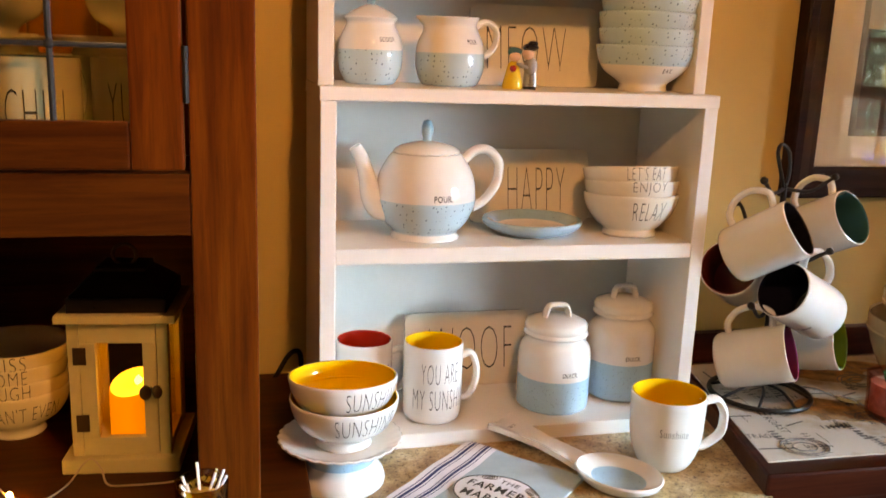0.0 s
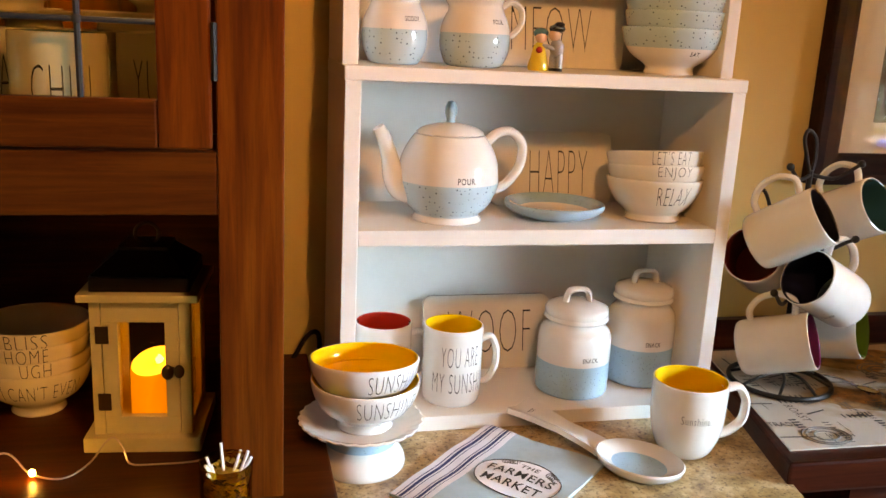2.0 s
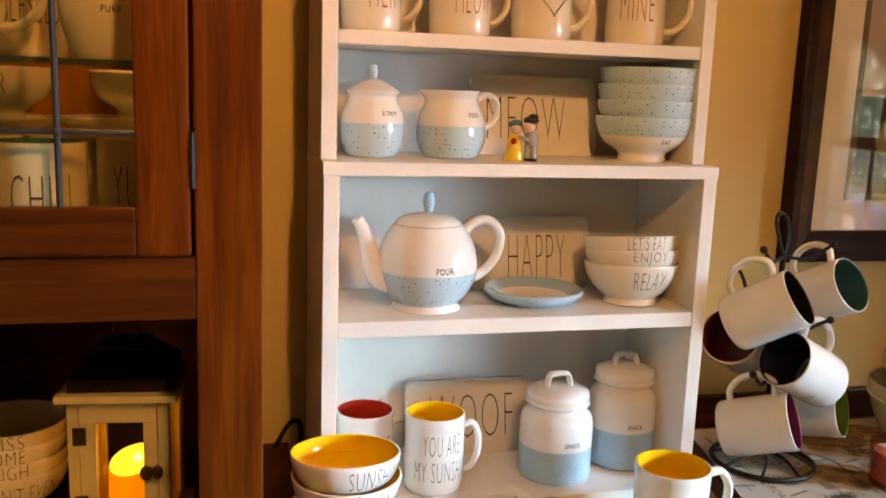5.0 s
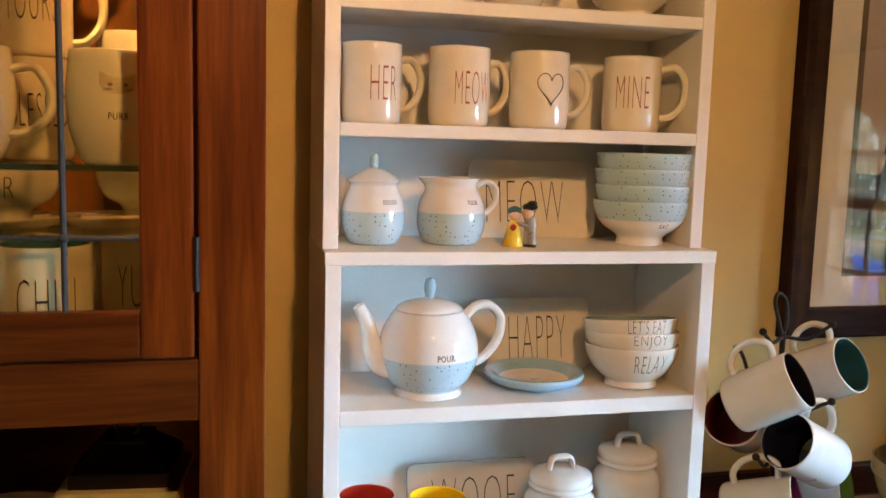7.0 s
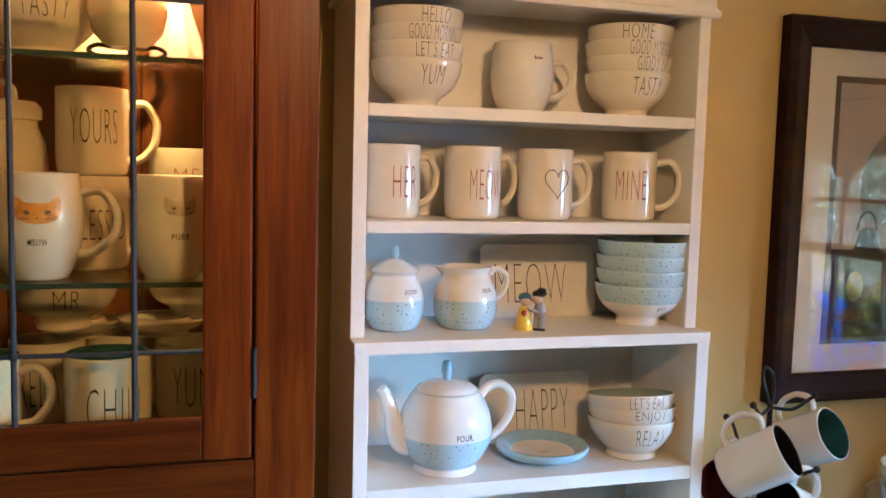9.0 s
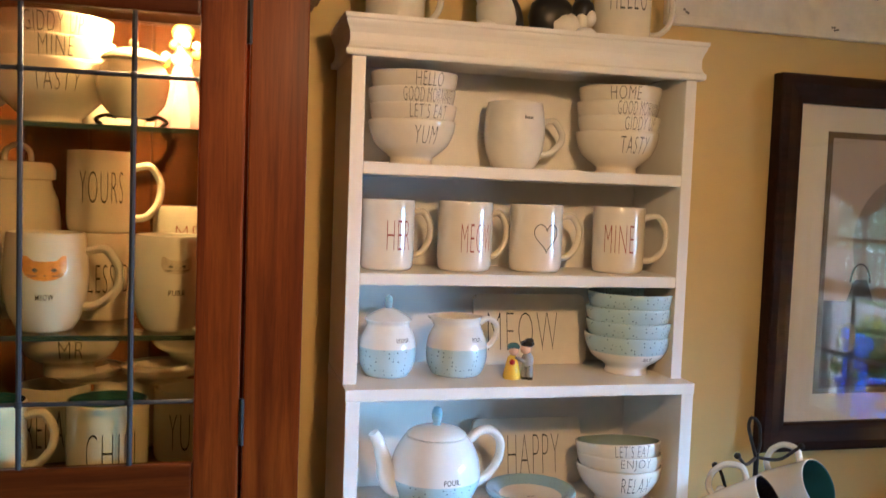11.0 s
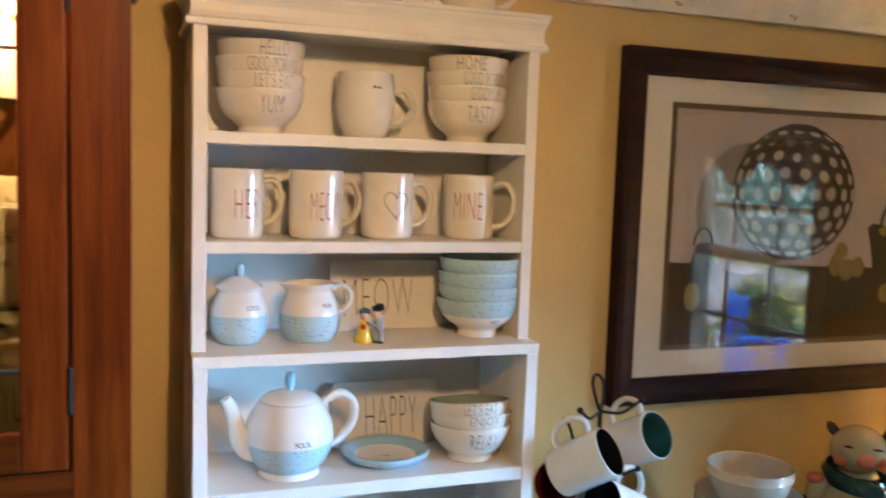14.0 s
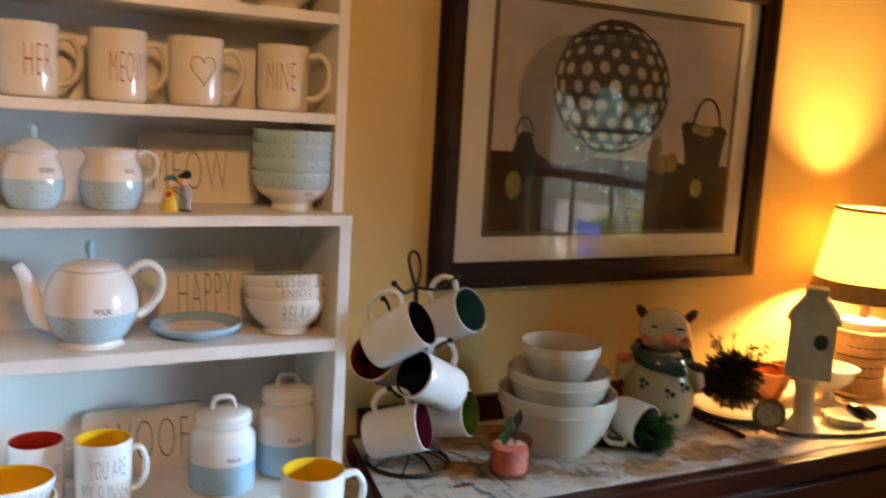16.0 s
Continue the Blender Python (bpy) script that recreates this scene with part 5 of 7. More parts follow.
bowl("ivory footed bowl at the cabinet side", -0.238, -0.230, Z3 + 0.110, 0.058, 0.058, group=g)
fix = thing("cabinet_light", "small round light under the cabinet top", "lamp", pose(-0.268, -0.346, 1.95) @ Matrix.Diagonal((1, 1, 0.45, 1)))
part("housing", lathe([(0, 0), (0.030, 0), (0.030, -0.012), (0.024, -0.014), (0, -0.012)], 24), BRONZE, fix, smooth=True)
part("lens", lathe([(0, -0.0125), (0.022, -0.0145), (0, -0.0185)], 20), glow("warm_spot_lens", (1.0, 0.78, 0.46), 12.0), fix, smooth=True, shadow=False)

# niche of the cabinet
N = 0.945
stack([("I CAN'T EVEN", 16, 0.098), ("UGH", 10, 0.036), ("HOME", 4, 0.050), ("BLISS", 2, 0.050)], -0.414, -0.165, N, 0.0685, 0.068, 0.019, "bowls in the niche", "ivory footed bowl", wh=0.022, wz=0.045)


def candle_lantern():
    t = thing("lantern", "cream wooden candle lantern with dark metal roof, lit", "lantern", pose(-0.262, -0.246, N, 0, 0, -6) @ Matrix.Diagonal((1.075, 1.075, 0.985, 1)))
    h = 0.0535
    part("base", block(-0.064, 0.064, -0.064, 0.064, 0.0, 0.019, 0.002), LANTERN, t)
    for x in (-1, 1):
        for y in (-1, 1):
            part("corner_post", block(*sorted((x * h, x * (h - 0.012))), *sorted((y * h, y * (h - 0.012))), 0.019, 0.192, 0.001), LANTERN, t)
    part("top", block(-0.064, 0.064, -0.064, 0.064, 0.192, 0.202, 0.002), LANTERN, t)
    for s in (-1, 1):
        fr = bmesh.new()
        for a, b, z0, z1 in ((-h + 0.012, h - 0.012, 0.019, 0.030), (-h + 0.012, h - 0.012, 0.180, 0.192), (-h + 0.012, -h + 0.018, 0.030, 0.180), (h - 0.018, h - 0.012, 0.030, 0.180)):
            block(*sorted((s * (h - 0.002), s * (h - 0.010))), a, b, z0, z1, bm=fr)
        part("side_frame", fr, LANTERN, t)
        part("side_pane", block(*sorted((s * (h - 0.005), s * (h - 0.006))), -h + 0.018, h - 0.018, 0.030, 0.180), GLASS, t, shadow=False)
    d = part("door", block(-h + 0.013, h - 0.013, -h - 0.001, -h + 0.009, 0.020, 0.043, 0.0008), LANTERN, t)
    for nm, a, b, z0, z1 in (("rail", -h + 0.013, h - 0.013, 0.165, 0.191), ("stile", -h + 0.013, -0.024, 0.043, 0.165), ("stile", 0.026, h - 0.013, 0.043, 0.165)):
        part(nm, block(a, b, -h - 0.001, -h + 0.009, z0, z1, 0.0008), LANTERN, d)
    part("pane", block(-0.024, 0.026, -h + 0.003, -h + 0.004, 0.043, 0.165), GLASS, d, shadow=False)
    for z in (0.052, 0.138):
        part("hinge", block(-h + 0.006, -h + 0.020, -h - 0.0025, -h - 0.0012, z, z + 0.022, 0.0005), BRONZE, d)
    bm = tube([(0.033, -h - 0.001, 0.106), (0.033, -h - 0.010, 0.106)], 0.003, 8)
    ball(bm, (0.030, -h - 0.012, 0.106), (0.007, 0.005, 0.010))
    ball(bm, (0.042, -h - 0.010, 0.106), (0.006, 0.004, 0.009))
    part("latch", bm, BRONZE, d, smooth=True)
    fr = bmesh.new()
    for a, b, z0, z1 in ((-h + 0.012, h - 0.012, 0.019, 0.030), (-h + 0.012, h - 0.012, 0.180, 0.192), (-h + 0.012, -h + 0.018, 0.030, 0.180), (h - 0.018, h - 0.012, 0.030, 0.180)):
        block(a, b, h - 0.010, h - 0.002, z0, z1, bm=fr)
    part("back_frame", fr, LANTERN, t)
    part("roof_band", block(-0.053, 0.053, -0.053, 0.053, 0.202, 0.220, 0.0015), ROOF, t)
    part("roof", lathe([(0, 0.220), (0.070, 0.220), (0.071, 0.222), (0.036, 0.246), (0, 0.246)], 4, None, pose(0, 0, 0, 0, 0, 45)), ROOF, t)
    part("roof_cap", block(-0.027, 0.027, -0.027, 0.027, 0.246, 0.250, 0.001), ROOF, t)
    part("ring", tube([(0.013 * math.cos(a), 0, 0.261 + 0.013 * math.sin(a)) for a in np.linspace(0, 2 * math.pi, 25)[:-1]], 0.0022, 8, closed=True), BRONZE, t, smooth=True)
    m, tr, p, n, l = nodes_of("orange_wax")
    p.inputs["Base Color"].default_value = (0.80, 0.36, 0.06, 1)
    p.inputs["Roughness"].default_value = 0.5
    p.inputs["Emission Color"].default_value, p.inputs["Emission Strength"].default_value = (1.0, 0.30, 0.01, 1), 0.75
    bm = lathe([(0, 0.019), (0.0275, 0.019), (0.028, 0.025), (0.028, 0.094), (0.0265, 0.097), (0.023, 0.094), (0, 0.090)], 36, m=pose(0.004, 0, 0), mi=[0, 0, 0, 0, 1, 1])
    for v in bm.verts:
        if v.co.z > 0.080:
            v.co.z += 0.16 * (v.co.x - 0.004) + 0.34 * v.co.y - 0.004
    c = part("candle", bm, [m, glow("lit_wax_pool", (1.0, 0.52, 0.05), 2.2)], t, "glowing orange pillar candle", smooth=True)
    part("flame", lathe([(0, 0.086), (0.004, 0.088), (0.005, 0.093), (0.002, 0.098), (0, 0.100)], 16, m=pose(0.008, 0.006, 0)), glow("candle_glow", (1.0, 0.62, 0.08), 14.0), c, smooth=True, shadow=False)


candle_lantern()
COPPER = plain("thin_copper_wire", (0.55, 0.42, 0.30), 0.35, 0.7)
s = thing("string_light", "thin wire string of tiny warm lights", "string light")
part("wire", tube(spline([(-0.52, -0.33, 0.962), (-0.455, -0.365, 0.958), (-0.415, -0.345, 0.970), (-0.385, -0.362, 0.951), (-0.350, -0.372, 0.948), (-0.325, -0.350, 0.953), (-0.308, -0.338, 0.972), (-0.298, -0.336, 0.977), (-0.288, -0.340, 0.965), (-0.280, -0.350, 0.950), (-0.255, -0.352, 0.948), (-0.215, -0.352, 0.948), (-0.195, -0.345, 0.9475)], 8), 0.0012, 6), COPPER, s, smooth=True)
LED = glow("tiny_led_glow", (1.0, 0.60, 0.12), 170.0)
for x, y, z in ((-0.383, -0.364, 0.953), (-0.448, -0.362, 0.961)):
    part("bulb", ball(bmesh.new(), (x, y, z), (0.0036, 0.0030, 0.0045)), LED, s, smooth=True)
AMBER = glass("amber_glass", (0.60, 0.40, 0.08))
PICK = plain("pale_paper_sticks", (0.80, 0.78, 0.74), 0.8)
t = thing("glass_jar", "small amber glass jar with gold flakes holding white sticks", "jar", pose(-0.169, -0.500, N))
part("jar_body", lathe([(0, 0.001), (0.022, 0), (0.025, 0.006), (0.026, 0.05), (0.027, 0.078), (0.025, 0.078), (0.0235, 0.05), (0.022, 0.010), (0, 0.008)], 32, wave=lambda a, r, z: 1 + 0.03 * math.sin(a * 8 + z * 120)), AMBER, t, smooth=True, shadow=False)
rnd = random.Random(5)
part("amber_fill", lathe([(0, 0.009), (0.0205, 0.010), (0.0215, 0.055), (0.018, 0.062), (0, 0.060)], 24, wave=lambda a, r, z: 1 + 0.05 * math.sin(a * 5 + z * 200)), plain("amber_gold_fill", (0.55, 0.36, 0.06), 0.3, 0.35, var=0.5, scale=120), t, smooth=True)
for i in range(9):
    a, q = rnd.uniform(0, 6.28), rnd.uniform(0.5, 1)
    part("stick", tube([(0.012 * math.cos(a), 0.012 * math.sin(a), 0.058), (0.031 * q * math.cos(a), 0.031 * q * math.sin(a), 0.077 + 0.010 * rnd.random())], 0.0016, 6), PICK, t)
foil = bmesh.new()
for i in range(480):
    a, z, s = rnd.uniform(0, 6.28), rnd.uniform(0.004, 0.070), rnd.uniform(0.0015, 0.005)
    c = Vector((0.0225 * math.cos(a), 0.0225 * math.sin(a), z))
    u, w = Vector((-math.sin(a), math.cos(a), rnd.uniform(-0.6, 0.6))) * s, Vector((0.5 * math.cos(a), 0.5 * math.sin(a), 0.8)) * s
    foil.faces.new([foil.verts.new(c + q) for q in (u, w * 0.7, -u * 0.8, -w)])
tagged(part("gold_foil", foil, plain("gold_foil", (0.62, 0.44, 0.10), 0.22, 0.9), t), kind="stuff")

# on the cabinet's cornice
t = thing("crock", "white ceramic crock on top of the cabinet", "crock", pose(-0.178, -0.24, 2.018))
part("body", lathe([(0, 0.001), (0.062, 0), (0.066, 0.006), (0.068, 0.12), (0.066, 0.150), (0.063, 0.150), (0.062, 0.01), (0, 0.008)], 44), CREAM, t, smooth=True)
bm = bmesh.new()
for k in range(3):
    block(0.012 + 0.010 * k, 0.016 + 0.010 * k, -0.0690, -0.0665, 0.046, 0.072, bm=bm)
part("lettering", bm, INK, t)
t = thing("planter_box", "pale wooden box on top of the cabinet", "box", pose(-0.345, -0.24, 2.018))
part("body", block(-0.085, 0.085, -0.05, 0.05, 0.0, 0.12, 0.003), plain("pale_worn_wood", (0.45, 0.36, 0.22), 0.7, var=0.3), t)


# pictures and sign on the wall
def frame_bars(t, x0, x1, z0, z1, w, depth, mat, y=-0.003):
    """Four mitred bars with a raised outer edge."""
    for a, b, n_ in (((x0, z0), (x1, z0), (0, 1)), ((x1, z0), (x1, z1), (-1, 0)), ((x1, z1), (x0, z1), (0, -1)), ((x0, z1), (x0, z0), (1, 0))):
        bm = bmesh.new()
        d = ((b[0] - a[0]), (b[1] - a[1]))
        L = math.hypot(*d)
        d = (d[0] / L, d[1] / L)
        prof = [(0, 0), (0, -depth * 0.9), (0.004, -depth), (w * 0.35, -depth), (w * 0.75, -depth * 0.78), (w - 0.003, -depth * 0.72), (w, -depth * 0.6), (w, 0)]
        ra, rb = [], []
        for o, h in prof:
            ra.append(bm.verts.new((a[0] + d[0] * o + n_[0] * o, y + h, a[1] + d[1] * o + n_[1] * o)))
            rb.append(bm.verts.new((b[0] - d[0] * o + n_[0] * o, y + h, b[1] - d[1] * o + n_[1] * o)))
        for i in range(len(prof)):
            j = (i + 1) % len(prof)
            bm.faces.new([ra[i], ra[j], rb[j], rb[i]])
        bm.faces.new(ra[::-1]), bm.faces.new(rb)
        part("frame_bar", bm, mat, t)


def upright(poly, y):
    bm = bmesh.new()
    bm.faces.new([bm.verts.new((x, y, z)) for x, z in poly])
    return bm


def oval(cx, cz, rx, rz, n=28, a0=0.0, a1=2 * math.pi):
    return [(cx + rx * math.cos(a), cz + rz * math.sin(a)) for a in np.linspace(a0, a1, n + 1)[:-1 if a1 - a0 > 6.28 else None]]


PAPER = plain("grey_pink_print_wall", (0.47, 0.385, 0.34), 0.8, var=0.12, scale=7, relief=0)
TABLE_P = wood("printed_table", (0.026, 0.011, 0.007), (0.055, 0.022, 0.012), (0.085, 0.038, 0.02), "x", 0.8)
CANE = plain("printed_brown_cane", (0.040, 0.021, 0.013), 0.8, var=0.35, scale=60, relief=0)
CANE_S = plain("printed_basket_shadow", (0.26, 0.215, 0.19), 0.8, var=0.05, relief=0)
PEAR = plain("printed_pears", (0.24, 0.19, 0.065), 0.8, var=0.3, scale=40, relief=0)
DARKB = plain("printed_dark_basket", (0.024, 0.015, 0.011), 0.8, var=0.4, scale=80, relief=0)


def big_picture():
    t = thing("framed_picture", "large dark-framed still life print of a round cane basket", "picture")
    frame_bars(t, 0.803, 1.730, 1.229, 1.948, 0.053, 0.030, FRAME_DARK)
    part("mat_board", block(0.850, 1.684, -0.010, -0.006, 1.276, 1.902), MATBOARD, t)
    x0, x1, z0, z1 = 0.936, 1.616, 1.348, 1.834
    part("mat_edge", upright([(x0 - 0.012, z0 - 0.012), (x1 + 0.012, z0 - 0.012), (x1 + 0.012, z1 + 0.012), (x0 - 0.012, z1 + 0.012)], -0.0104), MATEDGE, t)
    pr = part("print", upright([(x0, z0), (x1, z0), (x1, z1), (x0, z1)], -0.0108), PAPER, t, "printed still life picture")
    part("table_shape", upright([(x0, z0), (x1, z0), (x1, 1.500), (x0, 1.520)], -0.0111), TABLE_P, pr)
    cx, cz, R = 1.245, 1.668, 0.143
    part("shadow_shape", upright(oval(cx - 0.115, cz - 0.035, R * 0.95, R * 0.98, 40), -0.01115), CANE_S, pr)
    part("cane_basket", upright(oval(cx, cz, R * 1.15, R * 1.02, 48), -0.0114), CANE, pr)
    bm = bmesh.new()
    rnd = random.Random(21)
    for i in range(-6, 7):
        for j in range(-6, 7):
            u, v = (i + 0.5 * (j % 2)) * 0.335 + rnd.uniform(-0.03, 0.03), j * 0.290 + rnd.uniform(-0.025, 0.025)
            q = math.hypot(u, v)
            if q < 1.42:
                k = math.sin(q) / q if q > 1e-6 else 1
                s = math.cos(q)
                px, pz = cx + u * k * R * 1.14, cz + v * k * R
                ca, sa = (u / q, v / q) if q > 1e-6 else (1, 0)
                size = rnd.uniform(0.0122, 0.0150) * (1.10 if v < 0.3 else 0.92)
                turn = rnd.uniform(0, 1.0)
                pts = []
                for a in np.linspace(0, 2 * math.pi, 8)[:-1]:
                    w = size * rnd.uniform(0.84, 1.14)
                    e, f = w * max(s, 0.16) * math.cos(a + turn), w * math.sin(a + turn)
                    pts.append((px + (e * ca - f * sa) * 1.12, pz + e * sa + f * ca))
                bm.faces.new([bm.verts.new((x, -0.0117, z)) for x, z in pts])
    part("basket_weave", bm, PAPER, pr)
    for k in range(13):
        a0 = rnd.uniform(0.5, 2.2)
        w, h, d = R * rnd.uniform(0.5, 1.12), R * rnd.uniform(0.12, 0.34), rnd.uniform(0.48, 0.80)
        arc = [(cx + w * math.cos(a), -0.0120, cz + R * d + h * math.sin(a)) for a in np.linspace(a0 - 1.1, a0 + 1.1, 18)]
        arc = [p for p in arc if math.hypot((p[0] - cx) / 1.16, p[2] - cz) < R * 1.04]
        if len(arc) > 3:
            part("cane_strand", tube(arc, 0.0015, 4), CANE, pr)
    up = 0.022
    part("small_basket", upright([(x, z + up) for x, z in ((1.455, 1.572), (1.470, 1.583), (1.530, 1.574), (1.590, 1.574), (1.606, 1.562), (1.600, 1.545), (1.592, 1.505), (1.588, 1.460), (1.572, 1.424), (1.535, 1.412), (1.498, 1.416), (1.480, 1.450), (1.474, 1.505), (1.464, 1.545))], -0.0114), DARKB, pr)
    part("basket_handle", tube([(1.536 + 0.042 * math.cos(a), -0.0114, 1.572 + up + 0.066 * math.sin(a)) for a in np.linspace(0, math.pi, 18)], 0.0032, 5, flat=1), DARKB, pr)
    part("low_basket", upright(oval(1.400, 1.440 + up, 0.085, 0.060), -0.0113), DARKB, pr)
    part("table_edge", upright([(x0, 1.412), (x1, 1.404), (x1, 1.398), (x0, 1.406)], -0.0113), DARKB, pr)
    part("drawer_line", upright([(x0, 1.376), (x1, 1.372), (x1, 1.366), (x0, 1.370)], -0.0113), DARKB, pr)
    for x, z, a, b in ((1.372, 1.490, 0.019, 0.026), (1.402, 1.478, 0.020, 0.025), (1.434, 1.484, 0.019, 0.024), (1.385, 1.520, 0.018, 0.020), (0.995, 1.425, 0.020, 0.030), (1.520, 1.424, 0.019, 0.022), (1.535, 1.562, 0.024, 0.014), (1.505, 1.566, 0.016, 0.012)):
        part("pear", upright(oval(x, z + up, a, b, 18), -0.0119), PEAR, pr)
    part("jug_shape", upright([(x, z + up + 0.02) for x, z in ((0.998, 1.512), (1.010, 1.520), (1.032, 1.518), (1.040, 1.500), (1.054, 1.465), (1.054, 1.430), (1.035, 1.405), (1.000, 1.402), (0.982, 1.425), (0.980, 1.460), (0.994, 1.495))], -0.0113), DARKB, pr)
    part("jug_handle", tube([(1.016 + 0.022 * math.cos(a), -0.0114, 1.556 + 0.036 * math.sin(a)) for a in np.linspace(0, math.pi, 14)], 0.002, 5), DARKB, pr)
    part("glass_pane", block(0.852, 1.682, -0.0150, -0.0130, 1.278, 1.900), GLASS, t, shadow=False)


big_picture()
WASH = plain("watercolour_paper", (0.72, 0.66, 0.55), 0.9, var=0.05, scale=10, relief=0)
WASH2 = plain("watercolour_brown", (0.16, 0.075, 0.04), 0.9, var=0.5, scale=60, relief=0)
WASH3 = plain("watercolour_rust", (0.50, 0.24, 0.11), 0.9, var=0.4, scale=45, relief=0)


def small_picture():
    t = thing("framed_picture", "small mahogany-framed watercolour print with white mat", "picture")
    frame_bars(t, 0.133, 0.400, 2.071, 2.395, 0.024, 0.018, FRAME_RED)
    part("mat_board", block(0.150, 0.383, -0.008, -0.005, 2.088, 2.378), MATBOARD, t)
    fr = bmesh.new()
    x0, x1, z0, z1 = 0.168, 0.352, 2.126, 2.35
    for a, b, c, d in ((x0, x1, z0, z0 + 0.003), (x0, x1, z1 - 0.003, z1), (x0, x0 + 0.003, z0, z1), (x1 - 0.003, x1, z0, z1)):
        block(a, b, -0.0088, -0.0080, c, d, bm=fr)
    part("mat_line", fr, FRAME_RED, t)
    pr = part("print", upright([(x0 + 0.003, z0 + 0.003), (x1 - 0.003, z0 + 0.003), (x1 - 0.003, z1 - 0.003), (x0 + 0.003, z1 - 0.003)], -0.0084), WASH, t)
    part("rust_wash", upright(oval(0.268, 2.205, 0.045, 0.034, 14), -0.0087), WASH3, pr)
    part("bird_body", upright(oval(0.262, 2.198, 0.024, 0.036, 14), -0.0090), WASH2, pr)
    part("bird_leg", upright([(0.258, 2.170), (0.263, 2.170), (0.262, 2.148), (0.259, 2.148)], -0.0090), WASH2, pr)
    part("bird_leg", upright([(0.268, 2.172), (0.272, 2.172), (0.271, 2.150), (0.269, 2.150)], -0.0090), WASH2, pr)
    part("side_wash", upright(oval(0.226, 2.190, 0.010, 0.010, 10), -0.0089), WASH3, pr)
    part("glass_pane", block(0.153, 0.380, -0.0115, -0.0105, 2.092, 2.375), GLASS, t, shadow=False)


small_picture()
BOARD = plain("distressed_white_paint", (0.70, 0.66, 0.58), 0.7, var=0.12, scale=18, fine=90, relief=0.4)


def market_sign():
    t = thing("wall_sign", "large distressed white wooden sign with black letters FARMERS", "sign")
    part("board", block(0.567, 1.98, -0.016, -0.002, 2.036, 2.355, 0.002), BOARD, t)
    part("lower_edge", block(0.567, 1.98, -0.020, -0.002, 2.020, 2.036, 0.002), BOARD, t)
    for w, x0, x1 in (("F", 0.646, 0.728), ("A", 0.742, 0.866), ("R", 0.905, 1.010), ("M", 1.056, 1.184), ("E", 1.228, 1.310), ("R", 1.350, 1.455), ("S", 1.495, 1.590)):
        bm = letters(w, x1 - x0, 0.205, lambda u, v, c=(x0 + x1) / 2: Vector((c + u, -0.0185, 2.2025 + v)), thin=0.030)
        ex = bmesh.ops.extrude_face_region(bm, geom=bm.faces[:])
        for v in ex["geom"]:
            if isinstance(v, bmesh.types.BMVert):
                v.co.y += 0.0026
        part("letter", bm, INK, t, "raised black letter " + w)
    for x, z in ((0.590, 2.205), (0.600, 2.042), (0.915, 2.036), (1.20, 2.034)):
        bm = bmesh.new()
        rnd = random.Random(int(x * 1000))
        for k in range(5):
            ball(bm, (x + rnd.uniform(-0.008, 0.008), -0.0165 if z > 2.1 else -0.0205, z + rnd.uniform(-0.005, 0.005)), (0.003, 0.0006, 0.0022), sub=1)
        part("chipped_spot", bm, INK_GREY, t)


market_sign()

# on the sideboard
SB = 0.9325
CLOTH = nodes_of("printed_table_cloth")
m, tr, p, n, l = CLOTH
vec = coords(n, l)
col = ramp(n, l, noise_tex(n, l, vec, 7.0, 5.0, 0.6), [(0.48, (0.47, 0.42, 0.36)), (0.57, (0.38, 0.29, 0.20)), (0.66, (0.21, 0.12, 0.05))])
l.new(col, p.inputs["Base Color"])
p.inputs["Roughness"].default_value = 0.95
bump(n, l, p, noise_tex(n, l, vec, 500.0, 2.0), 0.3, 0.0006)
CLOTH = m


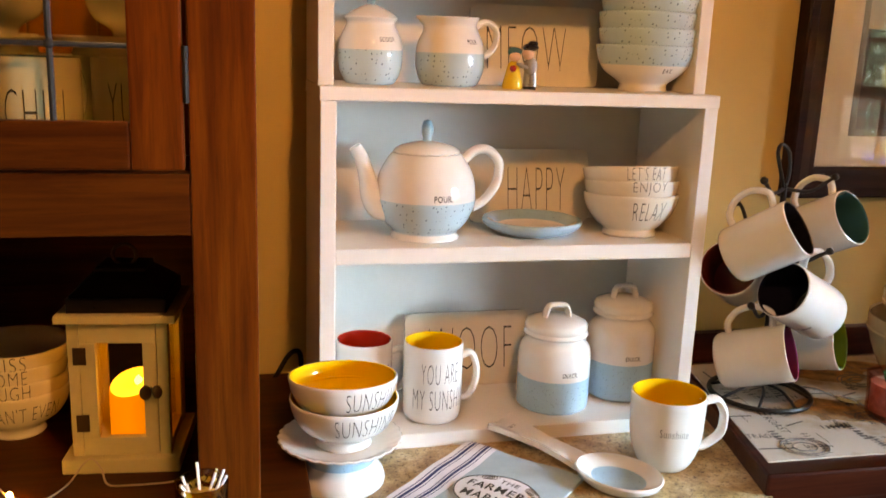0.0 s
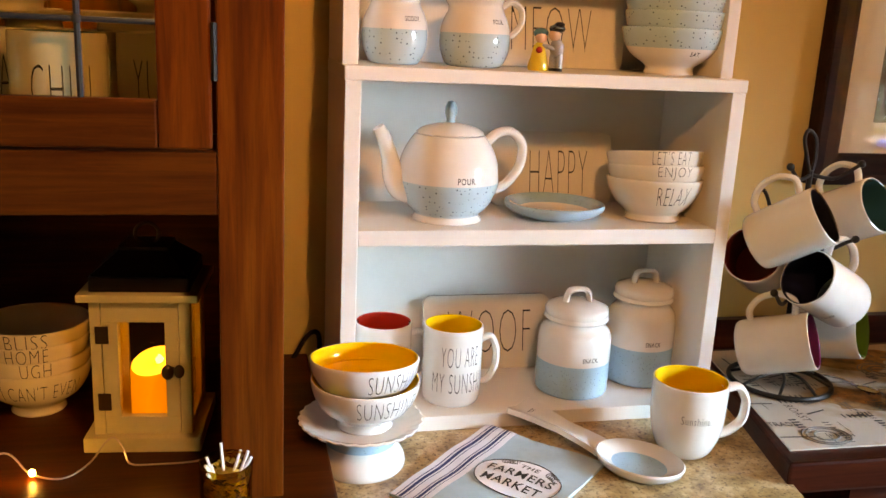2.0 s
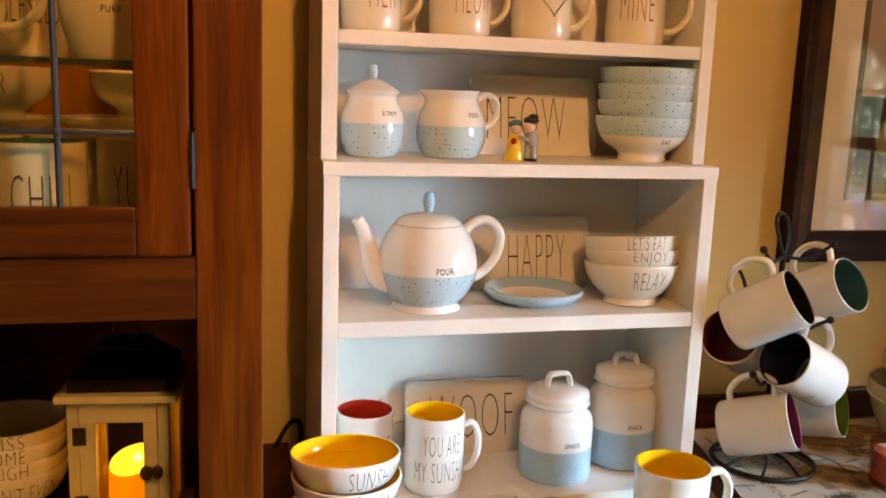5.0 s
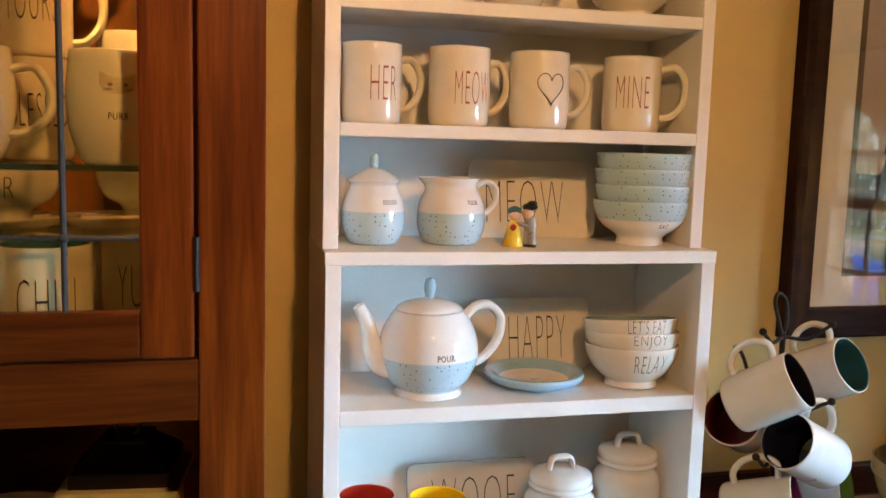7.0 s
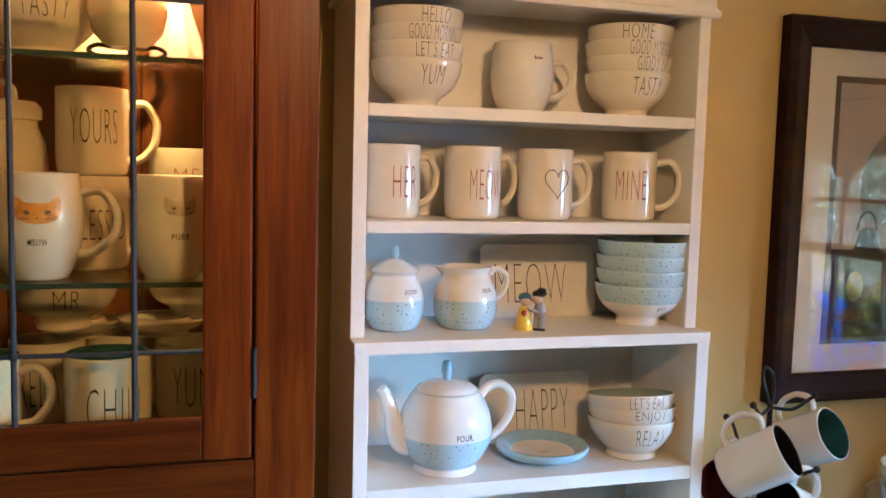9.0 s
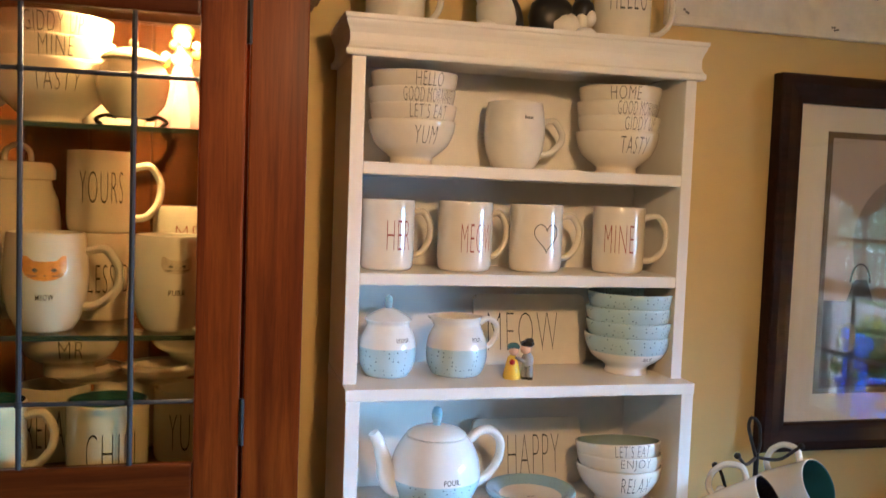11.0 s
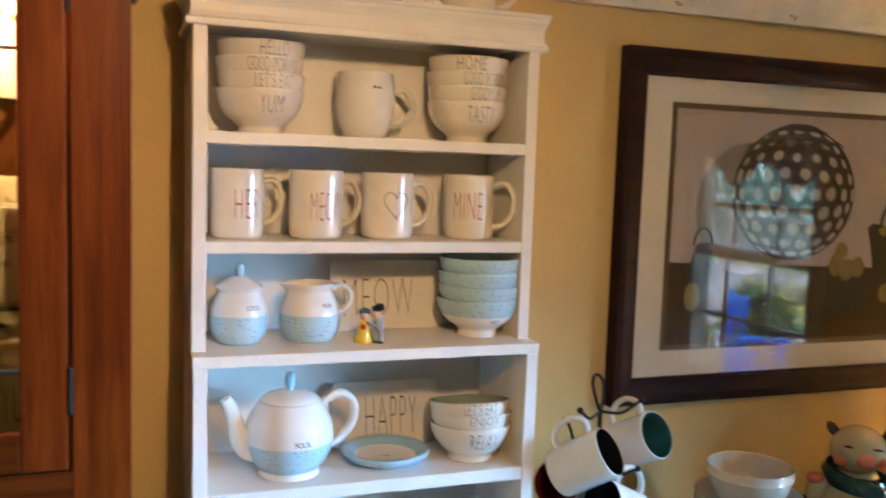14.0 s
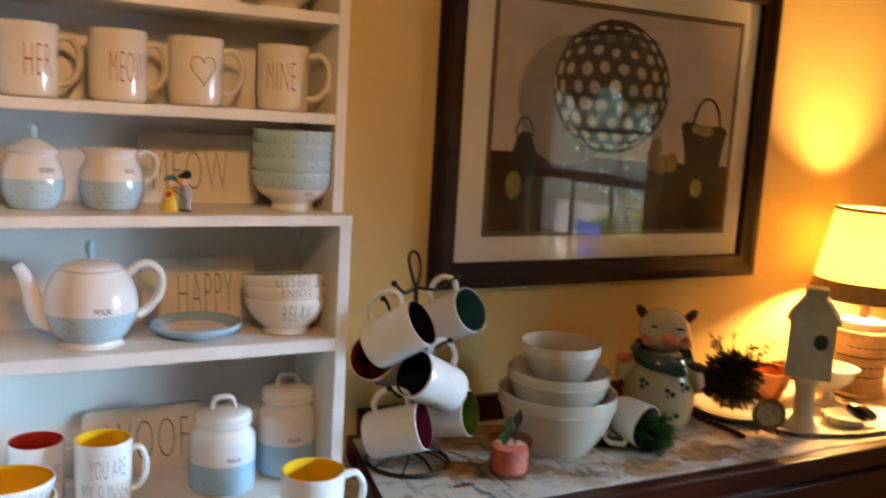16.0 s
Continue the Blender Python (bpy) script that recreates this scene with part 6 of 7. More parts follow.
def runner():
    t = thing("table_runner", "white cloth runner printed with black script and brown maps", "cloth")
    bm = bmesh.new()
    pts = [(0.566, -0.396), (1.02, -0.404), (2.40, -0.446), (2.40, -0.035), (0.640, -0.035)]
    a = [bm.verts.new((x, y, 0.9305)) for x, y in pts]
    b = [bm.verts.new((x, y, SB)) for x, y in pts]
    bm.faces.new(a[::-1]), bm.faces.new(b)
    for i in range(5):
        bm.faces.new([a[i], a[(i + 1) % 5], b[(i + 1) % 5], b[i]])
    part("cloth", bm, CLOTH, t)
    flat = lambda cx, cy, rot: (lambda u, v: Vector((cx + u * math.cos(rot) - v * math.sin(rot), cy + u * math.sin(rot) + v * math.cos(rot), SB + 0.0004)))
    part("lettering", letters("TRADE", 0.045, 0.013, flat(0.603, -0.322, -0.12), thin=0.01), INK, t)
    part("lettering", letters("ROAST", 0.056, 0.014, flat(0.650, -0.290, -1.62), thin=0.0), INK, t)
    rnd = random.Random(11)
    bars = bmesh.new()
    for k in range(560):
        x, y = rnd.uniform(0.60, 2.3), rnd.uniform(-0.385, -0.05)
        if x < 0.62 + 0.02 and y > -0.2:
            continue
        if (abs(x - 0.603) < 0.05 and abs(y + 0.322) < 0.012) or (abs(x - 0.650) < 0.02 and abs(y + 0.29) < 0.04):
            continue
        r = rnd.choice((-0.1, -0.1, -1.6, -1.6, 0.3))
        f = flat(x, y, r)
        w, h = rnd.uniform(0.014, 0.055), rnd.choice((0.0014, 0.0035, 0.007, 0.010, 0.013))
        if h > 0.005:
            step = h * 0.62
            for q in range(int(w / step)):
                u = -w / 2 + q * step
                e = step * rnd.uniform(0.25, 0.6)
                bars.faces.new([bars.verts.new(f(*c)) for c in ((u, -h / 2), (u + e, -h / 2), (u + e, h / 2 * rnd.uniform(0.4, 1)), (u, h / 2))])
        else:
            bars.faces.new([bars.verts.new(f(*c)) for c in ((-w / 2, -h / 2), (w / 2, -h / 2), (w / 2, h / 2), (-w / 2, h / 2))])
    tagged(part("script_print", bars, INK, t), kind="stuff")
    MAPS = plain("printed_brown_map", (0.30, 0.17, 0.07), 0.95, var=0.5, scale=40)
    for k, (cx, cy, r) in enumerate(((0.785, -0.255, 0.060), (0.88, -0.09, 0.075), (1.12, -0.36, 0.05), (1.30, -0.34, 0.06), (0.73, -0.40, 0.0))):
        if r:
            bm = bmesh.new()
            ring = [(cx + r * (1 + 0.25 * math.sin(3 * a + k) + 0.12 * math.sin(7 * a + 2 * k)) * math.cos(a) * 1.3, cy + 0.75 * r * (1 + 0.22 * math.sin(4 * a + k)) * math.sin(a)) for a in np.linspace(0, 6.2832, 49)[:-1]]
            sheet([(x, min(-0.045, max(y, -0.395))) for x, y in ring], bm, 0, SB + 0.0003)
            part("map_print", bm, MAPS, t)
    for cx, cy, r in ((0.645, -0.364, 0.027), (1.02, -0.34, 0.034), (0.905, -0.15, 0.030), (1.33, -0.36, 0.03)):
        bm = bmesh.new()
        for q in (1, 0.82, 0.5):
            tube([(cx + r * q * 1.3 * math.cos(a), cy + r * q * math.sin(a), SB + 0.0002) for a in np.linspace(0, 6.283, 33)[:-1]], 0.0012, 4, bm, closed=True)
        part("stamp_print", bm, INK_GREY, t)


runner()


def mug_tree():
    t = thing("mug_tree", "black wrought iron mug tree with wheel base", "mug rack", pose(0.692, -0.178, SB))
    ring = lambda r, z, cx=0, cy=0: [(cx + r * math.cos(a), cy + r * math.sin(a), z) for a in np.linspace(0, 6.2832, 41)[:-1]]
    part("base_ring", tube(ring(0.078, 0.0045), 0.0042, 8, closed=True), IRON, t, smooth=True)
    for i in range(8):
        a = 2 * math.pi * i / 8 + 0.2
        part("spoke", tube(spline([(0.006 * math.cos(a), 0.006 * math.sin(a), 0.022), (0.040 * math.cos(a + 0.15), 0.040 * math.sin(a + 0.15), 0.020), (0.077 * math.cos(a), 0.077 * math.sin(a), 0.006)], 5), 0.0024, 6), IRON, t, smooth=True)
    part("pole", tube([(0.0, 0.0, 0.018), (0.0, 0.0, 0.345)], 0.0045, 8), IRON, t, smooth=True)
    part("loop", tube(spline([(0, 0, 0.335), (-0.014, -0.006, 0.365), (-0.018, 0.0, 0.392), (-0.006, 0.010, 0.404), (0.008, 0.010, 0.392), (0.008, 0.004, 0.362), (0.0, 0.0, 0.335)], 8), 0.003, 8), IRON, t, smooth=True)
    for (x, y, z), z0 in (((0.626, -0.222, 1.289), 0.338), ((0.770, -0.190, 1.290), 0.338), ((0.722, -0.262, 1.190), 0.235), ((0.660, -0.105, 1.235), 0.235), ((0.620, -0.235, 1.102), 0.145), ((0.775, -0.140, 1.085), 0.145)):
        q = Vector((x - 0.692, y + 0.178, z - SB))
        arm = part("arm", tube(spline([(0, 0, z0), (q.x * 0.5, q.y * 0.5, z0 + (q.z - z0) * 0.2 - 0.008), (q.x * 0.85, q.y * 0.85, q.z - 0.008), tuple(q)], 6), 0.003, 8), IRON, t, smooth=True)
        part("arm_tip", ball(bmesh.new(), tuple(q), (0.006, 0.006, 0.006)), IRON, arm, smooth=True)


mug_tree()


def hung_mug(label, rim, axis, inside, R=0.044, H=0.108, lean=None, word=""):
    """A mug that hangs by its handle: rim centre, and the way from bottom to rim."""
    a = Vector(axis).normalized()
    up = Vector(lean or (0, 0, 1))
    x = (up - a * up.dot(a)).normalized()
    y = a.cross(x)
    m = Matrix((x, y, a)).transposed().to_4x4()
    m.translation = Vector(rim) - a * H
    t = thing("mug", label, "mug", m, "mugs on the mug tree")
    mug_parts(t, R, H, inside=inside, body=IVORY, hand=(0.034, 0.82, 0.24), word=word, ww=0.022, wh=0.008, az=-60)


hung_mug("white mug with black inside hanging on the tree", (0.662, -0.266, 1.227), (0.58, -0.64, 0.55), BLACKGL)
hung_mug("white mug with teal inside hanging on the tree", (0.786, -0.221, 1.233), (0.34, -0.80, 0.46), TEAL)
hung_mug("white mug with navy inside hanging on the tree", (0.658, -0.252, 1.131), (-0.88, -0.22, 0.46), NAVY, word="Think")
hung_mug("white mug with plum inside hanging on the tree", (0.680, -0.262, 1.035), (0.70, -0.64, 0.32), PURPLE)
hung_mug("white mug with green inside hanging on the tree", (0.807, -0.209, 1.026), (0.60, -0.74, 0.22), GREENGL)
hung_mug("white mug with wine-red inside hanging on the tree", (0.604, -0.190, 1.150), (-0.62, -0.62, 0.38), DKRED)


STONEWARE = glaze("warm_white_stoneware", (0.58, 0.49, 0.38), 0.14)


def mixing_bowls():
    g = "nested mixing bowls"
    for R, H, z, lab in ((0.120, 0.122, 0.0, "largest"), (0.102, 0.098, 0.067, "middle"), (0.080, 0.084, 0.136, "smallest")):
        t = thing("mixing_bowl", f"white ceramic mixing bowl, {lab} of a nest", "bowl", pose(1.011, -0.205, SB + z), g)
        f = R * 0.60
        prof = [(0, 0.002), (f, 0.0), (f * 1.06, 0.004)] + [tuple(q) for q in spline([(f * 1.08, 0.006), (R * 0.80, H * 0.30), (R * 0.92, H * 0.55), (R * 0.975, H * 0.76)], 4)] + [(R * 1.0, H * 0.77), (R * 1.005, H * 0.80), (R * 0.99, H * 0.82), (R * 1.0, H * 0.97), (R * 0.99, H), (R * 0.965, H * 0.98), (R * 0.90, H * 0.6), (R * 0.75, H * 0.3), (f, 0.012), (0, 0.010)]
        part("body", lathe(prof, 56), STONEWARE, t, smooth=True)


mixing_bowls()
CORAL = glaze("coral_glaze", (0.60, 0.15, 0.07))
SCARF = glaze("dark_green_glaze", (0.012, 0.055, 0.045))
BROWNG = glaze("dark_brown_glaze", (0.06, 0.02, 0.015))
PIGSKIN = glaze("cream_pig_glaze", (0.52, 0.39, 0.20))


def pig_jar(m):
    t = thing("pig_cookie_jar", "cream pig-shaped cookie jar with dark green scarf", "cookie jar", m)
    part("body", lathe([(0, 0)] + [tuple(q) for q in spline([(0.058, 0.0), (0.072, 0.02), (0.078, 0.07), (0.070, 0.12), (0.050, 0.155), (0.038, 0.17)], 4)] + [(0, 0.172)], 40), PIGSKIN, t, smooth=True)
    head = part("head", ball(bmesh.new(), (0, -0.004, 0.216), (0.056, 0.052, 0.050), 0, (0, 0, 0), 3), PIGSKIN, t, smooth=True)
    part("snout", ball(bmesh.new(), (0.010, -0.054, 0.206), (0.020, 0.013, 0.016)), CORAL, head, smooth=True)
    for x in (-0.034, 0.044):
        part("cheek", ball(bmesh.new(), (x, -0.036, 0.198), (0.016, 0.012, 0.015)), CORAL, head, smooth=True)
    for x, r in ((-0.050, -40), (0.054, 40)):
        part("ear", ball(bmesh.new(), (x, 0.0, 0.250), (0.011, 0.008, 0.020), 0, (0, r, 0)), BROWNG, head, smooth=True)
    for x in (-0.022, 0.030):
        part("eye", ball(bmesh.new(), (x, -0.0475, 0.230), (0.012, 0.004, 0.003)), BROWNG, head, smooth=True)
    part("scarf", lathe([(0.045, -0.012), (0.064, -0.018), (0.070, 0.0), (0.062, 0.014), (0.045, 0.012)], 40, None, pose(0, -0.004, 0.162, 8, 6, 0)), SCARF, t, smooth=True)
    part("scarf_end", ball(bmesh.new(), (0.020, -0.062, 0.150), (0.038, 0.016, 0.020), 0, (0, 20, 0)), SCARF, t, smooth=True)
    for x, z in ((-0.074, 0.145), (0.070, 0.140)):
        part("arm", ball(bmesh.new(), (x, -0.018, z - 0.018), (0.022, 0.026, 0.034), 0, (0, 25 if x < 0 else -25, 0)), PIGSKIN, t, smooth=True)
        part("trotter", ball(bmesh.new(), (x * 1.08, -0.030, z + 0.006), (0.018, 0.014, 0.012)), CORAL if x < 0 else BROWNG, t, smooth=True)
    for x, z in ((0.018, 0.092), (0.048, 0.105), (-0.035, 0.108), (-0.050, 0.060), (0.030, 0.045)):
        bm = bmesh.new()
        for k in range(3):
            a = k * 2.1
            ball(bm, (x + 0.008 * math.cos(a), -math.sqrt(0.0755 ** 2 - x * x), z + 0.008 * math.sin(a)), (0.0065, 0.003, 0.0065), 0, sub=1)
        part("painted_leaf", bm, SCARF, t, smooth=True)


pig_jar(pose(1.312, -0.172, SB, 0, 0, -40))


def tuft(bm, centre, R, count, length, seed, squash=1.0):
    """Many thin leaves that stick out from a middle."""
    rnd = random.Random(seed)
    c = Vector(centre)
    for i in range(count):
        d = Vector((rnd.gauss(0, 1), rnd.gauss(0, 1), rnd.gauss(0, 1) * squash)).normalized()
        p = c + d * R * rnd.uniform(0.25, 0.8)
        q = p + d * length * rnd.uniform(0.5, 1.2) + Vector((rnd.gauss(0, 1), rnd.gauss(0, 1), rnd.gauss(0, 1))) * length * 0.3
        s = d.cross(Vector((rnd.gauss(0, 1), rnd.gauss(0, 1), 1))).normalized() * length * 0.10
        bm.faces.new([bm.verts.new(v) for v in (p - s, p + s, (p + q) / 2 + s * 1.3, q, (p + q) / 2 - s * 1.3)])
    return bm


MOSS = plain("bright_moss_green", (0.022, 0.10, 0.014), 0.8, var=0.4, scale=90)
DRIED = plain("dark_dried_leaves", (0.030, 0.024, 0.012), 0.85, var=0.5, scale=60)
t = thing("cup_planter", "white cup lying tipped over with green moss spilling out", "planter", pose(1.163, -0.198, SB + 0.0565, 96, 0, 12))
mug_parts(t, 0.046, 0.092, kind="cup", hand=(0.026, 0.8, 0.25), handle_az=-58, body=IVORY)
part("soil", lathe([(0, 0.075), (0.040, 0.073)], 20), SOIL, t)
part("moss", tuft(bmesh.new(), (0.010, -0.010, 0.104), 0.044, 1500, 0.015, 4), MOSS, t)


def dried_plant():
    t = thing("potted_plant", "dark bushy dried plant in a shallow white dish", "plant", pose(1.535, -0.185, SB))
    part("dish", lathe([(0, 0.002), (0.060, 0), (0.090, 0.014), (0.095, 0.020), (0.086, 0.019), (0.058, 0.006), (0, 0.005)], 44), IVORY, t, smooth=True)
    bm = tuft(bmesh.new(), (-0.012, 0, 0.088), 0.078, 4200, 0.015, 6)
    tagged(part("foliage", bm, DRIED, t), kind="stuff")
    rnd = random.Random(3)
    st = bmesh.new()
    for i in range(30):
        a, e = rnd.uniform(0, 6.28), rnd.uniform(0.3, 1.0)
        p = Vector((0.03 * math.cos(a), 0.03 * math.sin(a), 0.11))
        q = p + Vector((0.055 * e * math.cos(a), 0.055 * e * math.sin(a), rnd.uniform(0.02, 0.07)))
        tube([p, (p + q) / 2 + Vector((0, 0, 0.008)), q], 0.0009, 4, st)
        tuft(st, q, 0.006, 10, 0.010, i)
    tagged(part("twig_tangle", st, DRIED, t), kind="stuff")


dried_plant()
# Added dark strip stands in for the shadowed left edge of the plant's dish.
t = thing("dish_edge_strip", "thin dark strip added for the white dish's shadowed edge", "stick", pose(1.432, -0.250, SB + 0.0055, 0, 0, 3))
part("body", tube([(0.0, 0.075, 0.0), (0.001, 0.004, 0.001), (0.0, -0.066, -0.001)], 0.005, 8), CHERRY, t, smooth=True)
PINKG = glass("pink_jar_glass", (0.92, 0.62, 0.56))
t = thing("glass_jar", "small pink glass jar with leafy cuttings", "jar", pose(0.846, -0.293, SB))
part("jar_body", lathe([(0, 0.001), (0.034, 0), (0.037, 0.008), (0.038, 0.045), (0.041, 0.070), (0.038, 0.070), (0.035, 0.045), (0.034, 0.010), (0, 0.008)], 36, wave=lambda a, r, z: 1 + 0.03 * math.sin(a * 6)), PINKG, t, smooth=True, shadow=False)
part("pink_sand", lathe([(0, 0.009), (0.033, 0.010), (0.034, 0.055), (0, 0.058)], 28), plain("coral_sand", (0.62, 0.38, 0.32), 0.9, var=0.3, scale=120), t, smooth=True)
for k, (x, y, h) in enumerate(((0.012, 0.0, 0.105), (0.0, 0.012, 0.09), (-0.012, 0.004, 0.07))):
    bm = tube(spline([(x * 0.4, y * 0.4, 0.03), (x * 0.8, y, 0.06), (x, y, h)], 4), 0.0016, 6)
    s = 0.017
    bm.faces.new([bm.verts.new((x + a * s, y + b * s, h + c * s)) for a, b, c in ((0, 0, -1.4), (0.55, -0.3, -0.1), (0.35, 0, 1.1), (-0.45, 0.2, 0.2))])
    part("cutting", bm, [DRIED, FERN2, MOSS][k], t)
t = thing("spoon", "small steel spoon lying by the pink jar", "spoon", pose(0.812, -0.235, SB + 0.001, 0, 0, 120))
bm = lathe([(0, 0.004), (0.012, 0.005), (0.0125, 0.0065), (0.009, 0.003), (0, 0.0015)], 24)
bmesh.ops.scale(bm, vec=(1.5, 1, 1), verts=bm.verts)
tube([(0.016, 0, 0.005), (0.05, 0, 0.009), (0.085, 0, 0.003)], 0.0022, 6, bm)
part("body", bm, plain("polished_steel", (0.6, 0.6, 0.6), 0.18, 1.0), t, smooth=True)


AGED_WHITE = plain("aged_white_paint", (0.56, 0.51, 0.42), 0.6, var=0.15, scale=30)


def birdhouse():
    t = thing("birdhouse", "white painted wooden birdhouse on a pedestal foot", "birdhouse", pose(1.600, -0.326, SB + 0.0045, 0, 0, -52) @ Matrix.Diagonal((0.88, 0.88, 1.02, 1)))
    part("foot", lathe([(0, 0), (0.044, 0), (0.046, 0.008), (0.034, 0.018), (0.026, 0.036), (0.024, 0.090), (0.030, 0.116), (0.040, 0.126), (0, 0.127)], 36), AGED_WHITE, t, smooth=True)
    bm = bmesh.new()
    pts = [(-0.054, 0.126), (0.054, 0.126), (0.054, 0.252), (0.020, 0.296), (-0.020, 0.296), (-0.054, 0.252)]
    a = [bm.verts.new((x, -0.05, z)) for x, z in pts]
    b = [bm.verts.new((x, 0.05, z)) for x, z in pts]
    bm.faces.new(a), bm.faces.new(b[::-1])
    for i in range(6):
        bm.faces.new([a[i], a[(i + 1) % 6], b[(i + 1) % 6], b[i]])
    part("body", bm, AGED_WHITE, t)
    for s in (-1, 1):
        bm = bmesh.new()
        q = [(s * 0.020, 0.2965), (s * 0.060, 0.2455), (s * 0.063, 0.250), (s * 0.021, 0.304)]
        a = [bm.verts.new((x, -0.060, z)) for x, z in q]
        b = [bm.verts.new((x, 0.060, z)) for x, z in q]
        bm.faces.new(a), bm.faces.new(b[::-1])
        for i in range(4):
            bm.faces.new([a[i], a[(i + 1) % 4], b[(i + 1) % 4], b[i]])
        part("roof", bm, AGED_WHITE, t)
    part("cupola", block(-0.026, 0.026, -0.03, 0.03, 0.297, 0.318, 0.003), AGED_WHITE, t)
    bm = lathe([(0, 0), (0.017, 0), (0.017, 0.0015), (0, 0.0015)], 24, None, pose(0.022, -0.0505, 0.208, 90, 0, 0))
    part("entrance_hole", bm, BLACKGL, t)


birdhouse()
t = thing("platter", "white oval platter with a dark underside", "platter", pose(1.735, -0.320, SB, 0, 0, -8))
bm = lathe([(0, 0.001), (0.085, 0.0), (0.150, 0.008), (0.152, 0.011), (0.145, 0.0115), (0.085, 0.004), (0, 0.004)], 56, mi=[1, 1, 0, 0, 0, 0])
bmesh.ops.scale(bm, vec=(1.36, 0.58, 1), verts=bm.verts)
part("body", bm, [IVORY, BROWNG], t, smooth=True)
t = thing("trinket_dish", "small cream dish holding a dark oval stone", "dish", pose(1.738, -0.335, SB + 0.0045, 0, 0, -20))
part("dish_body", lathe([(0, 0.002), (0.034, 0), (0.050, 0.022), (0.048, 0.023), (0.032, 0.006), (0, 0.005)], 32), CREAM, t, smooth=True)
part("stone", ball(bmesh.new(), (0.026, -0.016, 0.032), (0.042, 0.024, 0.018), 0, (0, 20, 0), 3), BLACKGL, t, smooth=True)
t = thing("bowl", "white footed bowl beside the table lamp", "bowl", pose(1.835, -0.205, SB))
part("body", lathe([(0, 0.002), (0.034, 0), (0.036, 0.004), (0.018, 0.014), (0.016, 0.036), (0.030, 0.046), (0.056, 0.068), (0.068, 0.098), (0.065, 0.098), (0.052, 0.070), (0.026, 0.052), (0, 0.050)], 44), IVORY, t, smooth=True)
t = thing("bowl", "orange terracotta bowl under the lamplight", "bowl", pose(1.700, -0.125, SB))
part("body", lathe([(0, 0.002), (0.036, 0), (0.040, 0.006), (0.058, 0.045), (0.064, 0.080), (0.060, 0.080), (0.052, 0.045), (0.034, 0.010), (0, 0.008)], 40), glaze("terracotta_glaze", (0.42, 0.12, 0.03), 0.3), t, smooth=True)
t = thing("small_clock", "tiny round ornate frame standing on feet", "ornament", pose(1.502, -0.318, SB, 0, 0, -38))
part("rim", tube([(0.031 * math.cos(a), 0, 0.048 + 0.031 * math.sin(a)) for a in np.linspace(0, 6.2832, 33)[:-1]], 0.0055, 8, closed=True), plain("aged_brass", (0.22, 0.14, 0.06), 0.4, 0.7), t, smooth=True)
part("face", lathe([(0, 0), (0.030, 0.001), (0.030, 0.004), (0, 0.004)], 30, None, pose(0, 0.002, 0.048, 90, 0, 0)), plain("mottled_face", (0.45, 0.36, 0.24), 0.5, var=0.6, scale=70), t, smooth=True)
for x in (-0.016, 0.016):
    part("foot", tube([(x, 0, 0.020), (x * 1.5, -0.004, 0.0025)], 0.003, 6), BRONZE, t)


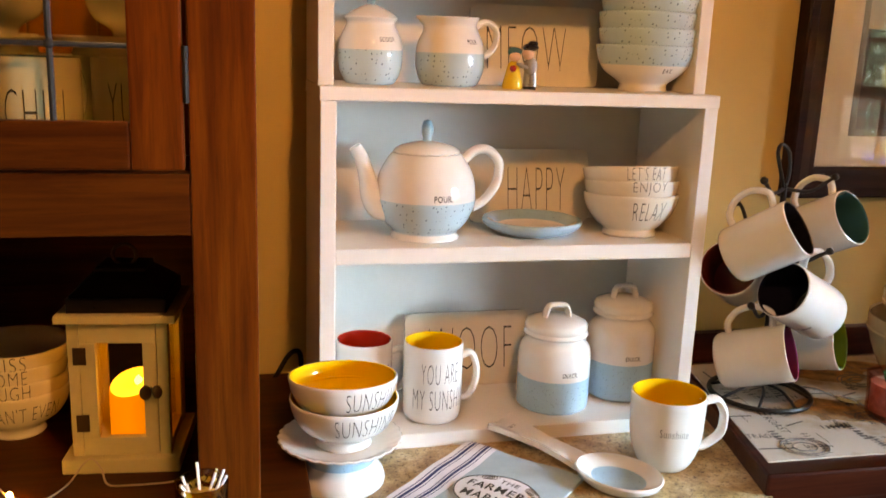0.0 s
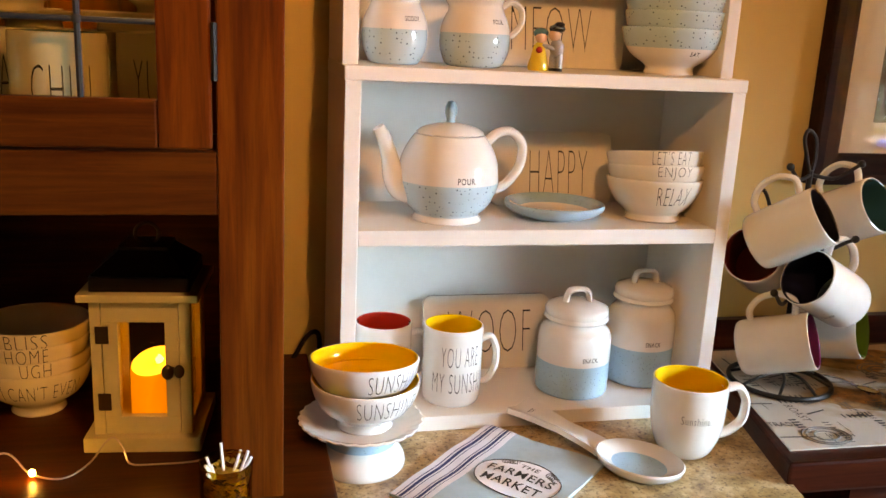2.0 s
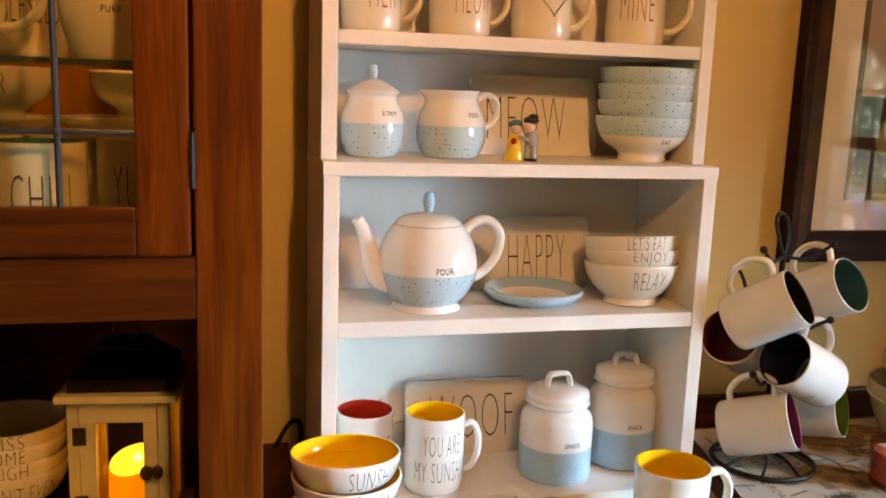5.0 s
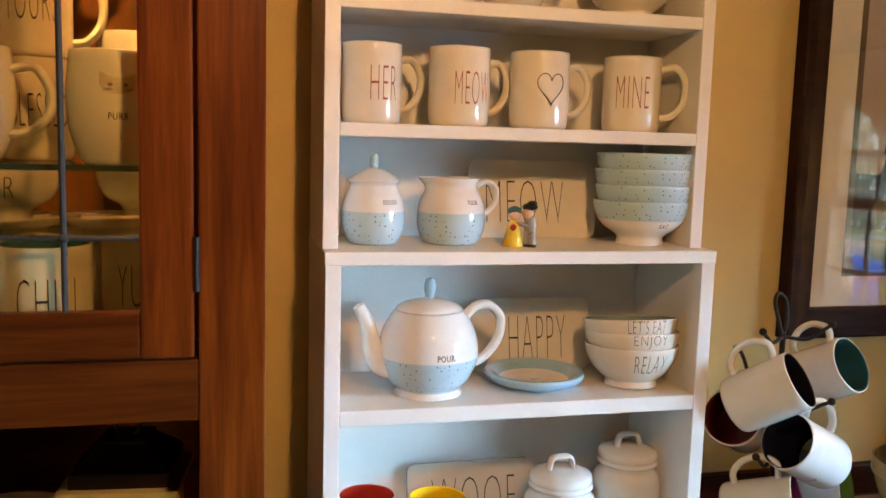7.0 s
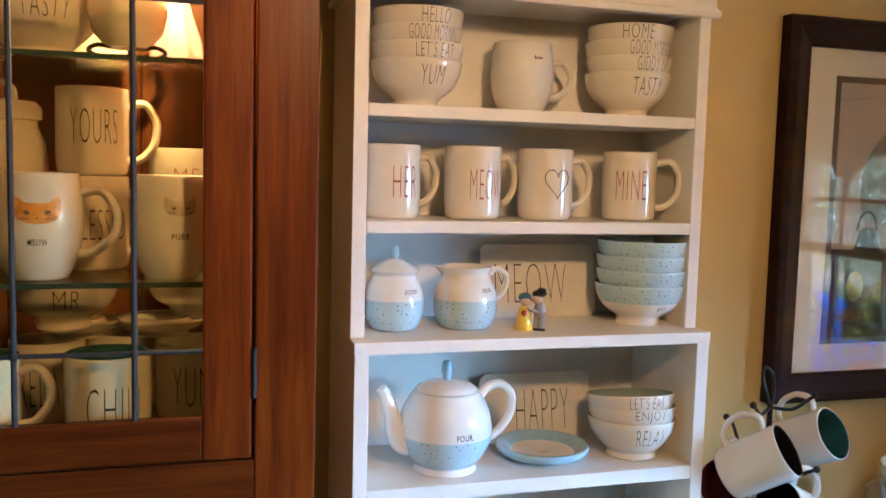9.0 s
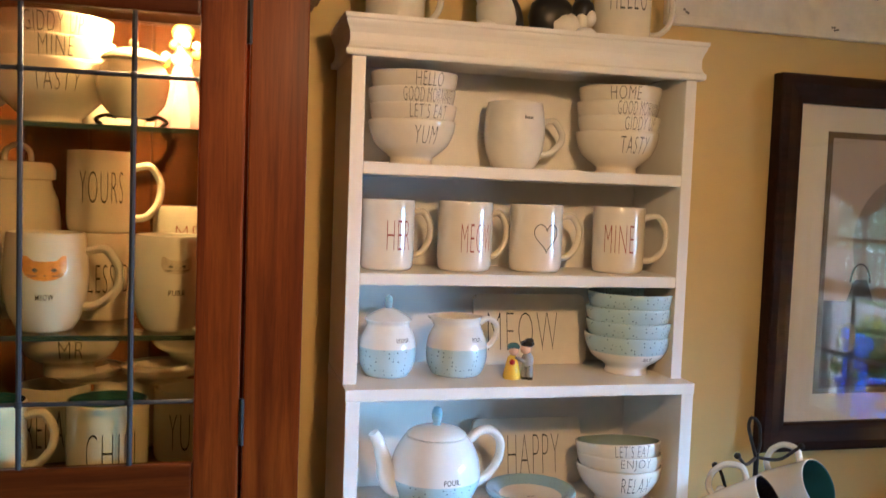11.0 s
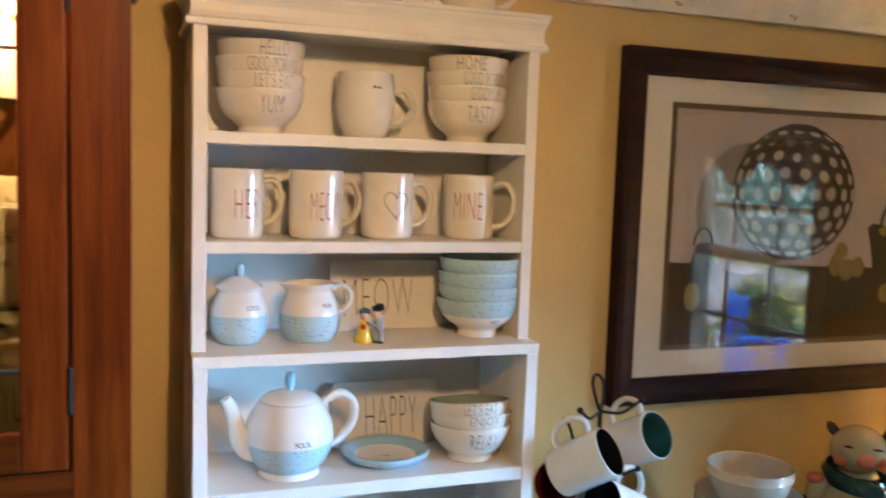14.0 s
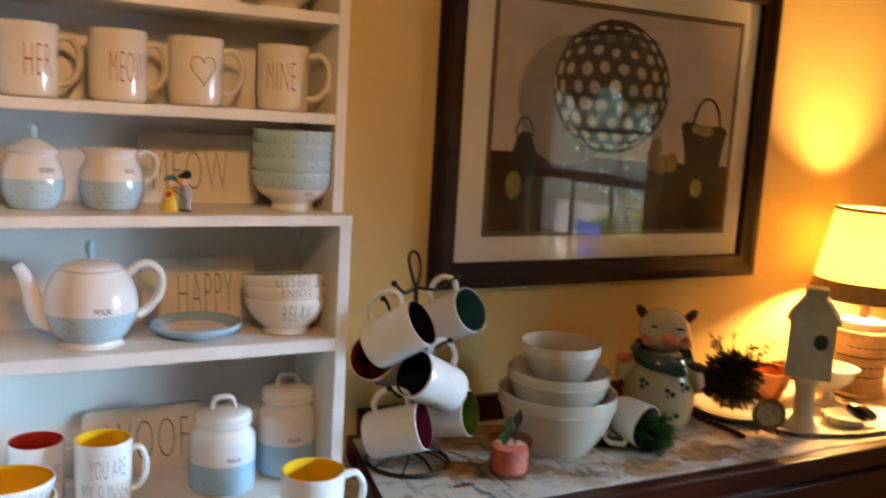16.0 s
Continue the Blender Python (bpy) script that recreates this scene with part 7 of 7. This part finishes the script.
def table_lamp():
    t = thing("table_lamp", "lit table lamp with barrel base and cream shade", "lamp", pose(1.99, -0.17, SB))
    TAN = plain("tan_cork_barrel", (0.34, 0.20, 0.09), 0.7, var=0.2, scale=60)
    base = part("base", lathe([(0, 0.001), (0.066, 0), (0.070, 0.004), (0.070, 0.010), (0.066, 0.014), (0.066, 0.160), (0.070, 0.164), (0.070, 0.172), (0.064, 0.176), (0, 0.178)], 44), TAN, t, smooth=True)
    for z in (0.060, 0.110):
        part("hoop", tube([(0.0668 * math.cos(a), 0.0668 * math.sin(a), z) for a in np.linspace(0, 6.2832, 41)[:-1]], 0.0018, 6, closed=True), BROWNG, base, smooth=True)
    bars = bmesh.new()
    for z in (0.085, 0.135):
        for k in range(6):
            a = radians(-70 + k * 14)
            block(-0.005, 0.005, -0.0675, -0.0662, z - 0.002, z + 0.002, bm=bars)
            for v in bars.verts[-8:]:
                v.co = Matrix.Rotation(a, 3, "Z") @ v.co
    tagged(part("lettering", bars, INK, base), kind="stuff")
    part("cap", lathe([(0, 0.1775), (0.060, 0.1775), (0.062, 0.181), (0.060, 0.196), (0.030, 0.203), (0, 0.204)], 40), IVORY, t, "white glazed cap of the barrel", smooth=True)
    part("neck", lathe([(0.020, 0.177), (0.024, 0.190), (0.014, 0.205), (0.011, 0.260), (0.016, 0.270), (0, 0.272)], 28), BRONZE, t, smooth=True)
    m, tr, p, n, l = nodes_of("lit_shade_cloth")
    vec = coords(n, l)
    p.inputs["Base Color"].default_value = (0.85, 0.74, 0.50, 1)
    tl, mx = n.new("ShaderNodeBsdfTranslucent"), n.new("ShaderNodeMixShader")
    tl.inputs[0].default_value, mx.inputs[0].default_value = (0.97, 0.86, 0.60, 1), 0.82
    bump(n, l, p, noise_tex(n, l, vec, 300.0, 2.0), 0.3, 0.0005)
    l.new(p.outputs[0], mx.inputs[1])
    l.new(tl.outputs[0], mx.inputs[2])
    l.new(mx.outputs[0], n["Material Output"].inputs[0])
    sh = part("shade", lathe([(0.138, 0.258), (0.096, 0.480), (0.0945, 0.480), (0.1365, 0.258)], 48), m, t, "cream pleated cloth lamp shade", smooth=True)
    for r, z in ((0.138, 0.259), (0.096, 0.480)):
        part("trim", tube([(r * math.cos(a), r * math.sin(a), z) for a in np.linspace(0, 6.2832, 49)[:-1]], 0.0045, 6, closed=True), TAN, sh, smooth=True)
    part("trim_band", lathe([(0.1375, 0.262), (0.1395, 0.263), (0.1325, 0.302), (0.1300, 0.302)], 48), TAN, sh, smooth=True)
    part("bulb", lathe([(0, 0.270), (0.012, 0.280), (0.028, 0.340), (0.028, 0.360), (0, 0.385)], 20), glow("lamp_bulb_glass", (1.0, 0.62, 0.25), 20.0), t, smooth=True, shadow=False)


table_lamp()
